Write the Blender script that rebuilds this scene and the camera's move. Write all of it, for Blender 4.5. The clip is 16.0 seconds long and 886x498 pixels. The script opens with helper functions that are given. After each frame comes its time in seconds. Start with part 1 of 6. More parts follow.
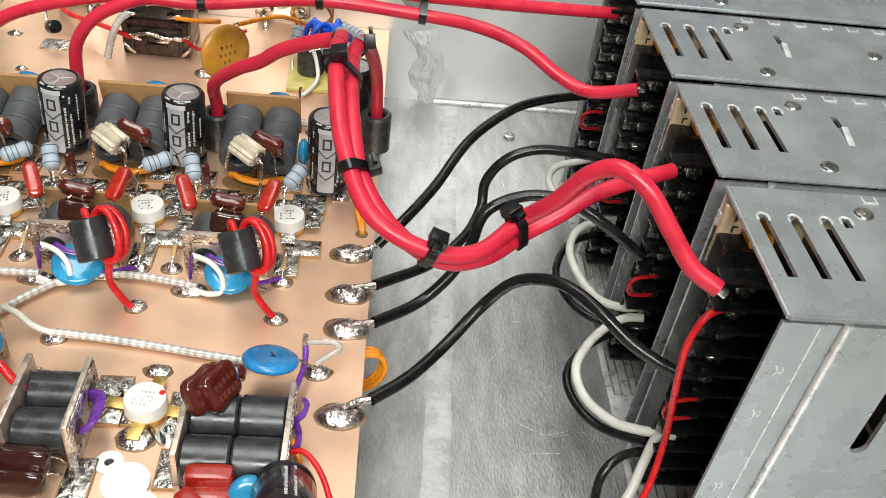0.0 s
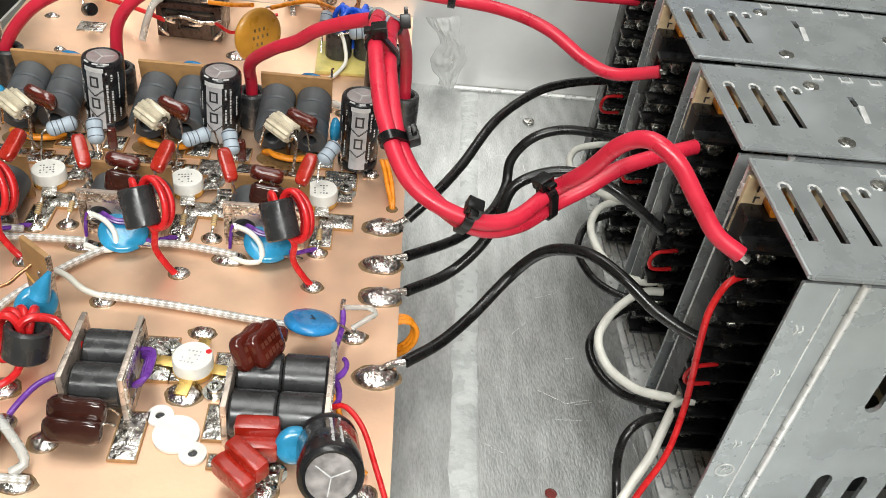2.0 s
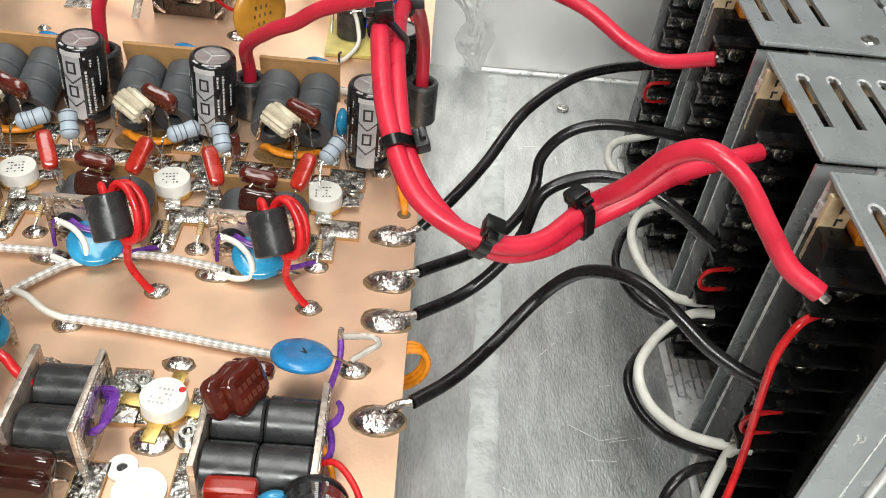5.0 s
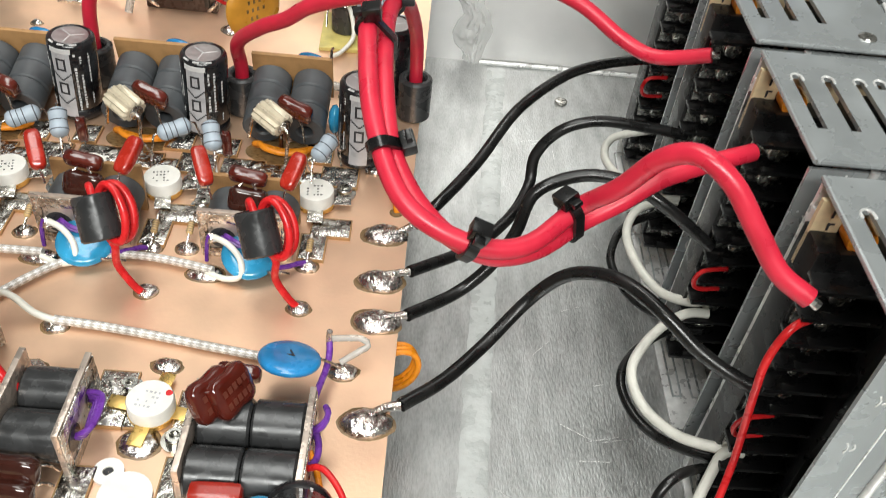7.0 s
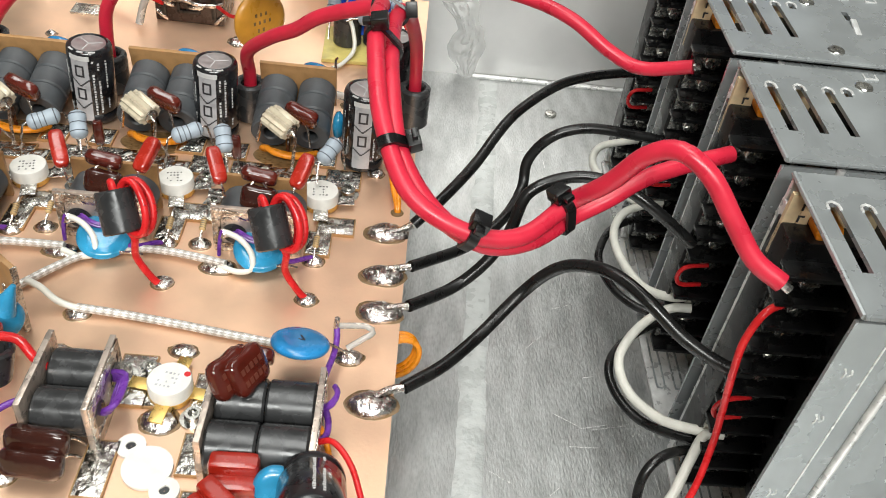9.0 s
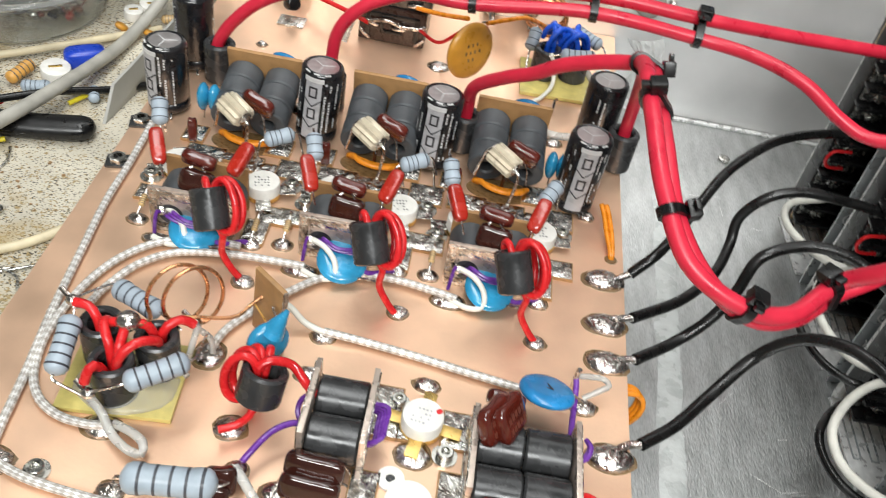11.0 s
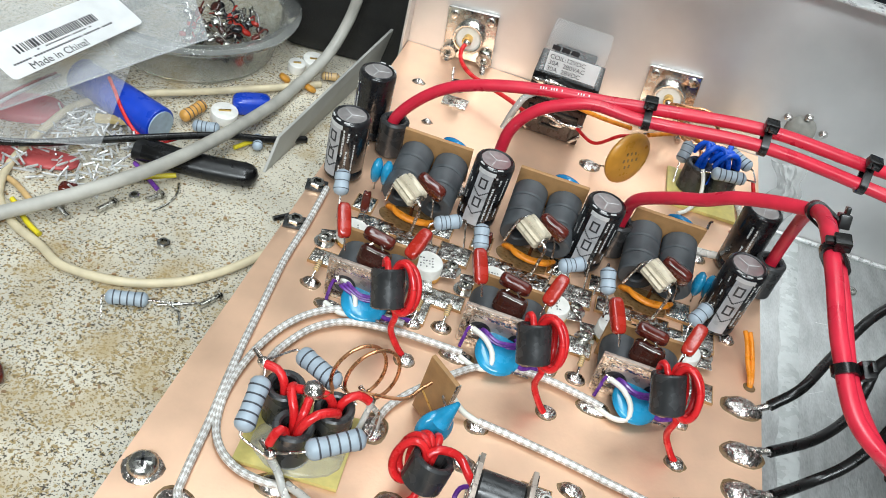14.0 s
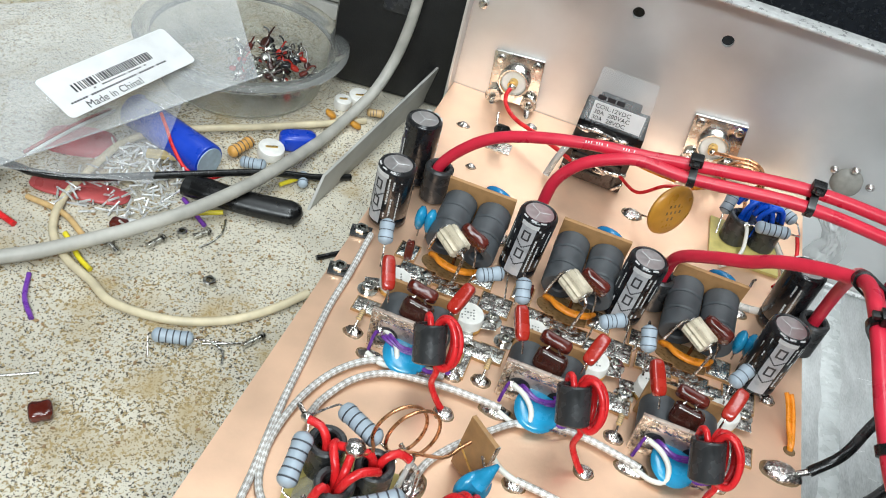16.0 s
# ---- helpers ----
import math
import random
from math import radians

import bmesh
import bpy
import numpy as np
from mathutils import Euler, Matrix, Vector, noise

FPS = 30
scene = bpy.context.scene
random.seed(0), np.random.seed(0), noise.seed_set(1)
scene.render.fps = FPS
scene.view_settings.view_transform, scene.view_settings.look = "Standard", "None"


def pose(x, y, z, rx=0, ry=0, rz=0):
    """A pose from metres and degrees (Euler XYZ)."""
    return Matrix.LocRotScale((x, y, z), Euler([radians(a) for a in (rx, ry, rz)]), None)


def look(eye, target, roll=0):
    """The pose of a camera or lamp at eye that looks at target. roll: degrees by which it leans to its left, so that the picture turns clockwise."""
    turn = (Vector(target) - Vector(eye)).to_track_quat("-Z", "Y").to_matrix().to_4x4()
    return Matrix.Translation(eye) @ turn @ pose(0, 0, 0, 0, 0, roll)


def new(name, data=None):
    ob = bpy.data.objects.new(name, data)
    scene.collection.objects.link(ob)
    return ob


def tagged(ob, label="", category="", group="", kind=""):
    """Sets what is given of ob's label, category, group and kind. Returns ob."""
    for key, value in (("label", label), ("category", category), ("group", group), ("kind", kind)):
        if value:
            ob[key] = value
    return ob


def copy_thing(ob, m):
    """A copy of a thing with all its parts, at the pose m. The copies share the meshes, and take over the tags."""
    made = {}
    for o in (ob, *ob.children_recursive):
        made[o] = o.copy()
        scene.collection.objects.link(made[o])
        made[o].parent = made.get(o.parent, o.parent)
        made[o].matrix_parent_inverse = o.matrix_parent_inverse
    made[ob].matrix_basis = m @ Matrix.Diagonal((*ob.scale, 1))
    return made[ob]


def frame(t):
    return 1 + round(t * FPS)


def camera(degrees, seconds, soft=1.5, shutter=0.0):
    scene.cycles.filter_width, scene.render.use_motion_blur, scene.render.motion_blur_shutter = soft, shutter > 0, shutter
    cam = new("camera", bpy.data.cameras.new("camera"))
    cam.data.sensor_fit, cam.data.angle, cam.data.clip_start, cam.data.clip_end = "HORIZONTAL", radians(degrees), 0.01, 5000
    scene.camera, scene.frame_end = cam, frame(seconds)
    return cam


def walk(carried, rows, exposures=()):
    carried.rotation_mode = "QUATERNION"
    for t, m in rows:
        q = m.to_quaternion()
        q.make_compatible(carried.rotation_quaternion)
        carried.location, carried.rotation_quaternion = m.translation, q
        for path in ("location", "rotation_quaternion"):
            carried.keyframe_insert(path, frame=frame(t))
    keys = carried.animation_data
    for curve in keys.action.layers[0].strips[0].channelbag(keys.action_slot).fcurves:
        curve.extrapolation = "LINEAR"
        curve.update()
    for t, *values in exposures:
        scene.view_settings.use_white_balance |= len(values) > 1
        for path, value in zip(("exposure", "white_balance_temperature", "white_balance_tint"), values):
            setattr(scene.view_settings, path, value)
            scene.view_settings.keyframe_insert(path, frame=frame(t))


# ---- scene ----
cam = camera(54.1, 16.0, 0.6, 0.5)
PATH = [
    (0, (0.0026, 0.0307, 0.2), (0.1886, 1.5631, -1.072), 8.1),
    (0.5, (0.0016, 0.0308, 0.199), (0.1826, 1.5623, -1.075), 8.2),
    (1, (-0.0017, 0.0229, 0.196), (0.1691, 1.5509, -1.083), 8.0),
    (1.5, (-0.0072, 0.0111, 0.2), (0.1795, 1.5374, -1.078), 8.3),
    (2, (-0.007, 0.0161, 0.2), (0.1729, 1.5457, -1.076), 8.5),
    (2.5, (-0.0059, 0.0181, 0.2), (0.1709, 1.5458, -1.079), 8.4),
    (3, (-0.0078, 0.0212, 0.201), (0.1642, 1.5541, -1.071), 8.5),
    (3.5, (-0.0097, 0.0233, 0.201), (0.1545, 1.5606, -1.067), 8.5),
    (4, (-0.0062, 0.0351, 0.193), (0.1428, 1.5671, -1.084), 8.6),
    (4.2, (-0.0019, 0.0409, 0.191), (0.1396, 1.5642, -1.097), 8.4),
    (6.3, (0.0029, 0.0597, 0.18), (0.0784, 1.5148, -1.191), 6.7),
    (6.5, (0.0048, 0.0587, 0.18), (0.0914, 1.5143, -1.189), 7.1),
    (7, (0.0049, 0.0597, 0.187), (0.0999, 1.5249, -1.171), 7.2),
    (7.5, (-0.0007, 0.0469, 0.193), (0.1112, 1.5324, -1.141), 7.6),
    (8, (0.0014, 0.0478, 0.192), (0.1238, 1.5449, -1.129), 7.9),
    (8.2, (0.0024, 0.0478, 0.192), (0.1299, 1.5466, -1.125), 8.1),
    (10.3, (-0.0334, 0.0303, 0.192), (0.0412, 1.5095, -1.153), 9.0),
    (10.5, (-0.0482, 0.0369, 0.192), (0.0079, 1.5039, -1.166), 9.5),
    (10.6, (-0.0511, 0.0381, 0.192), (-0.0003, 1.5223, -1.147), 9.6),
    (11, (-0.0608, 0.0455, 0.2), (-0.0341, 1.5288, -1.142), 11.2),
    (11.5, (-0.0667, 0.0468, 0.208), (-0.0486, 1.5164, -1.149), 13.4),
    (12, (-0.0678, 0.0458, 0.209), (-0.0701, 1.5283, -1.135), 14.3),
    (12.5, (-0.0738, 0.0451, 0.212), (-0.0944, 1.5454, -1.111), 15.0),
    (13, (-0.0819, 0.0444, 0.213), (-0.1208, 1.5606, -1.09), 15.8),
    (13.5, (-0.0899, 0.0448, 0.213), (-0.1735, 1.5679, -1.081), 16.1),
    (14, (-0.1001, 0.0402, 0.216), (-0.2178, 1.5618, -1.077), 16.2),
    (14.5, (-0.097, 0.0421, 0.218), (-0.2438, 1.5629, -1.072), 15.9),
    (15, (-0.101, 0.0413, 0.225), (-0.279, 1.5595, -1.065), 15.3),
    (15.5, (-0.1071, 0.0405, 0.224), (-0.3069, 1.5627, -1.059), 15.5),
    (16, (-0.1078, 0.0456, 0.228), (-0.3079, 1.5617, -1.061), 15.9),
]
walk(cam, [(t, look(eye, target, roll)) for t, eye, target, roll in PATH],
     [(0.0, 0.0, 6800, 6), (8.2, 0.0, 6800, 6), (11.4, -0.02, 6550, 7), (12.6, -0.08, 6150, 3), (16.0, -0.08, 6150, 3)])
# ---- light ----
world = bpy.data.worlds.new("world")
scene.world = world
world.use_nodes = True
wbg = world.node_tree.nodes["Background"]
wbg.inputs[0].default_value = (0.9, 0.95, 1.0, 1)
wbg.inputs[1].default_value = 0.04


def area_lamp(name, loc, target, sx, sy, power, col):
    d = bpy.data.lights.new(name, "AREA")
    d.shape, d.size, d.size_y, d.energy, d.color = "RECTANGLE", sx, sy, power, col
    ob = new(name, d)
    ob.matrix_world = look(loc, target)
    return ob


area_lamp("ceiling_light", (0.10, 1.05, 1.40), (0.0, 0.30, 0), 1.3, 0.6, 5.0, (0.97, 0.985, 1.0))
area_lamp("ceiling_light", (-0.15, 0.20, 1.45), (-0.05, 0.25, 0), 1.2, 0.4, 12.5, (0.97, 0.985, 1.0))
# Fill added from the front to brighten the rear wall and supply sides
area_lamp("ceiling_light", (0.05, -1.00, 1.25), (0.05, 0.35, 0), 1.2, 0.3, 32, (0.97, 0.985, 1.0))

# ---- materials ----


def mat(name, col, rough=0.5, metal=0.0, scale=300.0, vary=0.15, bump=0.0, bscale=None, col2=None, coat=0.0, trans=0.0,
        stretch=(1, 1, 1), rvary=0.1, ior=1.5, alpha=1.0):
    """Principled material with colour variation at two scales, roughness variation and fine relief."""
    m = bpy.data.materials.new(name)
    m.use_nodes = True
    nt = m.node_tree
    N, L = nt.nodes, nt.links
    b = N["Principled BSDF"]
    tc = N.new("ShaderNodeTexCoord")
    mp = N.new("ShaderNodeMapping")
    mp.inputs["Scale"].default_value = stretch
    L.new(tc.outputs["Object"], mp.inputs[0])
    n1 = N.new("ShaderNodeTexNoise")
    n1.inputs["Scale"].default_value = scale
    n1.inputs["Detail"].default_value = 5
    L.new(mp.outputs[0], n1.inputs["Vector"])
    n2 = N.new("ShaderNodeTexNoise")
    n2.inputs["Scale"].default_value = scale * 0.13
    n2.inputs["Detail"].default_value = 3
    L.new(mp.outputs[0], n2.inputs["Vector"])
    ad = N.new("ShaderNodeMath")
    ad.operation = "ADD"
    L.new(n1.outputs[0], ad.inputs[0])
    L.new(n2.outputs[0], ad.inputs[1])
    rp = N.new("ShaderNodeValToRGB")
    c2 = col2 or tuple(c * (1 - vary) * 0.85 for c in col)
    c1 = tuple(min(1, c * (1 + vary * 0.5)) for c in col)
    rp.color_ramp.elements[0].position, rp.color_ramp.elements[1].position = 0.36, 0.64
    rp.color_ramp.elements[0].color = (*c2, 1)
    rp.color_ramp.elements[1].color = (*c1, 1)
    hl = N.new("ShaderNodeMath")
    hl.operation = "MULTIPLY"
    hl.inputs[1].default_value = 0.5
    L.new(ad.outputs[0], hl.inputs[0])
    L.new(hl.outputs[0], rp.inputs[0])
    L.new(rp.outputs[0], b.inputs["Base Color"])
    mr = N.new("ShaderNodeMapRange")
    mr.inputs[1].default_value, mr.inputs[2].default_value = 0.35, 0.65
    mr.inputs[3].default_value, mr.inputs[4].default_value = max(0.02, rough - rvary), min(1, rough + rvary)
    L.new(n1.outputs[0], mr.inputs[0])
    L.new(mr.outputs[0], b.inputs["Roughness"])
    b.inputs["Metallic"].default_value = metal
    b.inputs["Coat Weight"].default_value = coat
    b.inputs["Coat Roughness"].default_value = 0.08
    b.inputs["Transmission Weight"].default_value = trans
    b.inputs["IOR"].default_value = ior
    b.inputs["Alpha"].default_value = alpha
    if bump:
        nb = N.new("ShaderNodeTexNoise")
        nb.inputs["Scale"].default_value = bscale or scale
        nb.inputs["Detail"].default_value = 4
        L.new(mp.outputs[0], nb.inputs["Vector"])
        bp = N.new("ShaderNodeBump")
        bp.inputs["Strength"].default_value = bump
        bp.inputs["Distance"].default_value = 0.001
        L.new(nb.outputs[0], bp.inputs["Height"])
        L.new(bp.outputs[0], b.inputs["Normal"])
    return m


def speckled(name):
    """Cream work surface with fine dark flecks and brown grime that thickens in patches."""
    m = mat(name, (0.67, 0.62, 0.51), 0.5, 0, 40, 0.14, 0.12, 900)
    nt = m.node_tree
    N, L = nt.nodes, nt.links
    b = N["Principled BSDF"]
    out = b.inputs["Base Color"].links[0].from_socket
    tc = N["Texture Coordinate"]

    def cloud(sc, detail, shift=0.0):
        n = N.new("ShaderNodeTexNoise")
        n.inputs["Scale"].default_value, n.inputs["Detail"].default_value = sc, detail
        mp = N.new("ShaderNodeMapping")
        mp.inputs["Location"].default_value = (shift, shift * 0.7, 0)
        L.new(tc.outputs["Object"], mp.inputs[0])
        L.new(mp.outputs[0], n.inputs["Vector"])
        return n.outputs[0]

    # grime thickens towards the worn front of the bench
    sp = N.new("ShaderNodeSeparateXYZ")
    L.new(tc.outputs["Object"], sp.inputs[0])
    worn = N.new("ShaderNodeMapRange")
    worn.inputs[1].default_value, worn.inputs[2].default_value = -0.06, -0.24
    worn.inputs[3].default_value, worn.inputs[4].default_value = -0.06, 0.24
    L.new(sp.outputs[1], worn.inputs[0])
    total = N.new("ShaderNodeMath")
    total.operation = "ADD"
    L.new(cloud(9, 3, 0.37), total.inputs[0])
    L.new(worn.outputs[0], total.inputs[1])
    dirt = total.outputs[0]
    for sc, lo, hi, pull, col in ((760, 0.55, 0.62, 0.3, (0.33, 0.24, 0.11)), (1150, 0.60, 0.64, 0.10, (0.030, 0.026, 0.022)),
                                  (640, 0.645, 0.68, 0.12, (0.055, 0.042, 0.028)), (45, 0.54, 0.84, 0.6, (0.40, 0.29, 0.13))):
        ad = N.new("ShaderNodeMath")
        ad.operation = "MULTIPLY_ADD"
        L.new(dirt, ad.inputs[0])
        ad.inputs[1].default_value = pull
        L.new(cloud(sc, 2.0, sc * 0.01), ad.inputs[2])
        r = N.new("ShaderNodeMapRange")
        r.inputs[1].default_value, r.inputs[2].default_value = lo + pull * 0.5, hi + pull * 0.5
        L.new(ad.outputs[0], r.inputs[0])
        mx = N.new("ShaderNodeMixRGB")
        mx.inputs[2].default_value = (*col, 1)
        L.new(r.outputs[0], mx.inputs[0])
        L.new(out, mx.inputs[1])
        out = mx.outputs[0]
    L.new(out, b.inputs["Base Color"])
    return m


def braided(name):
    """Silvery woven sleeve: crossing diagonal bands."""
    m = mat(name, (0.88, 0.87, 0.85), 0.42, 0.25, 900, 0.2)
    nt = m.node_tree
    N, L = nt.nodes, nt.links
    b = N["Principled BSDF"]
    base = b.inputs["Base Color"].links[0].from_socket
    uv = N.new("ShaderNodeUVMap")
    ck = N.new("ShaderNodeTexChecker")
    ck.inputs["Scale"].default_value = 1.0
    mp = N.new("ShaderNodeMapping")
    mp.inputs["Rotation"].default_value = (0, 0, radians(45))
    mp.inputs["Scale"].default_value = (1.5, 0.9, 1)
    L.new(uv.outputs[0], mp.inputs[0])
    L.new(mp.outputs[0], ck.inputs["Vector"])
    mx = N.new("ShaderNodeMixRGB")
    mx.blend_type = "MULTIPLY"
    L.new(ck.outputs["Fac"], mx.inputs[0])
    L.new(base, mx.inputs[1])
    mx.inputs[2].default_value = (0.60, 0.56, 0.52, 1)
    L.new(mx.outputs[0], b.inputs["Base Color"])
    bp = N.new("ShaderNodeBump")
    bp.inputs["Strength"].default_value = 0.6
    bp.inputs["Distance"].default_value = 0.0004
    bp.invert = True
    L.new(ck.outputs["Fac"], bp.inputs["Height"])
    L.new(bp.outputs[0], b.inputs["Normal"])
    return m


COPPER = mat("copper_clad", (0.92, 0.61, 0.42), 0.38, 0.7, 45, 0.09, 0.05, 900, rvary=0.08)
COPPER_WIRE = mat("copper_wire", (0.72, 0.36, 0.18), 0.28, 0.9, 400, 0.2)
EDGE = mat("board_edge", (0.35, 0.22, 0.11), 0.7, 0, 500, 0.3)
FR4 = mat("brown_laminate", (0.40, 0.22, 0.09), 0.5, 0, 250, 0.25, 0.1, 800)
FR4Y = mat("yellow_laminate", (0.62, 0.52, 0.17), 0.4, 0, 250, 0.2)
TIN = mat("tinned_pad", (0.74, 0.73, 0.70), 0.2, 1.0, 460, 0.5, 1.0, 520, col2=(0.10, 0.08, 0.06), rvary=0.12)
SOLDER = mat("solder", (0.80, 0.78, 0.76), 0.2, 1.0, 500, 0.4, 0.9, 420, col2=(0.26, 0.21, 0.18), rvary=0.1)
TINPLATE = mat("tinned_copper_plate", (0.62, 0.52, 0.45), 0.3, 0.6, 260, 0.35, 0.3, 400)
FLUX = mat("burnt_flux", (0.20, 0.12, 0.05), 0.35, 0.0, 600, 0.5, 0.2, 800, coat=0.4)
FERRITE = mat("black_ferrite", (0.055, 0.056, 0.058), 0.26, 0.35, 200, 0.3, 0.04, 700)
FERRITE_G = mat("grey_ferrite", (0.085, 0.092, 0.10), 0.5, 0.0, 150, 0.25, 0.05, 700)
SLEEVE = mat("black_sleeve", (0.012, 0.012, 0.014), 0.24, 0, 200, 0.2, coat=0.3)
STRIPE = mat("pale_print", (0.50, 0.50, 0.52), 0.35, 0, 300, 0.12)
PRINT_W = mat("white_print", (0.72, 0.72, 0.72), 0.45, 0, 300, 0.1)
INK = mat("dark_ink", (0.03, 0.03, 0.035), 0.5, 0, 300, 0.2)
ALU_TOP = mat("can_top", (0.62, 0.58, 0.58), 0.38, 0.85, 300, 0.1, 0.05, 900)
BLUE = mat("blue_epoxy", (0.02, 0.24, 0.55), 0.22, 0, 180, 0.25, 0.12, 250, coat=0.4)
BLUE_L = mat("pale_blue_epoxy", (0.03, 0.31, 0.56), 0.22, 0, 180, 0.3, 0.3, 190, coat=0.4)
MICA = mat("red_brown_epoxy", (0.105, 0.014, 0.008), 0.16, 0, 160, 0.35, 0.12, 260, coat=0.6)
MICA_D = mat("dark_brown_epoxy", (0.045, 0.012, 0.008), 0.14, 0, 160, 0.35, 0.12, 260, coat=0.6)
RED_FILM = mat("red_film", (0.40, 0.02, 0.01), 0.25, 0, 220, 0.2, 0.05, 300, coat=0.4)
MICA_INK = mat("faint_print", (0.15, 0.04, 0.025), 0.4, 0, 300, 0.2)
RES = mat("grey_blue_enamel", (0.40, 0.47, 0.54), 0.42, 0, 220, 0.12, 0.05, 500)
BAND = mat("dark_band", (0.06, 0.065, 0.08), 0.45, 0, 300, 0.2)
TAN = mat("tan_enamel", (0.60, 0.40, 0.18), 0.4, 0, 300, 0.15)
CERAMIC = mat("white_ceramic", (0.86, 0.84, 0.79), 0.42, 0, 250, 0.06)
GOLD = mat("gold_plate", (0.85, 0.58, 0.20), 0.3, 0.9, 300, 0.2, 0.05, 600)
RED_W = mat("red_silicone", (0.68, 0.022, 0.055), 0.36, 0, 120, 0.12, 0.03, 600)
RED_T = mat("red_wire", (0.70, 0.018, 0.022), 0.28, 0, 200, 0.15)
BLACK_W = mat("black_rubber", (0.008, 0.008, 0.008), 0.28, 0, 150, 0.25, 0.04, 500)
BLACK_P = mat("black_plastic", (0.006, 0.006, 0.0065), 0.30, 0, 150, 0.3, 0.04, 500)
WHITE_W = mat("white_wire", (0.78, 0.77, 0.70), 0.4, 0, 200, 0.08)
CLEAR_W = mat("clear_tube", (0.85, 0.85, 0.82), 0.25, 0, 200, 0.05, trans=0.55)
CLEAR = mat("clear_plastic", (0.93, 0.94, 0.95), 0.12, 0, 200, 0.03, trans=0.88, rvary=0.05)
MILKY = mat("milky_plastic", (0.86, 0.87, 0.85), 0.14, 0, 60, 0.05, 0.1, 90, trans=0.92, ior=1.25)
FILM = mat("plastic_film", (0.93, 0.94, 0.95), 0.16, 0, 60, 0.05, 0.35, 60, alpha=0.12)
HAZE = mat("bag_film", (0.88, 0.90, 0.91), 0.14, 0, 60, 0.05, 0.6, 55, alpha=0.20)
PURPLE = mat("purple_wire", (0.17, 0.045, 0.36), 0.3, 0, 300, 0.2)
ORANGE = mat("orange_wire", (0.90, 0.30, 0.02), 0.3, 0, 300, 0.15)
BLUE_W = mat("blue_wire", (0.01, 0.10, 0.70), 0.28, 0, 300, 0.15)
BEIGE = mat("beige_ceramic", (0.66, 0.58, 0.44), 0.35, 0.15, 250, 0.2, 0.05, 700)
BRAID = braided("braid")
ALU_FLOOR = mat("brushed_aluminium", (0.56, 0.57, 0.565), 0.42, 0.88, 1500, 0.2, 0.2, 1500, stretch=(1.0, 0.26, 1), rvary=0.12)
ALU_WALL = mat("sheet_aluminium", (0.78, 0.77, 0.765), 0.46, 0.8, 24, 0.10, 0.03, 400, rvary=0.08)
SEAL = mat("clear_sealant", (0.58, 0.60, 0.59), 0.28, 0.1, 120, 0.15, 0.6, 160)
STEEL = mat("galvanised_sheet", (0.47, 0.50, 0.51), 0.28, 0.62, 60, 0.1, 0.03, 500, rvary=0.08)
NICKEL = mat("nickel_plate", (0.84, 0.82, 0.78), 0.22, 1.0, 200, 0.12, 0.05, 500)
GLUE = mat("clear_glue", (0.90, 0.88, 0.80), 0.14, 0, 90, 0.05, 0.3, 160, alpha=0.28)
STEEL_EDGE = mat("bright_steel", (0.80, 0.80, 0.79), 0.34, 0.4, 300, 0.2)
SCREW = mat("screw_steel", (0.66, 0.65, 0.61), 0.24, 1.0, 500, 0.35)
PCB_TAN = mat("tan_board", (0.74, 0.58, 0.36), 0.5, 0, 300, 0.15)
POT = mat("orange_trimmer", (0.85, 0.28, 0.02), 0.35, 0, 300, 0.2)
DISC_GOLD = mat("mustard_epoxy", (0.60, 0.28, 0.035), 0.36, 0, 160, 0.15, 0.08, 260)
BENCH = speckled("speckled_laminate")
ROOM = mat("room_paint", (0.26, 0.26, 0.255), 0.8, 0, 3, 0.1)
CREAM = mat("cream_cable", (0.72, 0.62, 0.42), 0.45, 0, 120, 0.15)
GREY_C = mat("grey_cable", (0.50, 0.48, 0.43), 0.45, 0, 120, 0.15, 0.05, 300)
YELLOW = mat("yellow_wire", (0.80, 0.66, 0.03), 0.4, 0, 200, 0.15)
BATT = mat("blue_wrap", (0.01, 0.055, 0.52), 0.3, 0, 100, 0.15, coat=0.2)
PAPER = mat("label_paper", (0.86, 0.86, 0.86), 0.5, 0, 80, 0.04)
CARD = mat("grey_card", (0.48, 0.47, 0.44), 0.55, 0.1, 60, 0.15)
FIN = mat("black_fin", (0.015, 0.015, 0.016), 0.45, 0.3, 120, 0.2)

# ---- building blocks; all lengths below are millimetres ----
MM = 0.001


def frame_of(d):
    d = Vector(d).normalized()
    if abs(d.z) > 0.9999:
        return Matrix() if d.z > 0 else Matrix.Rotation(math.pi, 4, "X")
    return d.to_track_quat("Z", "Y").to_matrix().to_4x4()


def box(bm, c, s, rot=None, bev=0.0):
    r = bmesh.ops.create_cube(bm, size=1.0, matrix=Matrix.Translation(c) @ (rot or Matrix()) @ Matrix.Diagonal((*s, 1)))
    if bev:
        ed = {e for v in r["verts"] for e in v.link_edges}
        bmesh.ops.bevel(bm, geom=list(ed), offset=bev, segments=2, affect="EDGES", profile=0.6)
    return bm


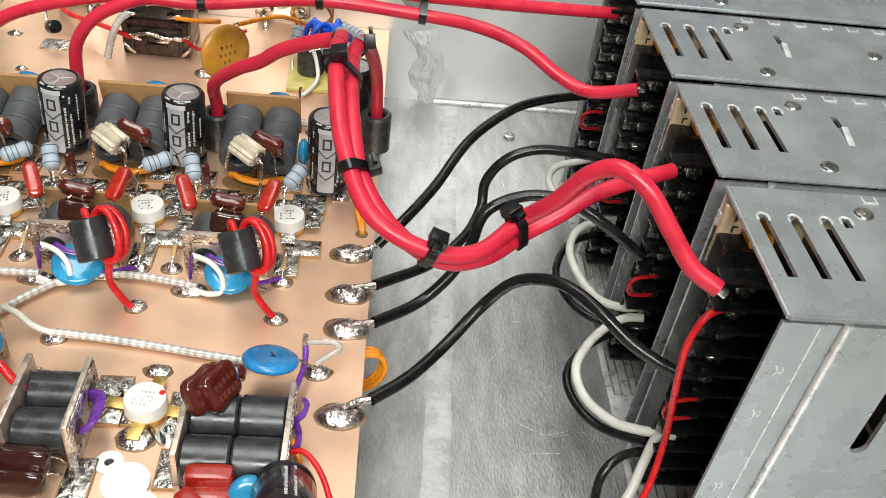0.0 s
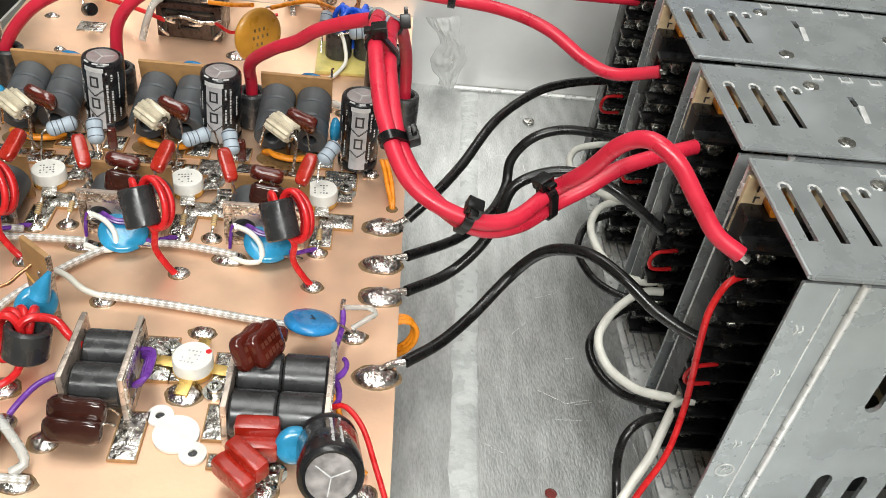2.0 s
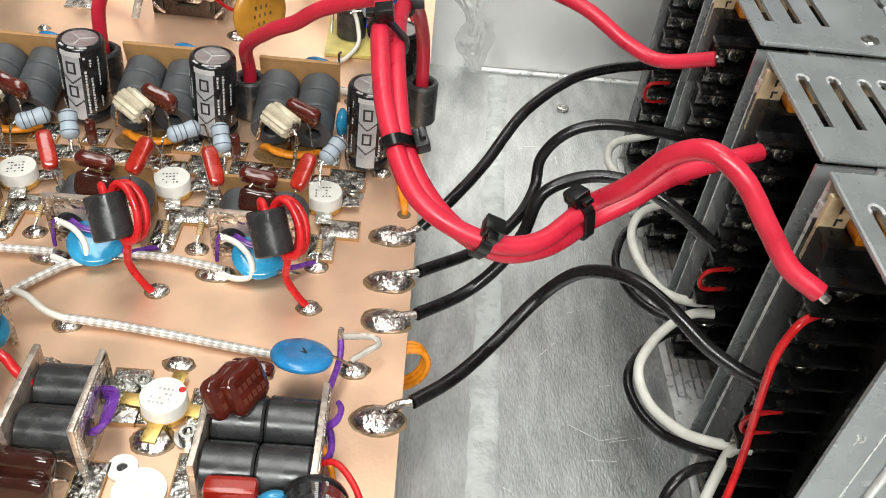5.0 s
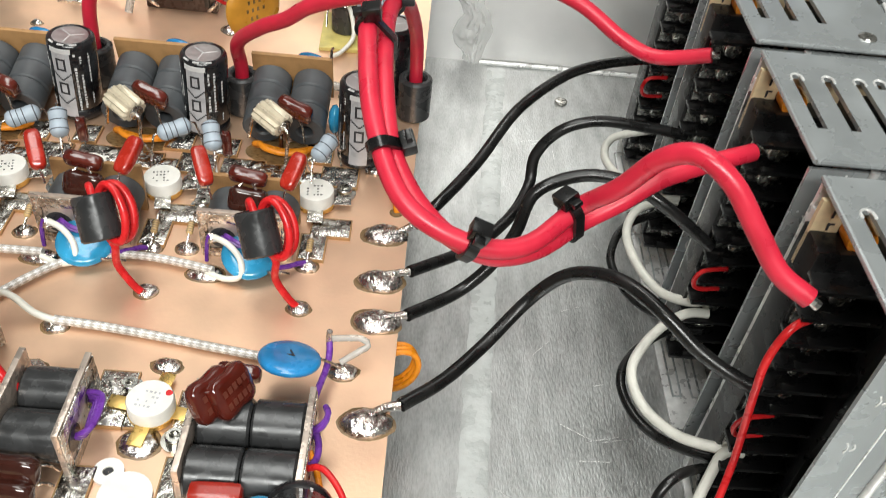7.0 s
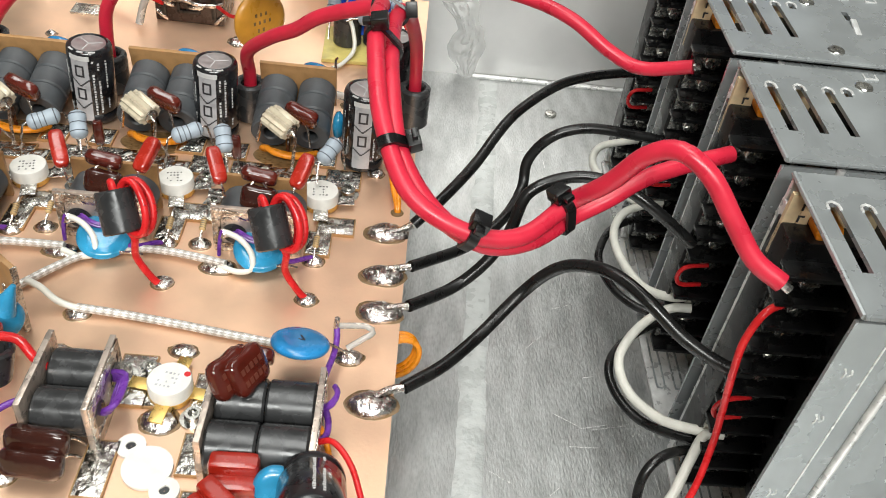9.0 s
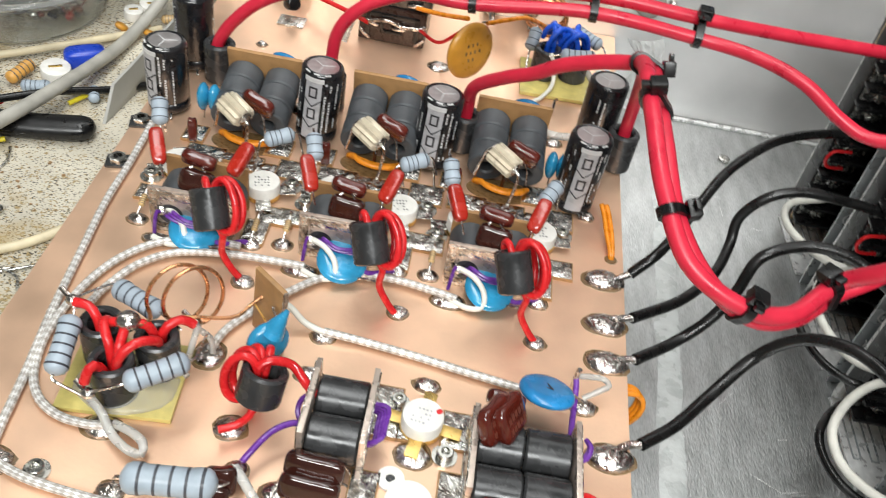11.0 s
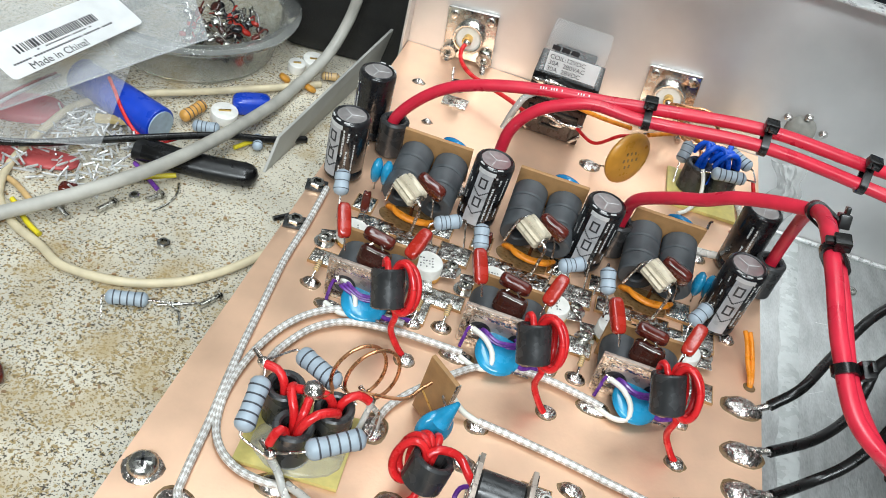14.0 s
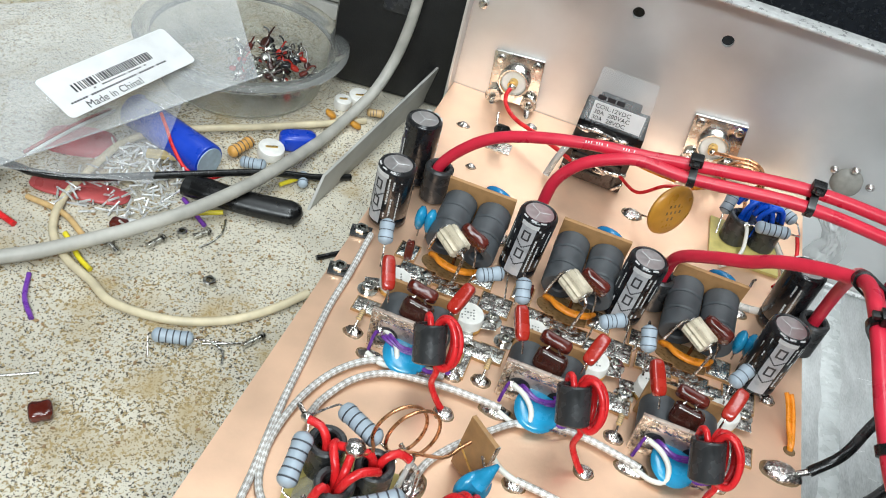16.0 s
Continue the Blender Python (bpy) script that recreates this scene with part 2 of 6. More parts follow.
def rings(bm, loops, caps=True, closed=False):
    vs = [[bm.verts.new(p) for p in lp] for lp in loops]
    n = len(vs[0])
    uvl = bm.loops.layers.uv.verify()
    pairs = list(zip(range(len(vs)), range(1, len(vs)))) + ([(len(vs) - 1, 0)] if closed else [])
    for i, j in pairs:
        for k in range(n):
            f = bm.faces.new((vs[i][k], vs[i][(k + 1) % n], vs[j][(k + 1) % n], vs[j][k]))
            u0, u1 = k / n * 8, (k + 1) / n * 8
            jj = j if j > i else i + 1
            for lp, uv in zip(f.loops, ((u0, i), (u1, i), (u1, jj), (u0, jj))):
                lp[uvl].uv = uv
    if caps and not closed:
        bm.faces.new(vs[0][::-1])
        bm.faces.new(vs[-1])
    return bm


def lathe(bm, prof, base=(0, 0, 0), axis=(0, 0, 1), seg=20, caps=True, closed=False):
    m = Matrix.Translation(base) @ frame_of(axis)
    loops = [[m @ Vector((r * math.cos(2 * math.pi * k / seg), r * math.sin(2 * math.pi * k / seg), h)) for k in range(seg)] for r, h in prof]
    return rings(bm, loops, caps, closed)


def cyl(bm, p0, p1, r, seg=16, bev=0.0):
    p0, p1 = Vector(p0), Vector(p1)
    h = (p1 - p0).length
    pr = [(r, 0), (r, h)] if not bev else [(r - bev, 0), (r - bev * 0.3, bev * 0.3), (r, bev), (r, h - bev), (r - bev * 0.3, h - bev * 0.3), (r - bev, h)]
    return lathe(bm, pr, p0, p1 - p0, seg)


def pipe(bm, p0, p1, ro, ri, seg=20, bev=0.4):
    p0, p1 = Vector(p0), Vector(p1)
    h = (p1 - p0).length
    pr = [(ri, bev), (ri + bev, 0), (ro - bev, 0), (ro, bev), (ro, h - bev), (ro - bev, h), (ri + bev, h), (ri, h - bev)]
    return lathe(bm, pr, p0, p1 - p0, seg, caps=False, closed=True)


def curve_pts(pts, step=1.5):
    P = [Vector(p) for p in pts]
    if len(P) < 3:
        n = max(1, int((P[1] - P[0]).length / step / 3))
        return [P[0].lerp(P[1], i / n) for i in range(n + 1)]
    P = [P[0] * 2 - P[1]] + P + [P[-1] * 2 - P[-2]]
    out = []
    for i in range(1, len(P) - 2):
        a, b, c, d = P[i - 1:i + 3]
        n = max(2, int((c - b).length / step))
        for k in range(n):
            t = k / n
            out.append(0.5 * ((2 * b) + (c - a) * t + (2 * a - 5 * b + 4 * c - d) * t * t + (3 * b - a - 3 * c + d) * t ** 3))
    out.append(P[-2])
    return out


def tube(bm, pts, r, seg=8, step=1.5):
    P = curve_pts(pts, step)
    loops, nrm = [], None
    for i, p in enumerate(P):
        d = (P[min(i + 1, len(P) - 1)] - P[max(i - 1, 0)]).normalized()
        if nrm is None:
            nrm = d.orthogonal().normalized()
        nrm = (nrm - d * nrm.dot(d)).normalized()
        bn = d.cross(nrm)
        loops.append([p + r * (math.cos(2 * math.pi * k / seg) * nrm + math.sin(2 * math.pi * k / seg) * bn) for k in range(seg)])
    return rings(bm, loops)


def ball(bm, c, s, rot=None, sub=2):
    s = s if hasattr(s, "__len__") else (s, s, s)
    bmesh.ops.create_icosphere(bm, subdivisions=sub, radius=1.0, matrix=Matrix.Translation(c) @ (rot or Matrix()) @ Matrix.Diagonal((*s, 1)))
    return bm


def blob(bm, c, rx, ry, h, seed=0, seg=18):
    """A low dome of solder with an uneven rim."""
    loops = []
    for fr, fz in ((1.0, 0.0), (0.96, 0.25), (0.82, 0.55), (0.6, 0.8), (0.34, 0.95), (0.1, 1.0)):
        lp = []
        for k in range(seg):
            a = 2 * math.pi * k / seg
            w = 1 + 0.16 * noise.noise((math.cos(a) * 1.6 + seed * 3.1, math.sin(a) * 1.6, seed * 1.7))
            q = 1 + 0.3 * noise.noise((fr * math.cos(a) * 2 + seed, fr * math.sin(a) * 2, 5.0 + seed))
            lp.append((c[0] + rx * fr * w * math.cos(a), c[1] + ry * fr * w * math.sin(a), c[2] + h * fz * q))
        loops.append(lp)
    return rings(bm, loops)


def pill(bm, s, rot=None, power=4.0, waist=0.0):
    """A soft-edged brick, s its three sizes, with an optional narrow waist."""
    g = bmesh.ops.create_cube(bm, size=1.0)
    bmesh.ops.subdivide_edges(bm, edges=bm.edges[:], cuts=5, use_grid_fill=True)
    m = (rot or Matrix()).to_3x3()
    for v in bm.verts:
        p = v.co * 2
        n = (abs(p.x) ** power + abs(p.y) ** power + abs(p.z) ** power) ** (1 / power)
        q = p / max(n, 0.01) * max(abs(p.x), abs(p.y), abs(p.z))
        w = 1 - waist * (1 - min(1, abs(q.x) * 1.6))
        v.co = m @ Vector((q.x * s[0] / 2, q.y * s[1] / 2 * w, q.z * s[2] / 2 * w))
    return bm


def B():
    return bmesh.new()


def mesh_of(name, bm, material):
    for f in bm.faces:
        f.smooth = True
    bmesh.ops.recalc_face_normals(bm, faces=bm.faces)
    for e in bm.edges:
        if len(e.link_faces) == 2 and e.calc_face_angle(0) > 0.7:
            e.smooth = False
    bmesh.ops.scale(bm, vec=(MM, MM, MM), verts=bm.verts)
    me = bpy.data.meshes.new(name)
    bm.to_mesh(me)
    bm.free()
    me.materials.append(material)
    return me


def part(name, bm, material, parent=None, label=""):
    ob = new(name, mesh_of(name, bm, material))
    if parent:
        ob.parent = parent
    return tagged(ob, label)


def thing(name, loc, label, category, group="", rot=None):
    ob = new(name)
    ob.empty_display_size = 0.005
    ob.matrix_basis = Matrix.Translation(Vector(loc) * MM) @ (rot or Matrix())
    return tagged(ob, label, category, group)


def single(name, bm, material, loc, label, category, group="", kind=""):
    """A thing of one mesh, built round its own base point."""
    ob = new(name, mesh_of(name, bm, material))
    ob.location = Vector(loc) * MM
    return tagged(ob, label, category, group, kind)


def at(x, y, z, rz=0):
    return pose(x * MM, y * MM, z * MM, 0, 0, rz)


def rel(pts, o):
    return [tuple(a - b for a, b in zip(p, o)) for p in pts]


def wire_thing(name, pts, r, material, label, category="wire", group="", seg=10):
    return single(name, tube(B(), rel(pts, pts[0]), r, seg), material, pts[0], label, category, group)


def lettering(name, text, size, material, parent, m):
    cu = bpy.data.curves.new(name, "FONT")
    cu.body, cu.size, cu.align_x, cu.extrude = text, size * MM, "LEFT", 0.00004
    tmp = bpy.data.objects.new(name, cu)
    me = bpy.data.meshes.new_from_object(tmp)
    bpy.data.objects.remove(tmp)
    me.materials.append(material)
    ob = new(name, me)
    ob.parent = parent
    ob.matrix_basis = m
    return ob


# ---- the setting ----
FLOOR, BENCHZ, WALLY = -39.0, -50.0, 444.0


def slab(name, c, s, material, label, category, bev=0.0, kind="structure"):
    ob = single(name, box(B(), (0, 0, 0), s, None, bev), material, c, label, category, kind=kind)
    return ob


slab("bench_top", (-100, 350, BENCHZ - 15), (2400, 1700, 30), BENCH, "cream speckled workbench top with dirt and scraps", "bench")
for nm, c, s in (("wall_north", (-100, 1250, 450), (2600, 40, 2200)), ("wall_south", (-100, -1400, 450), (2600, 40, 2200)),
                 ("wall_west", (-1400, -75, 450), (40, 2700, 2200)), ("wall_east", (1200, -75, 450), (40, 2700, 2200))):
    slab(nm, c, s, ROOM, "plain pale painted workshop wall", "wall")
slab("ceiling", (-100, -75, 1570), (2600, 2700, 40), ROOM, "plain pale workshop ceiling", "ceiling")
slab("floor", (-100, -75, -670), (2600, 2700, 40), CARD, "plain grey workshop floor", "floor")

# chassis: bottom sheet, rear wall with a folded rim, sealant seams
chassis = thing("chassis", (0, 0, FLOOR), "bare brushed aluminium enclosure with an upright rear wall", "enclosure")
bm = B()
box(bm, (130, 300, -1.5), (260, 700, 3))
part("bottom_sheet", bm, ALU_FLOOR, chassis, "scratched brushed aluminium bottom sheet")
bm = B()
# rear wall with two round holes: strips round square-cut cells, each cell closed by a ring
HOLES = ((-102.2, 67 + 39), (-59.3, 68 + 39))


def holed_panel(bm, x0, x1, z0, z1, holes, r, th, y):
    """An upright sheet with round holes through it."""
    xs = sorted({x0, x1, *[h[0] - 8 for h in holes], *[h[0] + 8 for h in holes]})
    for a, b in zip(xs, xs[1:]):
        h = [q for q in holes if a < q[0] < b]
        if not h:
            box(bm, ((a + b) / 2, y, (z0 + z1) / 2), (b - a, th, z1 - z0))
            continue
        hx, hz = h[0]
        box(bm, (hx, y, (z0 + hz - 8) / 2), (16, th, hz - 8 - z0))
        box(bm, (hx, y, (z1 + hz + 8) / 2), (16, th, z1 - hz - 8))
        n = 24
        for yy in (y - th / 2, y + th / 2):
            inner = [bm.verts.new((hx + r * math.cos(2 * math.pi * k / n), yy, hz + r * math.sin(2 * math.pi * k / n))) for k in range(n)]
            outer = []
            for k in range(n):
                c, s = math.cos(2 * math.pi * k / n), math.sin(2 * math.pi * k / n)
                q = 8 / max(abs(c), abs(s))
                outer.append(bm.verts.new((hx + q * c, yy, hz + q * s)))
            for k in range(n):
                bm.faces.new((inner[k], inner[(k + 1) % n], outer[(k + 1) % n], outer[k]))
        lathe(bm, [(r, 0), (r, th)], (hx, y + th / 2, hz), (0, -1, 0), 24, caps=False)


holed_panel(bm, -181, 300, 0, 127, HOLES, 2.9, 2.4, WALLY + 1.2)
bmesh.ops.remove_doubles(bm, verts=bm.verts[:], dist=0.01)
part("rear_wall", bm, ALU_WALL, chassis, "dull aluminium rear wall with drilled holes")
bm = B()
box(bm, (60, WALLY - 4, 127.6), (482, 12, 1.2), None, 0.4)
part("top_rim", bm, STEEL_EDGE, chassis, "folded bright top rim")
bm = B()
box(bm, (-180, WALLY - 5, 62), (1.5, 12, 122), None, 0.3)
part("side_rim", bm, ALU_WALL, chassis)
bm = B()
prof = []
for k in range(90):
    y = 96 + k * 3.85
    x = 26 + (y - 100) * 0.055
    w = 4.6 + 1.3 * noise.noise((k * 0.23, 0, 0)) + 0.5 * noise.noise((k * 1.1, 3, 0))
    h = 0.5 + 0.25 * noise.noise((k * 0.4, 7, 0))
    dx = 1.2 * noise.noise((k * 0.17, 11, 0))
    prof.append([(x + dx - w, y, 0), (x + dx - w * 0.6, y, h), (x + dx, y, h * 1.2), (x + dx + w * 0.6, y, h), (x + dx + w, y, 0), (x + dx, y, -0.2)])
rings(bm, prof)
part("sealant_seam", bm, SEAL, chassis, "smeared translucent sealant seam")
bm = B()
tube(bm, [(36, WALLY - 1.5, 0.8), (80, WALLY - 1.5, 0.9), (130, WALLY - 1.5, 0.8)], 1.2, 6, 6)
part("corner_bead", bm, STEEL_EDGE, chassis)
random.seed(17)
for k in range(26):
    x, y, a, L = 35 + 60 * random.random(), 150 + 230 * random.random(), random.random() * 3.1, 3 + 9 * random.random()
    part("scratch", box(B(), (x, y, 0.02), (L, 0.22, 0.05), pose(0, 0, 0, 0, 0, math.degrees(a))), STEEL_EDGE, chassis)
bm = B()
cyl(bm, (0, 0, 0), (0, 0, 1.6), 3.0, 18, 0.7)
box(bm, (0, 0, 1.6), (3.6, 0.7, 0.5))
box(bm, (0, 0, 1.62), (0.7, 3.6, 0.5))
single("floor_screw", bm, SCREW, (75, 413, FLOOR), "small pan-head screw in the aluminium bottom sheet", "screw")
bm = B()
lathe(bm, [(2.0, 0.25), (1.7, 0.4), (1.4, 0.3), (1.4, -1.0)], (0, 0, 0), (0, 0, 1), 20, caps=True)
single("drilled_hole", bm, mat("dark_red_hole", (0.16, 0.02, 0.015), 0.6), (59.6, 181.4, FLOOR), "drilled hole with red showing in the aluminium sheet", "hole")
# crumpled clear sealant skin smeared up the rear wall at the end of the seam
SKIN = mat("sealant_skin", (0.84, 0.85, 0.83), 0.10, 0, 60, 0.05, 0.5, 140, alpha=0.42)
bm = B()
rows = []
for j in range(41):
    v = j / 40
    half = 5.0 + 4.5 * math.sin(math.pi * min(1, v * 1.3)) ** 2 + 9 * max(0, v - 0.62)
    mid = 32 - 1.5 * math.sin(v * 5) - 24 * max(0, v - 0.62)
    row = []
    for i in range(25):
        u = i / 12 - 1
        w = noise.noise((u * 1.8, v * 4, 2)) + 0.6 * noise.noise((u * 4, v * 9, 5)) + 0.3 * noise.noise((u * 11, v * 16, 8))
        half_u = half + 2 * noise.noise((v * 6, 3 if u > 0 else 9, 1))
        row.append(bm.verts.new((mid + u * half_u, WALLY - 0.8 - (1 - u * u) * (2.2 + 3.4 * abs(w)), 0.5 + 41 * v + 2.5 * u * (v - 0.4))))
    rows.append(row)
for ra, rb in zip(rows, rows[1:]):
    for i in range(24):
        bm.faces.new((ra[i], ra[i + 1], rb[i + 1], rb[i]))
part("sealant_skin", bm, SKIN, chassis, "crumpled clear sealant skin smeared up the rear wall")

# heat sink under the board
sink = thing("heat_sink", (-86, 290, FLOOR + 0.2), "black finned heat sink under the copper board", "heat sink")
bm = B()
box(bm, (0, 0, 33), (176, 286, 6))
part("base_plate", bm, FIN, sink)
fin = mesh_of("fin", box(B(), (0, 0, 15.0), (3.0, 286, 30), None, 0.3), FIN)
for k in range(14):
    ob = new("fin", fin)
    ob.parent = sink
    ob.location = ((-84 + k * 12.9) * MM, 0, 0)

# copper board
board = thing("circuit_board", (0, 0, -1.6), "copper-clad amplifier board crowded with soldered parts", "circuit board")
bm = B()
q = [(-179.5, 144), (4.5, 145), (9.5, 443.6), (-179, 443.6)]
lo = [bm.verts.new((x, y, -0.5)) for x, y in q]
hi = [bm.verts.new((x, y, 1.45)) for x, y in q]
bm.faces.new(lo[::-1])
for i in range(4):
    bm.faces.new((lo[i], lo[(i + 1) % 4], hi[(i + 1) % 4], hi[i]))
bm.faces.new(hi)
part("laminate", bm, EDGE, board, "brown board laminate")
bm = B()
lo = [bm.verts.new((x, y, 1.46)) for x, y in q]
hi = [bm.verts.new((x, y, 1.6)) for x, y in q]
for i in range(4):
    bm.faces.new((lo[i], lo[(i + 1) % 4], hi[(i + 1) % 4], hi[i]))
bm.faces.new(hi)
part("copper_face", bm, COPPER, board, "bare copper face with flux stains")

# ---- power supplies ----


def psu():
    """Metal-cased supply on its long edge: terminals towards -x, screws towards -y. Origin at the lower near corner of the cover."""
    p = thing("power_supply", (97, 165, FLOOR), "galvanised metal-cased power supply with a black screw terminal strip", "power supply", "row of power supplies")
    H, D, Lx = 114.5, 48.5, 205.0
    # base plate at the far side, with turned edge towards the terminals
    bm = B()
    box(bm, (Lx / 2, D - 0.7, H / 2), (Lx, 1.4, H - 2), None, 0.3)
    box(bm, (0.9, D - 1.6, H / 2 - 2), (2.2, 3.2, H - 10), None, 0.3)
    part("base_plate", bm, STEEL_EDGE, p, "bright steel base plate")
    # flat foot with stamped slots, reaching out in front of the terminals
    # same metal as the case, coloured brighter to stand in for its reflections
    foot = part("slotted_foot", box(B(), (10, 27, 1.0), (22, 40, 1.2), None, 0.2), STEEL_EDGE, p, "slotted metal foot, its steel brightened for reflections")
    for xx in (3.0, 9.5, 16.5):
        bm = B()
        tube(bm, [(xx - 1.4, 44, 1.6), (xx - 1.4, 22, 1.6), (xx - 0.8, 20.2, 1.6), (xx + 0.8, 20.2, 1.6), (xx + 1.4, 22, 1.6), (xx + 1.4, 44, 1.6)], 0.38, 6, 2.0)
        part("slot_rim", bm, STEEL, foot, "stamped slot rim")
    # top cover: sheet with three slots, a row of small slots along the far edge
    bm = B()
    xs = [(0, 4.0), (6.6, 12.3), (14.9, 20.6), (23.2, 26.4), (28.6, 44.0), (46.0, Lx)]
    for a, b in xs:
        box(bm, ((a + b) / 2, D / 2, H), (b - a, D, 1.2))
    for a in (4.0, 12.3, 20.6):
        box(bm, (a + 1.3, 6.5, H), (2.6, 13, 1.2))
        box(bm, (a + 1.3, D - 5.75, H), (2.6, 11.5, 1.2))
    for x, gap0, gap1 in ((27.5, 33.5, 37.5), (45.0, 29.0, 35.0)):
        w = 2.2 if x < 30 else 2.0
        box(bm, (x, gap0 / 2, H), (w, gap0, 1.2))
        box(bm, (x, (gap1 + D) / 2, H), (w, D - gap1, 1.2))
    tube(bm, [(0, 0, H), (Lx / 2, 0, H), (Lx, 0, H)], 0.75, 8, 20)
    tube(bm, [(0, 0, H), (0, D / 2, H), (0, D, H)], 0.75, 8, 10)
    part("top_cover", bm, STEEL, p, "slotted galvanised top cover")
    # bright arcs put the highlight on the far end of each slot
    bm = B()
    for x in (5.3, 13.6, 21.9, 27.5):
        y0 = D - 11.5 if x < 25 else 37.5
        tube(bm, [(x - 1.5, y0 - 2.5, H + 0.6), (x - 1.4, y0 - 0.6, H + 0.6), (x, y0 + 0.5, H + 0.6), (x + 1.4, y0 - 0.6, H + 0.6), (x + 1.5, y0 - 2.5, H + 0.6)], 0.38, 6, 0.8)
    part("slot_lip", bm, STEEL_EDGE, p, "bright arcs for the highlight at the slots' far ends")
    bm = B()
    for k in range(16):
        x = 38 + k * 10
        box(bm, (x, D - 3.6, H + 0.7), (4.2, 0.6, 0.4), None, 0.1)
        for sx in (-1.8, 1.8):
            box(bm, (x + sx, D - 2.2, H + 0.7), (0.5, 2.4, 0.4), None, 0.1)
    part("rim_lug", bm, STEEL_EDGE, p)
    for x, y, ry in ((34, 40, 0), (78, 26, 0), (92, 40, 0), (33, 7, 0)):
        bm = B()
        lathe(bm, [(2.7, 0), (2.4, 0.5), (1.4, 0.7), (0.2, 0.5)], (x, y, H + 0.55), (0, 0, 1), 16)
        for aa in (20, 110):
            box(bm, (x, y, H + 1.2), (2.6, 0.5, 0.25), pose(0, 0, 0, 0, 0, aa))
        part("cover_screw", bm, SCREW, p, "small countersunk screw")
    bm = B()
    box(bm, (45.0, 23.5, H + 0.9), (2.0, 9, 0.6), pose(0, 0, 0, 8, 0, -4), 0.2)
    part("bent_tab", bm, STEEL_EDGE, p)
    # near side: recessed channel at the terminal end, then the main sheet with slots
    bm = B()
    box(bm, (7.5, 1.8, H / 2 - 1), (15, 1.0, H - 4))
    part("side_channel", bm, STEEL, p, "stamped recessed side channel")
    # crease, bend and stampings in brighter steel: their highlights put into the colour
    part("channel_line", tube(B(), [(9.2, 1.3, 6), (9.2, 1.3, 60), (9.2, 1.3, H - 4)], 0.28, 6, 12), STEEL_EDGE, p, "thin crease in brighter steel for its highlight")
    part("channel_bend", tube(B(), [(15.2, 0.9, 1), (15.2, 0.9, 60), (15.2, 0.9, H - 2)], 1.1, 10, 12), STEEL_EDGE, p, "rounded bend in brighter steel for its highlight")
    for z in (96, 80, 50, 24):
        bm = B()
        tube(bm, [(3.6, 1.3, z + 1.6), (4.4, 1.3, z), (4.0, 1.3, z - 1.8)], 0.25, 6, 0.8)
        tube(bm, [(5.4, 1.3, z + 1.2), (5.9, 1.3, z - 0.2), (5.0, 1.3, z - 1.0)], 0.22, 6, 0.8)
        part("stamped_mark", bm, STEEL_EDGE, p)
    part("stamped_seal", pipe(B(), (5, 1.35, 38), (5, 1.05, 38), 3.0, 2.4, 24, 0.1), STEEL_EDGE, p, "stamped round mark")
    part("seal_mark", tube(B(), [(3.9, 1.25, 37), (4.6, 1.25, 39.2), (5.3, 1.25, 37.2), (6.1, 1.25, 39)], 0.22, 6, 0.8), STEEL_EDGE, p)
    bm = B()
    zrows = [(0.8, 18), (40, 68), (96, H - 2)]
    for z0, z1 in zrows:
        box(bm, ((15 + Lx) / 2, 0.7, (z0 + z1) / 2), (Lx - 15, 1.4, z1 - z0))
    edge, n = 15.0, 0
    while edge < Lx:
        nx = min(edge + (18 if n == 0 else 6.2), Lx)
        for z0, z1 in ((18, 40), (68, 96)):
            box(bm, ((edge + nx) / 2, 0.7, (z0 + z1) / 2), (nx - edge, 1.4, z1 - z0))
        if nx < Lx - 4.6:
            for z0, up in ((18, 1), (40, -1), (68, 1), (96, -1)):
                for sx, q in ((nx, 1), (nx + 4.6, -1)):
                    vs = [bm.verts.new((sx + q * xx, yy, z0 + up * zz)) for yy in (0.0, 1.4) for xx, zz in ((0, 0), (2.3, 0), (0.8, 0.8), (0, 2.3))]
                    bm.faces.new(vs[:4])
                    bm.faces.new(vs[4:])
                    for i in range(4):
                        bm.faces.new((vs[i], vs[(i + 1) % 4], vs[4 + (i + 1) % 4], vs[4 + i]))
        edge, n = nx + 4.6, n + 1
    part("side_sheet", bm, STEEL, p, "galvanised side sheet with slanted vents")
    # inside: circuit board and dark innards
    bm = B()
    box(bm, (101.5, D - 5.5, H / 2 + 1), (198, 1.4, H - 6))
    box(bm, (5, D - 5.3, H - 11.5), (12, 1.4, 19))
    part("inner_board", bm, PCB_TAN, p, "tan circuit board")
    random.seed(4)
    for k in range(26):
        bm = B()
        box(bm, (28 + random.random() * 165, D - 20 + random.random() * 6, 8 + random.random() * 98), (6 + 14 * random.random(), 26, 6 + 10 * random.random()), None, 0.5)
        part("inner_part", bm, FIN, p)
    bm = B()
    cyl(bm, (8.5, D - 12, 106), (8.5, D - 6, 106), 3.4, 16, 0.4)
    part("trimmer", bm, POT, p, "orange trimmer")
    bm = B()
    for k, (x, z) in enumerate(((3, 110), (5.4, 110), (3, 106.4), (6, 105.5))):
        box(bm, (x, D - 6.3, z), (1.6, 0.2, 0.5))
        box(bm, (x - 0.5, D - 6.3, z - 0.9), (0.5, 0.2, 1.8))
    part("board_print", bm, INK, p)
    # terminal block
    part("terminal_block", box(B(), (9, D - 8, 58), (20, 11, 92), None, 0.6), BLACK_P, p, "black barrier terminal block")
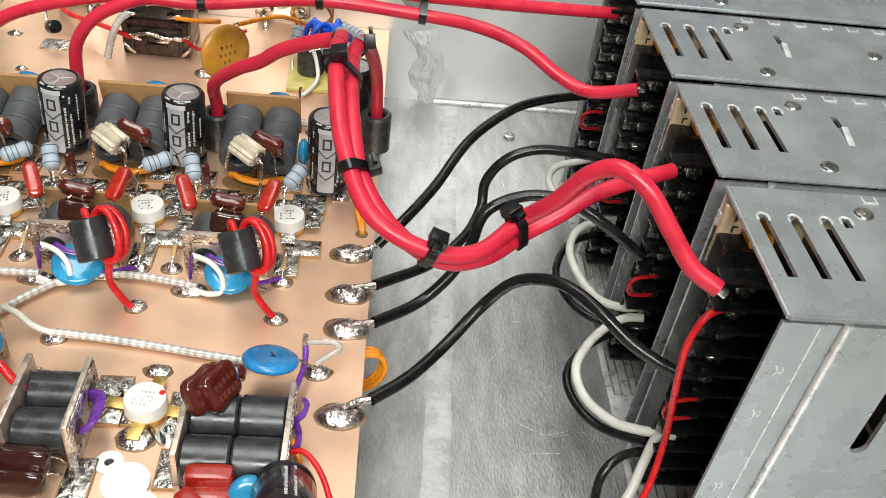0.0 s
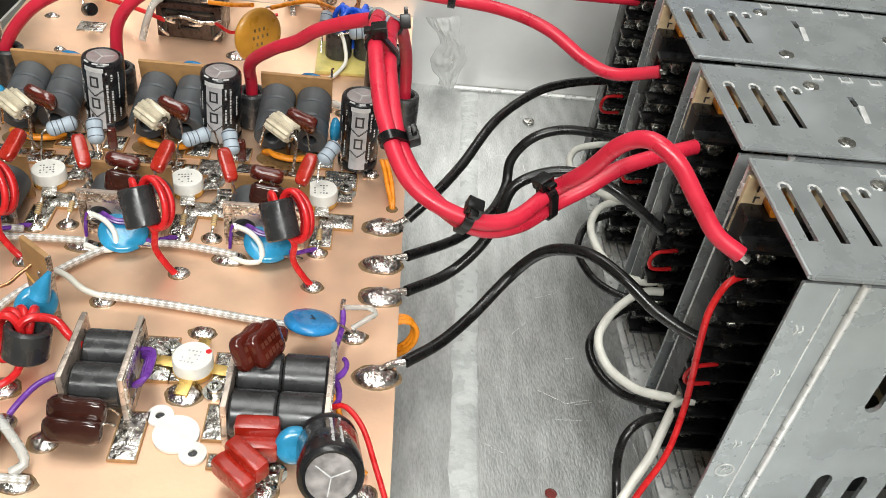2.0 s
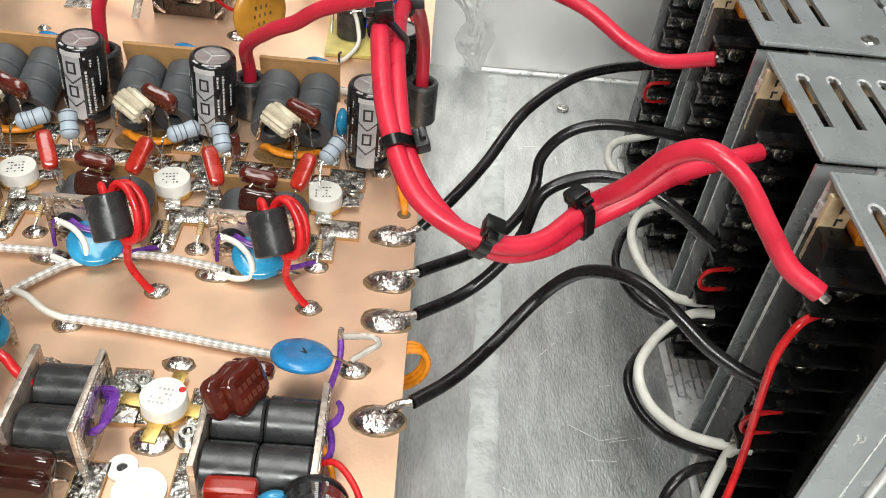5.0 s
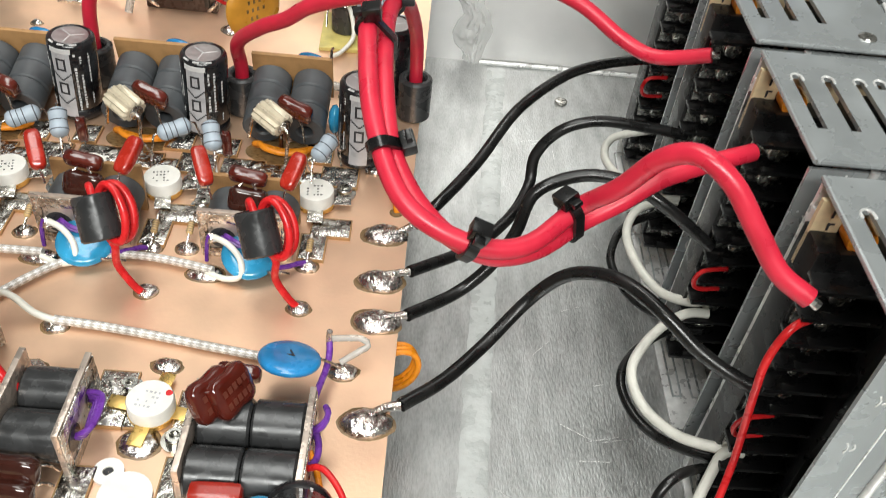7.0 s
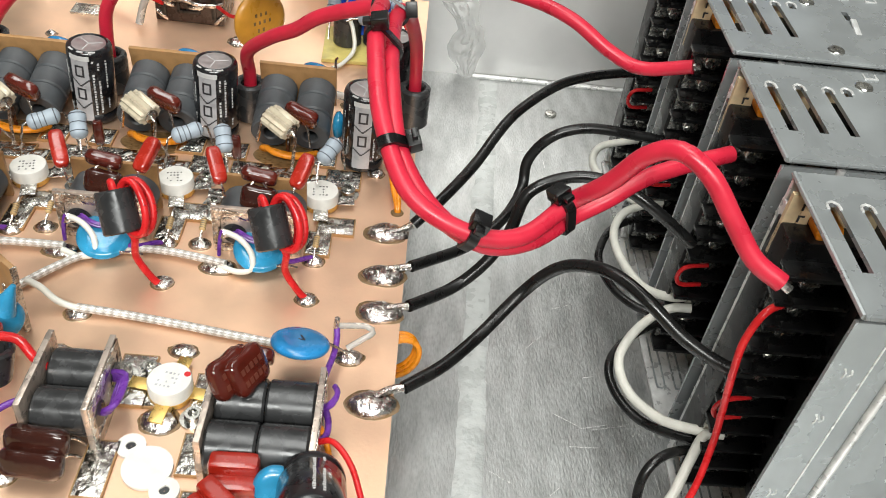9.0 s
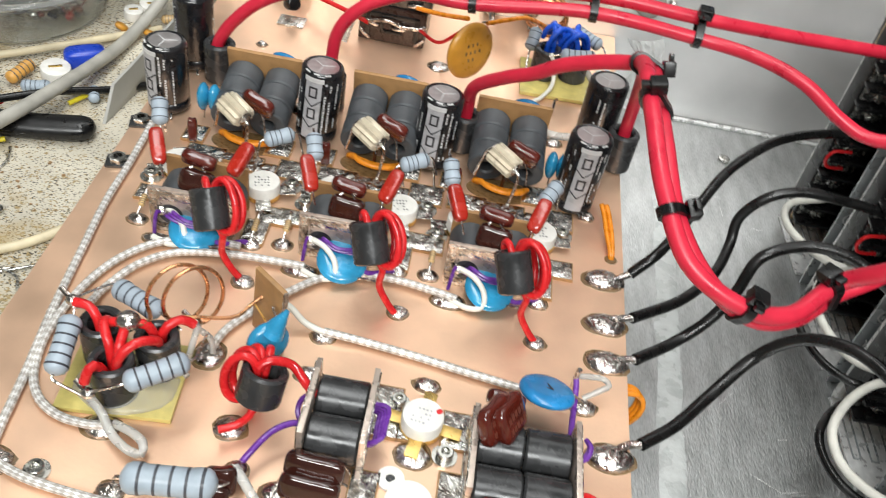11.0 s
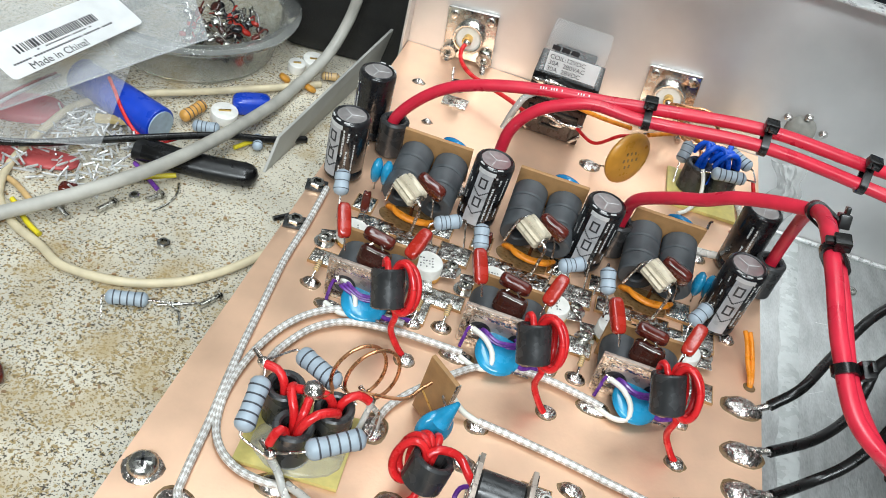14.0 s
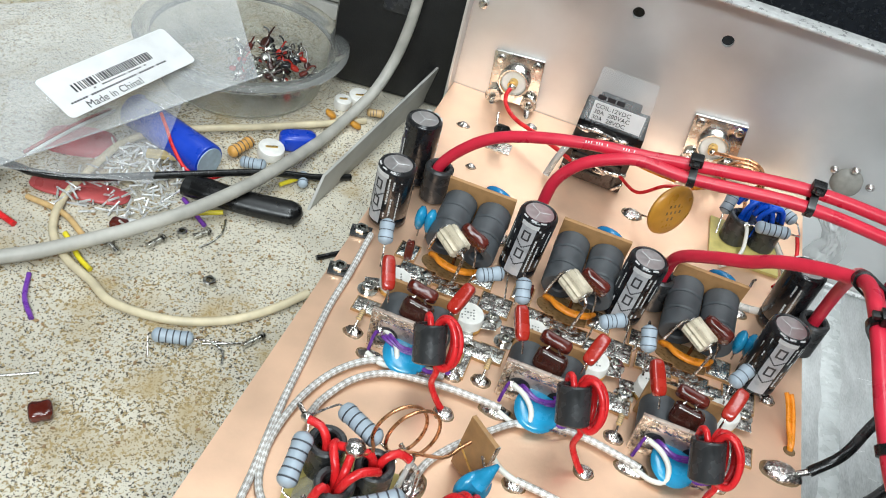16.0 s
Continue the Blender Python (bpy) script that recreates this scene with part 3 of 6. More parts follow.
    wall = mesh_of("barrier", box(B(), (9, D - 16.5, 0), (20, 7, 1.3), None, 0.2), BLACK_P)
    for k in range(11):
        ob = new("barrier", wall)
        ob.parent = p
        ob.location = (0, 0, (11.7 + k * 8.6) * MM)
    part("block_end", box(B(), (18.5, D - 18, 58), (2, 11, 92), None, 0.3), BLACK_P, p)
    for k in range(10):
        z = 16 + k * 8.6
        bm = B()
        box(bm, (7, D - 13.8, z), (14, 0.9, 6.0), None, 0.15)
        box(bm, (2.5, D - 15.2, z + 2.6), (5, 3.0, 0.7), None, 0.1)
        t = part("terminal", bm, SCREW, p)
        bm = B()
        cyl(bm, (7.5, D - 14.2, z), (7.5, D - 16.4, z), 2.9, 14, 0.5)
        box(bm, (7.5, D - 16.5, z), (4.4, 0.4, 0.7), pose(0, 0, 0, 0, 30 + 37 * k, 0))
        box(bm, (7.5, D - 16.5, z), (0.7, 0.4, 4.4), pose(0, 0, 0, 0, 30 + 37 * k, 0))
        part("terminal_screw", bm, SCREW, t)
    for k in (4,):
        z = 16 + k * 8.6
        bm = B()
        tube(bm, [(7, D - 17, z), (0, D - 18.5, z), (-2, D - 18.5, z - 2.6), (-2, D - 18.5, z - 6), (0.5, D - 18, z - 8.4), (7, D - 17, z - 8.6)], 0.75, 7, 1.0)
        part("jumper_wire", bm, RED_T, p, "short red jumper wire")
    return p


supply = psu()
for k in (1, 2, 3):
    copy_thing(supply, at(97, 165 + 54.2 * k, FLOOR))

# ---- heavy wiring ----
R_RED, R_BLK = 2.45, 1.95
A1 = [(-158, 344, 2), (-158.5, 344, 16), (-150, 344, 29.5), (-138, 344, 39.8), (-121, 344, 46.8), (-101, 344, 51.7), (-79, 344, 55), (-63, 344, 58), (-20, 344, 64.5), (20, 344, 63.5), (53, 350, 60.5), (77, 355, 58.5), (99, 359, 57)]
B1 = [(-112, 338, 2), (-112, 338, 22), (-110, 338, 35), (-102.5, 338.5, 45.5), (-91, 339.3, 52), (-81.7, 340, 54.5), (-62, 340, 54.5), (-20, 339.5, 60), (20, 339, 58), (41, 331, 59), (57, 322, 57), (71, 315, 50), (82, 309, 48), (97, 302.5, 54)]
C1 = [(-57, 328, 2), (-57, 328, 18), (-56, 321, 32), (-46, 311.5, 44), (-37, 306.5, 50.5), (-29, 302, 58), (-18, 296, 65), (-9, 290, 70), (-8, 283, 74), (-8.5, 268.8, 77), (-7.5, 250, 75), (-4, 230, 68), (4.5, 214, 58), (20, 208, 52), (34, 211, 50), (47, 222, 54), (54, 217, 65), (60, 213, 77), (66, 208.5, 82), (73, 203.5, 79), (80, 198.5, 70.5), (86, 194, 63.5), (93, 190.5, 60)]
D1 = [(5, 334, 2), (5, 334, 18), (4, 330, 36), (1, 318, 53), (-2, 303, 63), (-2.4, 291, 68), (-3.6, 281, 70.5), (-3.9, 265, 72), (-2.8, 246, 70), (1, 226, 62.5), (10.5, 214, 54), (24, 210, 47), (37, 214, 46), (49, 224.5, 47), (59, 229, 51), (69, 234, 55.5), (82, 240, 57.4), (95, 246, 58)]
for pts in (A1, B1, C1, D1):
    w = thing("red_supply_wire", pts[0], "thick red silicone supply wire to the power supply terminals", "wire", "red supply wires")
    part("insulation", tube(B(), rel(pts, pts[0]), R_RED, 14, 2.0), RED_W, w)
    e, d = Vector(pts[-1]), (Vector(pts[-1]) - Vector(pts[-2])).normalized()
    part("bare_end", tube(B(), rel([e - d, e + d, e + d * 2.5], pts[0]), 1.2, 8), SCREW, w, "bare tinned strands")

# pale printing along the longest red wire
run = curve_pts([Vector(p) for p in A1], 1.0)
for x0, n in ((-104, 7), (-90, 4)):
    k0 = min(range(len(run) - 12), key=lambda q: abs(run[q].x - x0) + (50 if run[q].z < 30 else 0))
    o = thing("wire_print", run[k0], "worn white printing on the red wire", "print", "wire printing")
    for k in range(n):
        p, d = run[k0 + k + k // 3], (run[k0 + k + 1] - run[k0 + k]).normalized()
        up = Vector((0, -0.62, 0.78))
        up = (up - d * up.dot(d)).normalized()
        m = Matrix((d, up.cross(d), up)).transposed().to_4x4()
        part("mark", box(B(), p - run[k0] + up * (R_RED - 0.02), (0.5, 0.9, 0.12), m), PRINT_W, o)


def zip_tie(c, head, first, second):
    """A ratchet tie pulled tight round two wires near c, its block on the side that head names."""
    near = []
    for pts in (first, second):
        run = curve_pts([Vector(p) for p in pts], 1.0)
        k = min(range(1, len(run) - 1), key=lambda q: (run[q] - Vector(c)).length)
        near.append((run[k], (run[k + 1] - run[k - 1]).normalized()))
    (p, dp), (q, dq) = near
    d = (dp + dq).normalized()
    gap = (q - p) - d * (q - p).dot(d)
    across = gap.normalized()
    s = d.cross(across)
    half, rad = gap.length / 2, R_RED + 0.05
    c = (p + q) / 2
    o = thing("zip_tie", c, "black nylon zip tie round the red wires", "zip tie", "zip ties")
    bm = B()
    loops, n = [], 32
    for k in range(n):
        a = 2 * math.pi * (k + 0.5) / n
        out = across * math.cos(a) + s * math.sin(a)
        ctr = across * (half if math.cos(a) > 0 else -half) + out * rad
        loops.append([ctr - d * 1.5, ctr + d * 1.5, ctr + d * 1.4 + out * 0.9, ctr - d * 1.4 + out * 0.9])
    rings(bm, loops, closed=True)
    part("strap", bm, BLACK_P, o)
    h = Vector(head)
    h = (h - d * h.dot(d)).normalized()
    reach = abs(h.dot(across)) * half + rad + 1.6
    t = d.cross(h)
    m = Matrix((t, d, h)).transposed().to_4x4()
    bm = B()
    box(bm, h * reach, (4.8, 5.0, 3.6), m, 0.5)
    box(bm, h * (reach + 0.4) + t * 3.4, (2.6, 2.6, 1.3), m, 0.2)
    part("ratchet_head", bm, BLACK_P, o)


for c, h, w1, w2 in (((-63, 343.5, 58), (0.1, -0.1, 1), A1, B1), ((-19, 342, 63), (0.1, -0.1, 1), A1, B1), ((20, 341.5, 61), (0.1, -0.1, 1), A1, B1),
                     ((-6, 288, 71), (1, 0.1, 0.1), C1, D1), ((-6, 260, 76), (-0.2, 0, 1), C1, D1), ((0.5, 226, 64), (1, 0.3, 0.3), C1, D1),
                     ((21, 209, 50), (0, -0.1, 1), C1, D1), ((46, 222, 51), (-0.2, 0.1, 1), C1, D1)):
    zip_tie(c, h, w1, w2)

for pts in ([(0, 194, 1.5), (4, 197, 1.6), (8, 198, 2), (18.7, 207, 2), (29.3, 219, 3), (41.3, 230, 11.3), (48.8, 230, 21.7), (55.4, 227, 27.5), (63.6, 221, 31), (72.6, 212, 30), (82.5, 204, 24.8), (93.8, 198, 21.4), (101, 197, 21)],
            [(0, 228, 1.5), (4, 229.3, 1.6), (8, 230, 2), (21.9, 243, -1), (31.7, 249, 5.5), (38.6, 255, 14.8), (43, 260, 27), (56, 264, 31.7), (69, 262, 32.5), (80.6, 257, 29), (97.2, 252, 18.5)],
            [(0, 246, 1.5), (4, 247, 1.6), (8, 248, 2), (27, 265, -2), (39.8, 280, -0.6), (46.8, 295, 1.8), (48.1, 301, 10.9), (55.5, 303, 20.6), (68.1, 305, 24.2), (86.1, 306, 22.6), (99, 306, 21)],
            [(0, 264, 1.5), (4, 266, 1.6), (8, 268, 3), (16.9, 275, 9.4), (28.3, 294, 11.6), (40.9, 313, 20.4), (57.2, 330, 24.7), (72.9, 344, 23.1), (92.8, 358, 19), (99, 359, 18)]):
    w = thing("black_ground_wire", pts[2], "thick black ground wire from a solder pad to a supply terminal", "wire", "black ground wires")
    part("insulation", tube(B(), rel(pts[2:], pts[2]), R_BLK, 12, 1.8), BLACK_W, w)
    part("bare_end", tube(B(), rel(pts[:3], pts[2]), 1.3, 8, 1.0), SOLDER, w, "tinned bare end")

# mains loops between neighbouring supplies, and their tails along the sheet
for nm, mt, r, lb, runs in (
        ("white_mains_wire", WHITE_W, 1.6, "white mains wire looping between supply terminals", (
            [(104, 250, -8), (97.8, 250, -8.5), (90.5, 246, -9.3), (82.4, 238, -10.8), (77, 228, -12.5), (79.3, 218, -15.5), (85.6, 208, -14), (92, 202, -10.8), (103, 198, -8)],
            [(104, 254, -6), (97.7, 254, -7.3), (90.6, 262, -11.2), (85.4, 275, -12.1), (83.2, 288, -10.6), (87, 298, -8.4), (95.2, 305, -8.9), (104, 306, -8)],
            [(104, 306, -6), (93.7, 306, -6.9), (85.4, 318, -9.5), (81.3, 335, -12), (86.8, 350, -13), (104, 358, -13)],
            [(103, 198, -8), (97.7, 198, -9), (94, 193, -16), (90, 186.5, -23), (84, 180, -30), (76, 168, -35), (66, 140, -37.2), (58, 90, -37.2), (50, 0, -37.2), (46, -60, -37.2)])),
        ("black_mains_wire", BLACK_W, 1.5, "black mains wire looping between supply terminals", (
            [(104, 250, -16), (96, 250, -16.4), (89.3, 247, -16.7), (79.6, 238, -16.7), (74.7, 228, -17), (77, 218, -19), (83.7, 210, -20), (93, 203, -17), (103, 198, -13)],
            [(104, 254, -15), (92.3, 254, -15.4), (83.2, 262, -16.2), (78.7, 275, -17), (78.6, 285, -15.7), (85.9, 298, -14.3), (104, 308, -14)],
            [(103, 198, -16), (96, 198, -16.4), (87, 194.5, -15), (81, 190, -18), (79.5, 185.5, -26), (79.5, 176, -34), (74, 140, -37.3), (66, 90, -37.3), (58, 0, -37.3), (54, -60, -37.3)]))):
    for pts in runs:
        wire_thing(nm, pts, r, mt, lb, "wire", nm.replace("_", " ") + "s")
wire_thing("red_thin_wire", [(101, 197, 48), (94.2, 193, 47.5), (91.3, 191, 39.2), (91.7, 190, 28.8), (94.2, 190, 11.8), (95, 188, -1.7), (91.3, 180.5, -14.5), (84, 174, -28), (77, 164, -35), (68, 130, -37.7), (60, 60, -37.7), (52, -60, -37.7)], 1.05, RED_T, "thin red wire from the front supply terminal", "wire")

# ---- parts on the board: builders ----


def patch(bm, r, a0, a1, z0, z1, th=0.15, base=(0, 0, 0), axis=(0, 0, 1)):
    """A thin curved plate on a drum, angles in degrees."""
    m = Matrix.Translation(base) @ frame_of(axis)
    n = max(1, int(abs(a1 - a0) / 9))
    loops = []
    for k in range(n + 1):
        a = radians(a0 + (a1 - a0) * k / n)
        c, s = math.cos(a), math.sin(a)
        loops.append([m @ Vector((q * c, q * s, z)) for q, z in ((r, z0), (r + th, z0), (r + th, z1), (r, z1))])
    return rings(bm, loops)


def electrolytic(loc, h=32.0, r=7.8, turn=-98, lean=(0, 0), seed=1, group="tall electrolytic capacitors"):
    o = thing("electrolytic_capacitor", loc, "black-sleeved electrolytic capacitor with a pale chevron stripe", "capacitor", group, pose(0, 0, 0, lean[0], lean[1], 0))
    bm = B()
    lathe(bm, [(r - 1.2, 1), (r - 0.3, 1.3), (r, 2), (r, 4), (r - 0.7, 4.9), (r, 5.8), (r, h - 1.5), (r - 0.4, h - 0.5), (r - 1.3, h), (r - 1.9, h - 0.15), (r - 2.0, h - 0.6)], seg=32)
    part("sleeve", bm, SLEEVE, o, "glossy black printed sleeve")
    bm = B()
    lathe(bm, [(0.1, h - 0.35), (r - 2.0, h - 0.35), (r - 2.0, h - 0.8)], seg=28)
    can = part("can_top", bm, ALU_TOP, o, "bare aluminium can top")
    for a in (20, 140, 260):
        part("vent_score", box(B(), (r * 0.3 * math.cos(radians(a)), r * 0.3 * math.sin(radians(a)), h - 0.32), (r * 0.6, 0.3, 0.1), pose(0, 0, 0, 0, 0, a)), PRINT_W, can)
    part("stripe", patch(B(), r, turn - 26, turn + 20, 3.0, h - 1.6), STRIPE, o, "pale grey polarity stripe")
    part("stripe_tip", patch(B(), r + 0.05, turn - 30, turn + 24, h - 3.2, h - 1.4, 0.14), PRINT_W, o, "white band under the rim")
    pitch = (h - 7) / 2.6
    a0, a1 = turn - 15, turn + 9
    for k in range(3):
        top = h - 5.2 - k * pitch
        if top - 4.6 < 3:
            break
        bm = B()
        patch(bm, r + 0.16, a0, a1, top - 0.7, top, 0.08)
        patch(bm, r + 0.16, a0, a1, top - 4.6, top - 3.9, 0.08)
        patch(bm, r + 0.16, a0, a0 + 5, top - 3.9, top - 0.7, 0.08)
        patch(bm, r + 0.16, a1 - 5, a1, top - 3.9, top - 0.7, 0.08)
        part("stripe_square", bm, INK, o)
        if top - 10 > 3:
            bm = B()
            for q in range(12):
                zz = top - 8.6 + abs(q - 5.5) * 0.48
                patch(bm, r + 0.16, turn - 26 + q * 3.83, turn - 26 + (q + 1) * 3.83, zz, zz + 0.6, 0.08)
            part("stripe_chevron", bm, INK, o)
    random.seed(seed)
    for col, wide in ((turn + 31, 3.0), (turn + 45, 3.0), (turn - 44, 2.2), (turn - 62, 1.8), (turn + 66, 2.4), (turn + 150, 3.0), (turn + 166, 3.0)):
        bm = B()
        z = 5.0 + 3 * random.random()
        while z < h - 4:
            ln = 0.35 + random.random() * 0.75
            patch(bm, r, col - wide, col + wide - 2 * random.random(), z, z + ln, 0.08)
            z += ln + 0.4 + (4 if random.random() < 0.14 else 0)
        part("print_column", bm, PRINT_W, o, "illegible white print")
    bm = B()
    for k in range(3):
        patch(bm, r - 1.0, turn - 40 + k * 32, turn - 22 + k * 32, h - 0.3, h + 0.02, 0.6)
    part("rim_print", bm, PRINT_W, o)
    bm = B()
    tube(bm, [(2, -2, 2), (3, -7, 1.5), (3.5, -9, 0.5)], 0.5, 6)
    part("lead", bm, SOLDER, o)
    return o


def bar_parts(o, bm_list):
    for nm, bm, mt in bm_list:
        part(nm, bm, mt, o)


def resistor(c, d, L, r, ends, group="grey power resistors", lab="grey-blue enamelled resistor with dark colour bands", body=None, name="resistor"):
    """c: centre, d: its way; ends: where the two leads go, in the board's millimetres."""
    o = thing(name, c, lab, "resistor", group)
    d = Vector(d).normalized()
    pr = [(r * 0.35, -L / 2 - r * 0.25), (r * 0.8, -L / 2), (r, -L / 2 + r * 0.35), (r, -L / 2 + r * 0.9), (r * 0.93, -L / 2 + r * 1.3), (r * 0.93, L / 2 - r * 1.3), (r, L / 2 - r * 0.9), (r, L / 2 - r * 0.35), (r * 0.8, L / 2), (r * 0.35, L / 2 + r * 0.25)]
    part("body", lathe(B(), pr, (0, 0, 0), d, 18), body or RES, o)
    for f, w in ((-0.34, 0.035), (-0.16, 0.035), (0.02, 0.035), (0.20, 0.035), (0.38, 0.04)):
        rr = r * (1.0 if abs(f) > 0.3 else 0.93) + 0.06
        part("colour_band", lathe(B(), [(rr * 0.9, f * L), (rr, f * L), (rr, (f + w) * L), (rr * 0.9, (f + w) * L)], (0, 0, 0), d, 18, caps=False), BAND, o)
    for sgn, e in zip((-1, 1), ends):
        if e:
            p = d * sgn * (L / 2 + r * 0.1)
            e = Vector(e) - Vector(c)
            part("lead", tube(B(), [p, p + d * sgn * 1.8, (p + d * sgn * 2.2).lerp(e, 0.55), e], 0.4, 6), SOLDER, o)
    return o


def film_cap(c, d, L, w, t, group="red film capacitors", mt=None, lab="glossy red dipped film capacitor", leads=(), power=4.5):
    o = thing("film_capacitor", c, lab, "capacitor", group)
    m = frame_of(d)
    bm = B()
    pill(bm, (w, t, L), m, power)
    part("body", bm, mt or RED_FILM, o)
    for e in leads:
        e = Vector(e) - Vector(c)
        s = 1 if e.dot(Vector(d)) > 0 else -1
        p = Vector(d).normalized() * s * L * 0.48
        part("lead", tube(B(), [p, p.lerp(e, 0.5) + Vector((0, 0, 0.4)), e], 0.35, 6), SOLDER, o)
    return o


def mica(c, s, rot, mt=None, leads=(), lab="glossy red-brown dipped mica capacitor", group="mica capacitors", letters=True):
    o = thing("mica_capacitor", c, lab, "capacitor", group)
    bm = B()
    pill(bm, s, rot, 4.5, 0.10)
    part("body", bm, mt or MICA, o)
    if letters:
        for row in (-0.18, 0.12):
            bm = B()
            for k in range(5):
                box(bm, rot @ Vector(((-0.28 + k * 0.14) * s[0], -0.47 * s[1], row * s[2])), (s[0] * 0.09, 0.3, s[2] * 0.14), rot)
            part("print", bm, MICA_INK, o, "illegible stamped print")
    for e in leads:
        e = Vector(e) - Vector(c)
        part("lead", tube(B(), [(e.x * 0.3, e.y * 0.3, -s[2] * 0.3), (e.x * 0.8, e.y * 0.8, e.z * 0.5), e], 0.4, 6), SOLDER, o)
    return o


def disc_cap(c, nrm, r, t, mt, lab, leads=(), group="", name="disc_capacitor"):
    o = thing(name, c, lab, "capacitor", group)
    bm = B()
    pr = [(0.05, -t / 2), (r * 0.55, -t / 2), (r * 0.85, -t * 0.42), (r * 0.97, -t * 0.22), (r, 0), (r * 0.97, t * 0.22), (r * 0.85, t * 0.42), (r * 0.55, t / 2), (0.05, t / 2)]
    lathe(bm, pr, (0, 0, 0), nrm, 28)
    part("body", bm, mt, o)
    for a, e in leads:
        a, e = Vector(a) - Vector(c), Vector(e) - Vector(c)
        part("lead", tube(B(), [a, a.lerp(e, 0.5) + Vector((0, 0, 0.3)), e], 0.45, 6), SOLDER, o)
    return o


def joint(x, y, rx, ry, h=1.6, z=0.0, lab="shiny solder joint ringed with brown flux", name="solder_joint", group="solder joints"):
    o = thing(name, (x, y, z), lab, "solder joint", group)
    sd = (x * 0.37 + y * 0.11) % 17
    part("flux_ring", blob(B(), (0, 0, 0.02), rx * 1.13, ry * 1.13, 0.16, sd + 3), FLUX, o, "brown flux residue")
    part("solder", blob(B(), (0, 0, 0.1), rx, ry, h, sd), SOLDER, o)
    return o


def tin_pad(x0, x1, y0, y1, z=0.0):
    o = thing("tinned_pad", ((x0 + x1) / 2, (y0 + y1) / 2, z), "solder-tinned strip of board with lumpy solder", "solder pad", "tinned pads")
    w, d = x1 - x0, y1 - y0
    part("island", box(B(), (0, 0, 0.5), (w + 0.8, d + 0.8, 1.0)), FR4, o, "raised laminate island")
    bm = B()
    nx, ny = max(3, int(w / 1.3)), max(3, int(d / 1.3))
    vs = []
    for j in range(ny + 1):
        row = []
        for i in range(nx + 1):
            px, py = -w / 2 + w * i / nx, -d / 2 + d * j / ny
            e = 0 if i in (0, nx) or j in (0, ny) else 1
            row.append(bm.verts.new((px, py, 1.05 + e * (0.35 + 0.75 * max(-0.3, noise.noise((px * 0.32 + x0, py * 0.32 + y0, 0)))))))
        vs.append(row)
    for j in range(ny):
        for i in range(nx):
            bm.faces.new((vs[j][i], vs[j][i + 1], vs[j + 1][i + 1], vs[j + 1][i]))
    part("tinning", bm, TIN, o)
    return o


def transistor(x, y, turn, dot=False):
    o = thing("power_transistor", (x, y, 0), "white ceramic power transistor with gold flange and leads", "transistor", "power transistors", pose(0, 0, 0, 0, 0, turn))
    bm = B()
    lathe(bm, [(0.1, 0), (6.1, 0), (6.1, 1.5), (0.1, 1.5)], (0, 0, 0.4), (0, 0, 1), 28)
    part("flange", bm, GOLD, o, "gold-plated flange")
    bm = B()
    lathe(bm, [(5.7, 1.8), (5.9, 2.0), (5.9, 5.8), (5.65, 6.3), (0.1, 6.3)], (0, 0, 0), (0, 0, 1), 36)
    part("ceramic_cap", bm, CERAMIC, o)
    for k in range(4):
        bm = B()
        box(bm, (8.4, 0, 2.1), (6.0, 3.8 if dot else 5.0, 0.25), None, 0.05)
        bmesh.ops.rotate(bm, verts=bm.verts, matrix=Matrix.Rotation(radians(90 * k), 3, "Z"))
        part("lead_tab", bm, GOLD if dot else TIN, o, "flat metal lead")
    random.seed(int(abs(x)))
    for row in range(4):
        bm = B()
        for k in range(5):
            if random.random() < 0.7:
                box(bm, (-2.6 + k * 1.1, 1.9 - row * 1.5, 6.32), (0.35 + 0.35 * random.random(), 0.6, 0.05))
        if len(bm.verts):
            part("print", bm, STRIPE if dot else INK, o, "worn illegible print")
        else:
            bm.free()
    if dot:
        part("index_dot", lathe(B(), [(0.9, 0), (0.9, 0.08)], (4.0, 2.6, 6.3), (0, 0, 1), 14), RED_T, o, "small red dot")
    return o


def hex_screw(x, y, z=0.0, r=2.6):
    o = thing("cap_screw", (x, y, z), "socket-head cap screw on a washer", "screw", "cap screws")
    part("washer", lathe(B(), [(1.2, 0), (r * 1.5, 0), (r * 1.5, 0.6), (1.2, 0.6)], seg=20), SCREW, o)
    part("head", lathe(B(), [(r, 0.6), (r, 2.6), (r - 0.3, 2.9), (r * 0.55, 2.9), (r * 0.5, 1.2), (0.05, 1.2)], seg=18), SCREW, o)
    return o


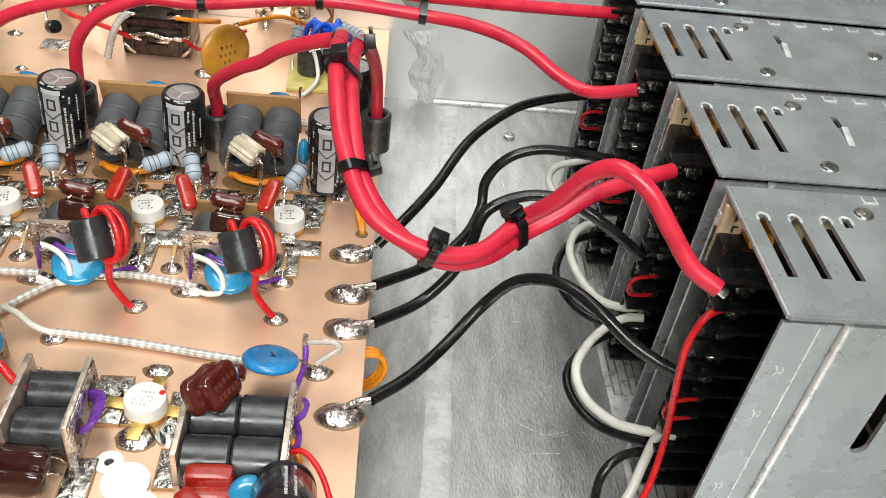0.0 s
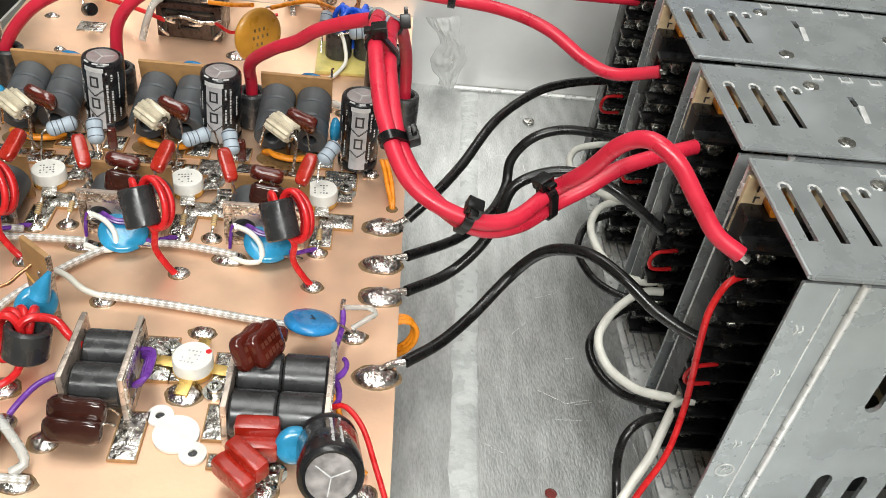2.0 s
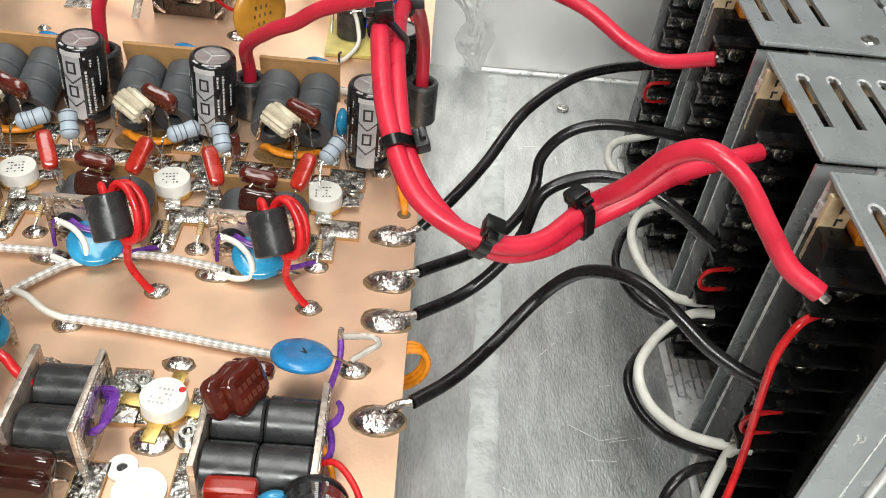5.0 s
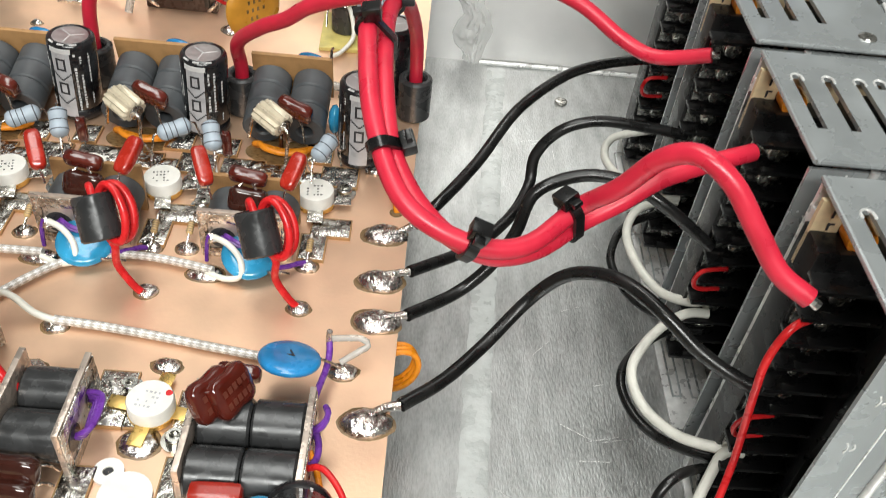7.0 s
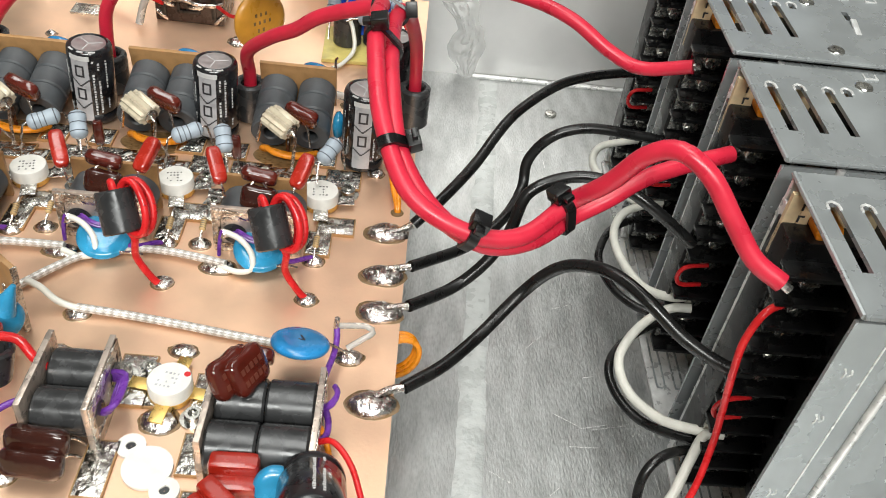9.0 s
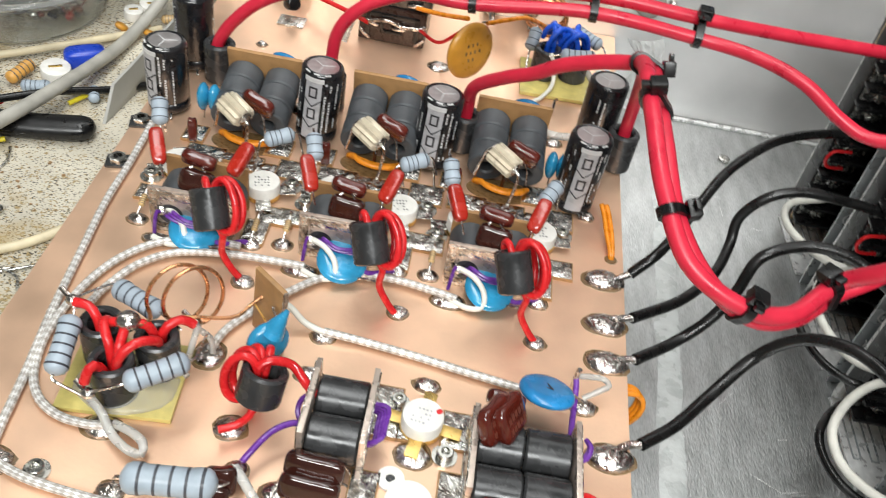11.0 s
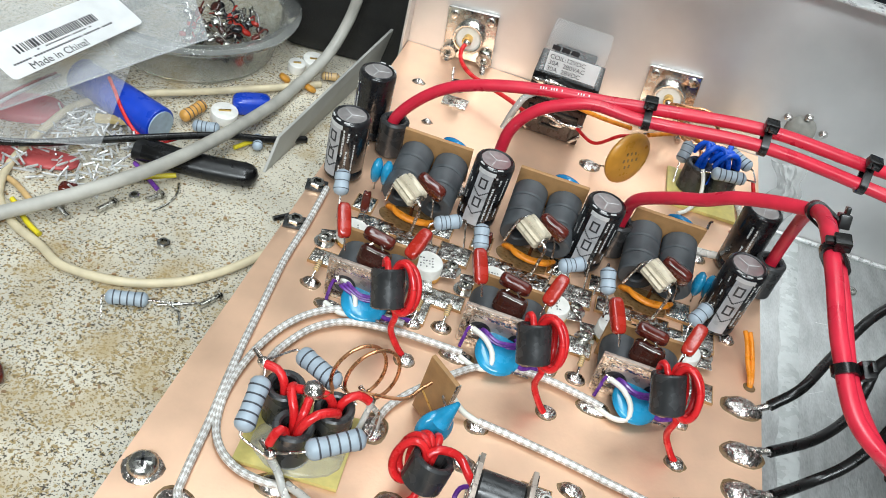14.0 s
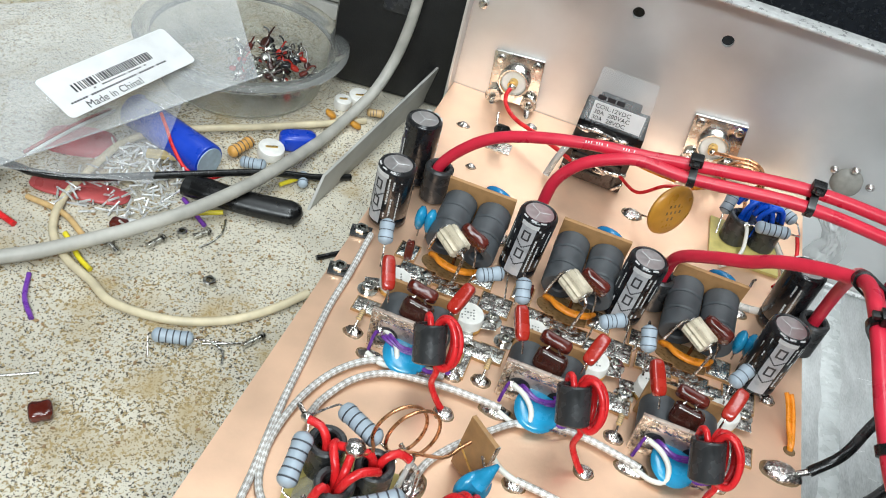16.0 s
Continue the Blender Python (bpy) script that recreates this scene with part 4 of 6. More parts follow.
def transformer(loc, tubes, axis, L, n, r, plates, plate_h, plate_mat, lab, ferrite, group="ferrite transformers", ri=2.6, zc=None):
    """Parallel stacks of ferrite sleeves between end plates. tubes: offsets across; plates: extents across."""
    o = thing("ferrite_transformer", loc, lab, "transformer", group)
    ax = Vector((1, 0, 0)) if axis == "x" else Vector((0, 1, 0))
    ac = Vector((0, 1, 0)) if axis == "x" else Vector((1, 0, 0))
    z = zc or r + 0.8
    for t in tubes:
        for k in range(n):
            a, b = L * k / n + 0.15, L * (k + 1) / n - 0.15
            part("ferrite_sleeve", pipe(B(), ac * t + ax * a + Vector((0, 0, z)), ac * t + ax * b + Vector((0, 0, z)), r, ri, 28, 0.6), ferrite, o)
    for q, mt in zip((-0.9, L + 0.9), plate_mat):
        if mt:
            c = ax * q + ac * (plates[0] + plates[1]) / 2 + Vector((0, 0, plate_h / 2))
            s = ax * 1.5 + ac * (plates[1] - plates[0]) + Vector((0, 0, plate_h))
            pl = part("end_plate", box(B(), c, s, None, 0.15), FR4 if mt is FR4 else TINPLATE, o, "upright end plate")
            if mt is not FR4:
                bm = B()
                for (u, v) in ((0.5, 0.86), (0.06, 0.45), (0.94, 0.45), (0.5, 0.1)):
                    w = (plates[1] - plates[0]) * (0.96 if u == 0.5 else 0.1)
                    hh = plate_h * (0.2 if u == 0.5 else 0.6)
                    cc = ax * (q + (-0.9 if q < 0 else 0.9)) + ac * (plates[0] + (plates[1] - plates[0]) * u) + Vector((0, 0, plate_h * v))
                    box(bm, cc, ax * 0.5 + ac * w + Vector((0, 0, hh)), None, 0.15)
                part("tinned_face", bm, TIN, pl, "lumpy tinned foil")
            for t in tubes:
                cc = ac * t + ax * (q + (-0.85 if q < 0 else 0.85)) + Vector((0, 0, z))
                # the plate has no hole; a dark disc paints the bore's shade
                part("bore", lathe(B(), [(0.1, 0), (ri + 0.6, 0), (ri + 0.6, 0.15), (0.1, 0.15)], cc - ax * (0.15 if q < 0 else 0), ax, 20), FERRITE, pl, "dark disc for the shade in the bore")
    return o


def loop_pts(c, u, v, ru, rv, n=18):
    c, u, v = Vector(c), Vector(u).normalized(), Vector(v).normalized()
    return [c + u * ru * math.cos(2 * math.pi * k / n) + v * rv * math.sin(2 * math.pi * k / n) for k in range(n + 1)]


def rep(ob, *shifts):
    for dx, dy in shifts:
        copy_thing(ob, Matrix.Translation((dx * MM, dy * MM, 0)) @ ob.matrix_basis)


# ---- electrolytics ----
electrolytic((-67.5, 315, 0), 31, seed=3, lean=(0, 2))
electrolytic((-113, 318.5, 0), 31, seed=4, lean=(0, 3))
electrolytic((-170.2, 319, 0), 29, turn=-120, seed=5)
electrolytic((-12.5, 304.5, 0), 32, turn=-88, seed=6, lean=(0, 1))
electrolytic((-4.5, 344.5, 0), 32, turn=100, seed=7)
electrolytic((-170.5, 351.5, 0), 32, turn=60, seed=8)

# ---- three amplifier modules ----
S1 = ((-48.3, 1), (-97, 0.5))
random.seed(2)
for x, y, a in ((-153, 281.5, 20), (-122.5, 277.5, 15), (-98.3, 281.5, 10), (-73.8, 278.5, 12), (-51.3, 277.5, 8), (-24.3, 278, 5)):
    transistor(x, y, a)
    hex_screw(x + 8.6, y + 6.5)
    hex_screw(x - 8.6, y - 5.5)
# input transformers
tr = transformer((-39.1, 306, 0), (-7.3, 7.3), "y", 25, 3, 7.0, (-14.3, 14.3), 18.5, (None, FR4), "grey ferrite sleeve transformer with a brown end plate", FERRITE_G, "input transformers")
tr.matrix_basis = Matrix.Translation(Vector((-39.1, 308, 0.3)) * MM) @ pose(0, 0, 0, 12)
part("plate_foot", box(B(), (0, 25.4, -2.6), (22, 1.2, 5.6)), TINPLATE, tr, "tinned foot of the end plate")
rep(tr, *S1)
o = disc_cap((-33, 340, 15), (0.2, 0.8, 0.5), 6.5, 3.4, BLUE, "blue disc capacitor behind the end plate", group="blue discs behind the plates")
rep(o, *S1)
o = single("plate_pin", tube(B(), [(0, 0, 0), (0, 0.5, 3), (0.6, 0, 4)], 0.5, 6), SOLDER, (-25.2, 329, 24.5), "solder pin on the end plate corner", "pin")
# ribbed block, orange winding and its slot
o = thing("ribbed_block", (-41, 297, 19.6), "beige ribbed barrel resistor soldered at a slant", "resistor", "ribbed blocks", pose(0, 0, 0, 0, 12, -36))
bm = B()
n = 48
loops = []
for xx, f in ((-5.4, 0.86), (-5.0, 1.0), (5.0, 1.0), (5.4, 0.86)):
    loops.append([(xx, f * (4.3 + 0.42 * math.cos(12 * 2 * math.pi * k / n)) * math.cos(2 * math.pi * k / n), f * (3.4 + 0.42 * math.cos(12 * 2 * math.pi * k / n)) * math.sin(2 * math.pi * k / n)) for k in range(n)])
rings(bm, loops)
part("ribbed_barrel", bm, BEIGE, o, "translucent beige ribbed barrel")
for sx in (-1, 1):
    part("end_cap", lathe(B(), [(2.6, 0), (2.6, 0.6), (0.6, 1.0)], (sx * 5.3, 0, 0), (sx, 0, 0), 18), TIN, o, "tinned end cap")
part("lead", tube(B(), [(6, 0, 0), (8, -0.5, -1), (9, -1, -7), (9.5, -1, -15)], 0.6, 6), SOLDER, o)
part("lead", tube(B(), [(-6, 0, 0), (-7.5, -0.5, -2), (-8, -1, -15)], 0.6, 6), SOLDER, o)
rep(o, *S1)
o = thing("orange_winding", (-39.5, 304, 0), "orange wire winding looping through a slot in the board", "winding", "orange windings")
# The slot isn't cut: a flat dark disc paints the shade inside it
part("slot", lathe(B(), [(0.1, 0.06), (12.5, 0.06), (12.5, 0.0)], seg=28, caps=True), FLUX, o, "flat dark disc for the shade in the oval slot")
o.children[0].scale = (1.02, 0.56, 1)
for k in range(3):
    part("turn", tube(B(), [(-10.4 + k * 0.8, 4.2 - k * 0.4, -0.8), (-9.4 + k * 0.8, 1.8 - k * 0.6, 2.0 + 0.5 * k), (-5, -1.2 - k * 1.1, 2.9 + 0.5 * k), (1, -2.6 - k * 1.1, 2.8 + 0.4 * k), (7, -1.0 - k * 0.9, 2.4 + 0.3 * k), (10 - k * 0.5, 2.0 - k * 0.5, 1.4), (10.6 - k * 0.5, 4.0, -0.8)], 1.05, 9, 1.2), ORANGE, o)
part("tie_lead", tube(B(), [(0, -1, 0), (0.2, -1.5, 8), (0, -0.8, 14)], 0.7, 7), MICA_D, o)
rep(o, *S1)
for a in ((-58, -44, 289, 297), (-41, -24, 287.5, 293), (-24, -12, 287, 297), (-53, -30, 291, 295.5), (-31, -22, 299, 309), (-62, -54.5, 299, 308)):
    o = tin_pad(*a, 0.01 * (a[2] % 7) + 0.04 * (abs(a[0]) % 5))
    rep(o, *S1)
m_rot = pose(0, 0, 0, 20, 12, -18).to_3x3().to_4x4()
o = mica((-34.4, 303.6, 19), (12.5, 4.4, 8), m_rot, leads=((-31, 300, 8),))
rep(o, *S1)
o = mica((-56.5, 296, 8), (3.4, 3, 10), pose(0, 0, 0, 0, 0, 10), leads=((-56, 295, 0.5),), letters=False)
rep(o, *S1)
for dx, dy in ((0, 0), (-133.5, 2.5)):
    o = thing("blue_bead_pair", (-20 + dx, 313 + dy, 0), "pair of bright blue dipped beads standing side by side", "capacitor", "blue bead pairs")
    for k in (-1, 1):
        part("bead", ball(B(), (k * 2.1, 0, 9.8), (2.3, 3.9, 6.0)), BLUE_L, o)
        part("lead", tube(B(), [(k * 1.7, 0, 6), (k * 1.7, -1, 1)], 0.35, 6), SOLDER, o)
# grey resistors either side of each module
o = resistor((-22.8, 288.5, 15.4), (0.45, 0.72, 0.35), 9, 2.9, ((-26, 279, 8), (-18, 297, 2)), "small grey resistors")
o = resistor((-72.0, 291.5, 15.5), (0.86, 0.5, 0.12), 9.5, 2.8, ((-79, 284, 4), (-64, 297, 2)), "small grey resistors")
rep(o, (-48.5, 0))
o = resistor((-58.6, 286.5, 18), (-0.25, 0.75, 0.6), 8.5, 2.9, ((-56, 278, 8), (-60, 294, 3)), "small grey resistors")
rep(o, (-48.3, 0), (-104, 4))

# ---- output transformers and what hangs on them ----
o = transformer((-41.5, 252, 0), (-7, 7), "y", 15, 1, 6.8, (-14, 13.5), 17.5, (TIN, FR4), "dark ferrite transformer between a tinned plate and a brown plate", FERRITE_G, "output transformers", 3.4)
for k in range(3):
    part("purple_turn", tube(B(), [(-8.5 + k * 1.2, -1.5, 6.5 + k), (-7 + k, -4, 8.2 + k * 1.2), (0, -5 - k * 0.5, 6.6 + k * 1.5), (6, -4, 7.2 + k), (7.5 - k, -1.5, 7 + k)], 0.65, 7, 1.2), PURPLE, o)
part("purple_riser", tube(B(), [(-9, -1.6, 7), (-10.5, -4, 10), (-11.2, -5, 6), (-11.6, -5.2, 1)], 0.65, 7), PURPLE, o)
rep(o, *S1)
o = film_cap((-55.2, 260.6, 26), (-0.37, 0.78, 0.5), 12.5, 4.8, 4.0, leads=((-51.5, 254, 19), (-58.5, 272, 18)))
rep(o, *S1)
o = film_cap((-28.6, 261.6, 26), (0.3, 0.8, 0.52), 12, 4.8, 4.0, leads=((-31, 255, 19), (-25.5, 273, 18)))
rep(o, *S1)
o = mica((-42, 261, 23.2), (11.5, 4.2, 4.6), pose(0, 0, 0, 15, 6, -6), leads=((-47, 255, 17), (-37, 255, 17)), letters=False)
rep(o, *S1)
o = mica((-41.6, 256.5, 17.8), (11.5, 5.2, 8), pose(0, 0, 0, -20, 4, -6), MICA_D, leads=((-46, 252, 12), (-37, 252, 12)), letters=False, lab="glossy dark brown dipped mica capacitor")
rep(o, *S1)
o = disc_cap((-40, 246.4, 5.2), (0.12, -0.34, 0.93), 8.2, 3.0, BLUE_L, "light blue disc capacitor leaning before the transformer", leads=(((-47, 248, 9), (-51, 248, 8)), ((-34, 241, 4), (-28, 244, 1))), group="blue discs of the modules")
rep(o, (-48.3, 0), (-97, 2))
o = single("purple_wire", tube(B(), rel([(-36, 246, 4), (-31, 244, 3.2), (-25, 248, 2), (-23.5, 249, 1)], (-36, 246, 4)), 0.8, 8), PURPLE, (-36, 246, 4), "purple enamelled wire to a solder joint", "wire", "purple wires")
rep(o, (-48.3, 1), (-97, 2))
pts = [(-51, 248.5, 9.5), (-46, 246, 9.2), (-42, 242.5, 7), (-41.5, 239.5, 3), (-46, 239, 1.8), (-52, 241.5, 1.6)]
o = wire_thing("white_loop_wire", pts, 0.95, WHITE_W, "white insulated wire loop to the coax joint", "wire", "white loop wires")
rep(o, (-48.3, 1), (-98, 4))
o = joint(-51.5, 248.6, 2.0, 1.8, 2.2, 8.3, "solder blob on the plate edge", group="plate joints")
rep(o, (-48.3, 1), (-97, 2))


def ferrite_choke(dx, dy, dz):
    o = thing("ferrite_choke", (-35 + dx, 238 + dy, 22.5 + dz), "black ferrite tube wound with stiff red wire", "choke", "red-wound chokes")
    ax = Vector((-3.6, 7.0, 10.0)).normalized()
    part("ferrite_tube", pipe(B(), ax * -6.8, ax * 6.2, 5.6, 3.0, 28, 0.5), FERRITE, o)
    side = Vector((1.0, 0.05, 0.3))
    side = (side - ax * side.dot(ax)).normalized()
    oth = ax.cross(side)
    for k, a in enumerate((-18, 6, 30, 54)):
        dr = side * math.cos(radians(a)) + oth * math.sin(radians(a))
        part("turn", tube(B(), loop_pts(dr * (5.6 + 0.3 * (k % 2)), dr, ax, 4.3, 8.1 - 0.3 * (k % 2)), 1.12, 9, 1.6), RED_T, o)
    part("upper_lead", tube(B(), [ax * 4 + oth * 1, ax * 8.0 + oth * 1.6 - side * 0.8, ax * 8.2 + oth * 4.2 - side * 2.2, ax * 3.0 + oth * 7.4 - side * 3.4], 1.12, 9, 1.2), RED_T, o)
    end = Vector((11, -7, -21.5 - dz))
    part("lower_lead", tube(B(), [ax * -6.5 + side * 2, ax * -9 + side * 3, Vector((5.0, -5.0, -13)), end.lerp(Vector((5.5, -5.5, -16)), 0.4), end], 1.12, 9, 1.2), RED_T, o)


ferrite_choke(0, 0, 0)
ferrite_choke(-44.5, 1, 0)
ferrite_choke(-94.5, 4, -1)
for a in ((-24, -12, 262, 270), (-66, -57, 263, 270), (-26.5, -19, 251, 262)):
    o = tin_pad(*a)
    rep(o, *S1)
# tinned strip left of the first module and small resistors to ground
for x, y in ((-60.3, 252), (-70.8, 251.3), (-109.6, 253.8), (-119.7, 251.5), (-158.2, 253.5), (-23.4, 248.5)):
    joint(x, y, 3.4, 2.8, 1.8)
    resistor((x + 0.3, y + 5.2, 4.2), (0.05, 0.9, 0.4), 4.2, 1.05, ((x, y, 1.4), (x + 0.5, y + 11, 5.5)), "small tan resistors", "small tan resistor with colour bands", TAN, "small_resistor")
# big joints of the ground wires
for x, y in ((-0.8, 265.5), (-0.8, 244.5), (-0.8, 228), (-0.6, 192.8)):
    joint(x, y, 7.0, 4.6, 2.6, group="large solder joints", lab="large shiny solder pool round a ground wire")
for x, y, rx, ry in ((-117.3, 234.1, 3.4, 3), (-67.4, 233.1, 3.3, 2.8), (-23.4, 230.9, 3.3, 2.8), (-88, 217.8, 3.6, 3), (-101.2, 243.6, 5.6, 3.2), (-52.5, 242, 5.6, 3.4), (-148.6, 246, 5, 2.6), (-118.3, 203.5, 4.5, 5), (-105.2, 180.5, 4.6, 3.8),
                     (-137.6, 173.5, 5, 3.8), (-159.5, 158.5, 5.6, 4.4), (-89, 202.6, 4, 3), (-55, 206.5, 4, 2.6), (-55.5, 182, 5, 4.4), (-6.5, 298.5, 2.8, 2.8), (-8.3, 209, 4.2, 3), (-28.5, 151.5, 3.6, 4), (-3, 151, 4, 3.2), (-88.6, 163, 4, 3.6),
                     (-72.5, 384.4, 4.5, 4), (-162.6, 407, 3, 2.2), (-149.4, 375.5, 2.4, 1.8), (-108.4, 401, 3, 2.4), (-132, 427, 3, 2.4), (-96, 352, 2.6, 2), (-20, 342, 3.5, 3), (-73, 330, 3, 4), (-123, 333, 3, 4)):
    joint(x, y, rx, ry)
for x, y in ((-26.6, 156.3), (-147.4, 157.7)):
    hex_screw(x, y, 0, 2.3)
# board fixing nuts and the big corner screw
for x, y in ((-175.1, 280.4), (-176.1, 305.2)):
    o = thing("fixing_nut", (x, y, 0), "steel nut on a square tab at the board edge", "nut", "fixing nuts")
    part("tab", box(B(), (0, 0, 0.5), (8.5, 7, 1), pose(0, 0, 0, 0, 0, 12), 0.3), FERRITE, o)
    part("nut", lathe(B(), [(1.6, 1.0), (3.2, 1.0), (3.2, 2.6), (2.8, 3), (1.8, 3), (1.6, 2.2)], seg=6, caps=False, closed=True), SCREW, o)
o = thing("corner_screw", (-172.5, 165, 0), "large cross-head screw soldered at the board corner", "screw")
part("solder", blob(B(), (0, 0, 0.05), 5.9, 5.5, 1.4, 4), SOLDER, o)
part("head", lathe(B(), [(4.4, 1), (4.2, 2.4), (3.2, 3.4), (1.4, 3.9), (0.1, 4)], seg=24), SCREW, o)
# Cross recess not cut: black bars on the head give its shade
for a in (25, 115):
    part("recess", box(B(), (0, 0, 3.9), (4.6, 0.8, 0.5), pose(0, 0, 0, 0, 0, a)), FERRITE, o)

# orange pair at the right edge
for dx in (0, 1.8):
    wire_thing("orange_wire", [(-3 + dx, 296, 9), (-1.5 + dx, 292, 7), (0 + dx, 286, 4), (1.8 + dx * 0.4, 279, 1.5), (2.2 + dx * 0.2, 277.4, -1)], 0.9, ORANGE, "thin orange wire running into a board hole", "wire", "orange wires")
# Undrilled board: the hole's shade is a dark disc on the copper
part("wire_hole", lathe(B(), [(0.1, 1.66), (2.3, 1.66)], (2.2, 277, 0), (0, 0, 1), 16, caps=False), FLUX, board, "flat dark disc for the shade in a small drilled hole")
o = thing("orange_coil", (6, 221, -9), "orange wire loops poking out from under the board edge", "winding")
for k in range(3):
    part("turn", tube(B(), loop_pts((-1 + k * 0.6, -1.6 * k, 0.3 * k), (1, 0.2, 0.2), (0, 0.3, 1), 6.5, 6.2), 0.9, 8, 1.4), ORANGE, o)

# ---- coax braids ----
R_BR = 1.25
for pts in ([(-171.5, 304, 2), (-170.5, 280, 1.7), (-170.2, 258, 1.7), (-168, 232, 1.7), (-165.7, 207, 1.7), (-162.8, 185, 1.7), (-160.8, 166, 1.7), (-159, 159, 2), (-152, 155.5, 2), (-140, 153.2, 1.7), (-115, 151, 1.7), (-95, 150, 1.7), (-88, 149.8, 1.7)],
            [(-122, 247.5, 2.4), (-132, 247.6, 2.2), (-143, 245, 2), (-151.5, 239, 1.8), (-158.3, 228.5, 1.8), (-162.4, 214, 1.8), (-163.3, 198, 1.8), (-160.5, 185, 1.8), (-155.5, 177.5, 1.8), (-148.5, 173.5, 1.8), (-141, 172.5, 1.8), (-136, 173, 2)],
            [(-100, 243.6, 2.4), (-110, 243.8, 2.2), (-123, 243.2, 2.2), (-139.5, 240, 2), (-149.5, 232, 1.8), (-155.2, 220, 1.8), (-156, 211, 4), (-154.5, 203, 12), (-153, 198, 19)],
            [(-50, 241.5, 2.4), (-58, 243.5, 2.2), (-70, 245.5, 2), (-82, 245, 2), (-93, 240.5, 2), (-100, 234, 2), (-105, 228, 2), (-111, 220.5, 2), (-116, 212, 2), (-118, 204, 2)],
            [(-88, 218, 2.4), (-76, 217.5, 1.7), (-60, 215.5, 1.7), (-44, 213, 1.7), (-30, 210.8, 1.9), (-20, 209, 2.4)]):
    wire_thing("coax_braid", pts, R_BR, BRAID, "silvery braided coax lying on the copper", "coax cable", "coax braids", 12)
wire_thing("white_lead", [(-102.5, 221, 9), (-99, 221, 7), (-94, 219.5, 3), (-88, 218, 2)], 1.0, WHITE_W, "white inner conductor from the brown plate", "wire")
wire_thing("white_lead", [(-134, 174, 2), (-128, 171, 4), (-124, 168, 5), (-123.5, 165.5, 4), (-127, 166, 3.4), (-133, 170, 3), (-137, 174, 6), (-140.5, 175.5, 10)], 1.2, CLEAR_W, "clear sleeved lead looping from the coax joint", "wire")
wire_thing("white_lead", [(-9, 210, 3), (-4, 212, 6), (-2, 213.5, 6.5), (-4, 215.5, 7), (-12, 213, 9)], 0.9, CLEAR_W, "clear sleeved lead by the blue disc", "wire")

# ---- combiner at the front corner ----
o = thing("mounting_square", (-137, 190, 0), "square of yellow-green laminate under the combiner", "laminate square", rot=pose(0, 0, 0, 0, 0, 4))
part("square", box(B(), (0, 0, 0.9), (31, 26, 1.6), None, 0.2), FR4Y, o)
part("glue", blob(B(), (1, -3, 1.7), 14, 10, 2.4, 3), GLUE, o, "translucent glue smear")
TT = ((-145, 196), (-137.5, 184), (-129.2, 194.5))
for x, y in TT:
    o = thing("ferrite_core", (x, y, 1.7), "upright black ferrite tube core", "ferrite core", "combiner cores")
    part("tube", pipe(B(), (0, 0, 0), (0, 0, 14), 6.0, 3.6, 28, 0.6), FERRITE, o)
HUB = (-135.8, 193, 20)
for pts in ([(-152, 197, 20), (-148.1, 196.6, 20), (-145.4, 195, 18), (-144.2, 194.1, 12), (-144, 194.1, 4)],
            [(-143.9, 196, 5), (-143.1, 194.1, 16), (-139, 192.9, 20), HUB],
            [(-137.6, 184.5, 5), (-138.5, 186.5, 16), (-141.8, 191.3, 20), (-142.1, 195.1, 17), (-143.3, 196.5, 8)],
            [(-137.1, 183.5, 5), (-135.9, 185.5, 17), (-136, 190.7, 20), HUB],
            [(-138.2, 182.5, 5), (-138.9, 180.5, 16), (-140.3, 178, 18), (-141.5, 176.5, 14)],
            [(-136.7, 184.5, 5), (-135, 182.5, 17), (-131.5, 185.9, 21), (-127.5, 189.8, 19), (-128.2, 193.5, 12), (-128.7, 193.5, 5)],
            [(-129.7, 194.5, 5), (-130.2, 194.5, 17), (-132.6, 193.8, 20), HUB],
            [(-128.7, 195, 5), (-127.7, 195.9, 16), (-124.1, 199.2, 18), (-120.5, 200, 16)]):
    wire_thing("red_link_wire", pts, 1.35, RED_T, "red insulated wire threading the combiner cores", "wire", "combiner wires")
part_c = thing("hub_joint", HUB, "large bright solder joint joining the red wires", "solder joint")
part("solder", ball(B(), (0, 0, 1), (3.4, 3.2, 2.8), None, 2), SOLDER, part_c)
resistor((-138.2, 204.9, 16.5), (0.9, -0.42, 0.02), 15, 3.1, ((-152, 199, 20), (-124, 199, 14)), "combiner resistors", "large grey power resistor with dark bands")
resistor((-150.5, 185.5, 16), (0.06, -0.9, -0.32), 15, 3.1, ((-153, 198, 20), (-141, 175, 10)), "combiner resistors", "large grey power resistor with dark bands")
resistor((-124.3, 181.5, 17), (0.80, 0.56, 0.1), 15.5, 3.1, ((-139.5, 175.5, 12), (-117, 199, 14)), "combiner resistors", "large grey power resistor with dark bands")
for c in ((-153, 198, 19.5), (-140.5, 175.5, 11), (-121, 201.5, 15)):
    o = thing("wire_joint", c, "lumpy soldered wire joint in the air", "solder joint", "air joints")
    part("solder", ball(B(), (0, 0, 0), (2.0, 1.7, 1.6), None, 2), SOLDER, o)
    part("tail", tube(B(), [(0, 0, 0), (-2.5, 1.5, 0.8), (-4, 2.4, 1.4)], 0.8, 7), SOLDER, o)
pts = [(-134.5, 191, 21), (-131, 195, 20)]
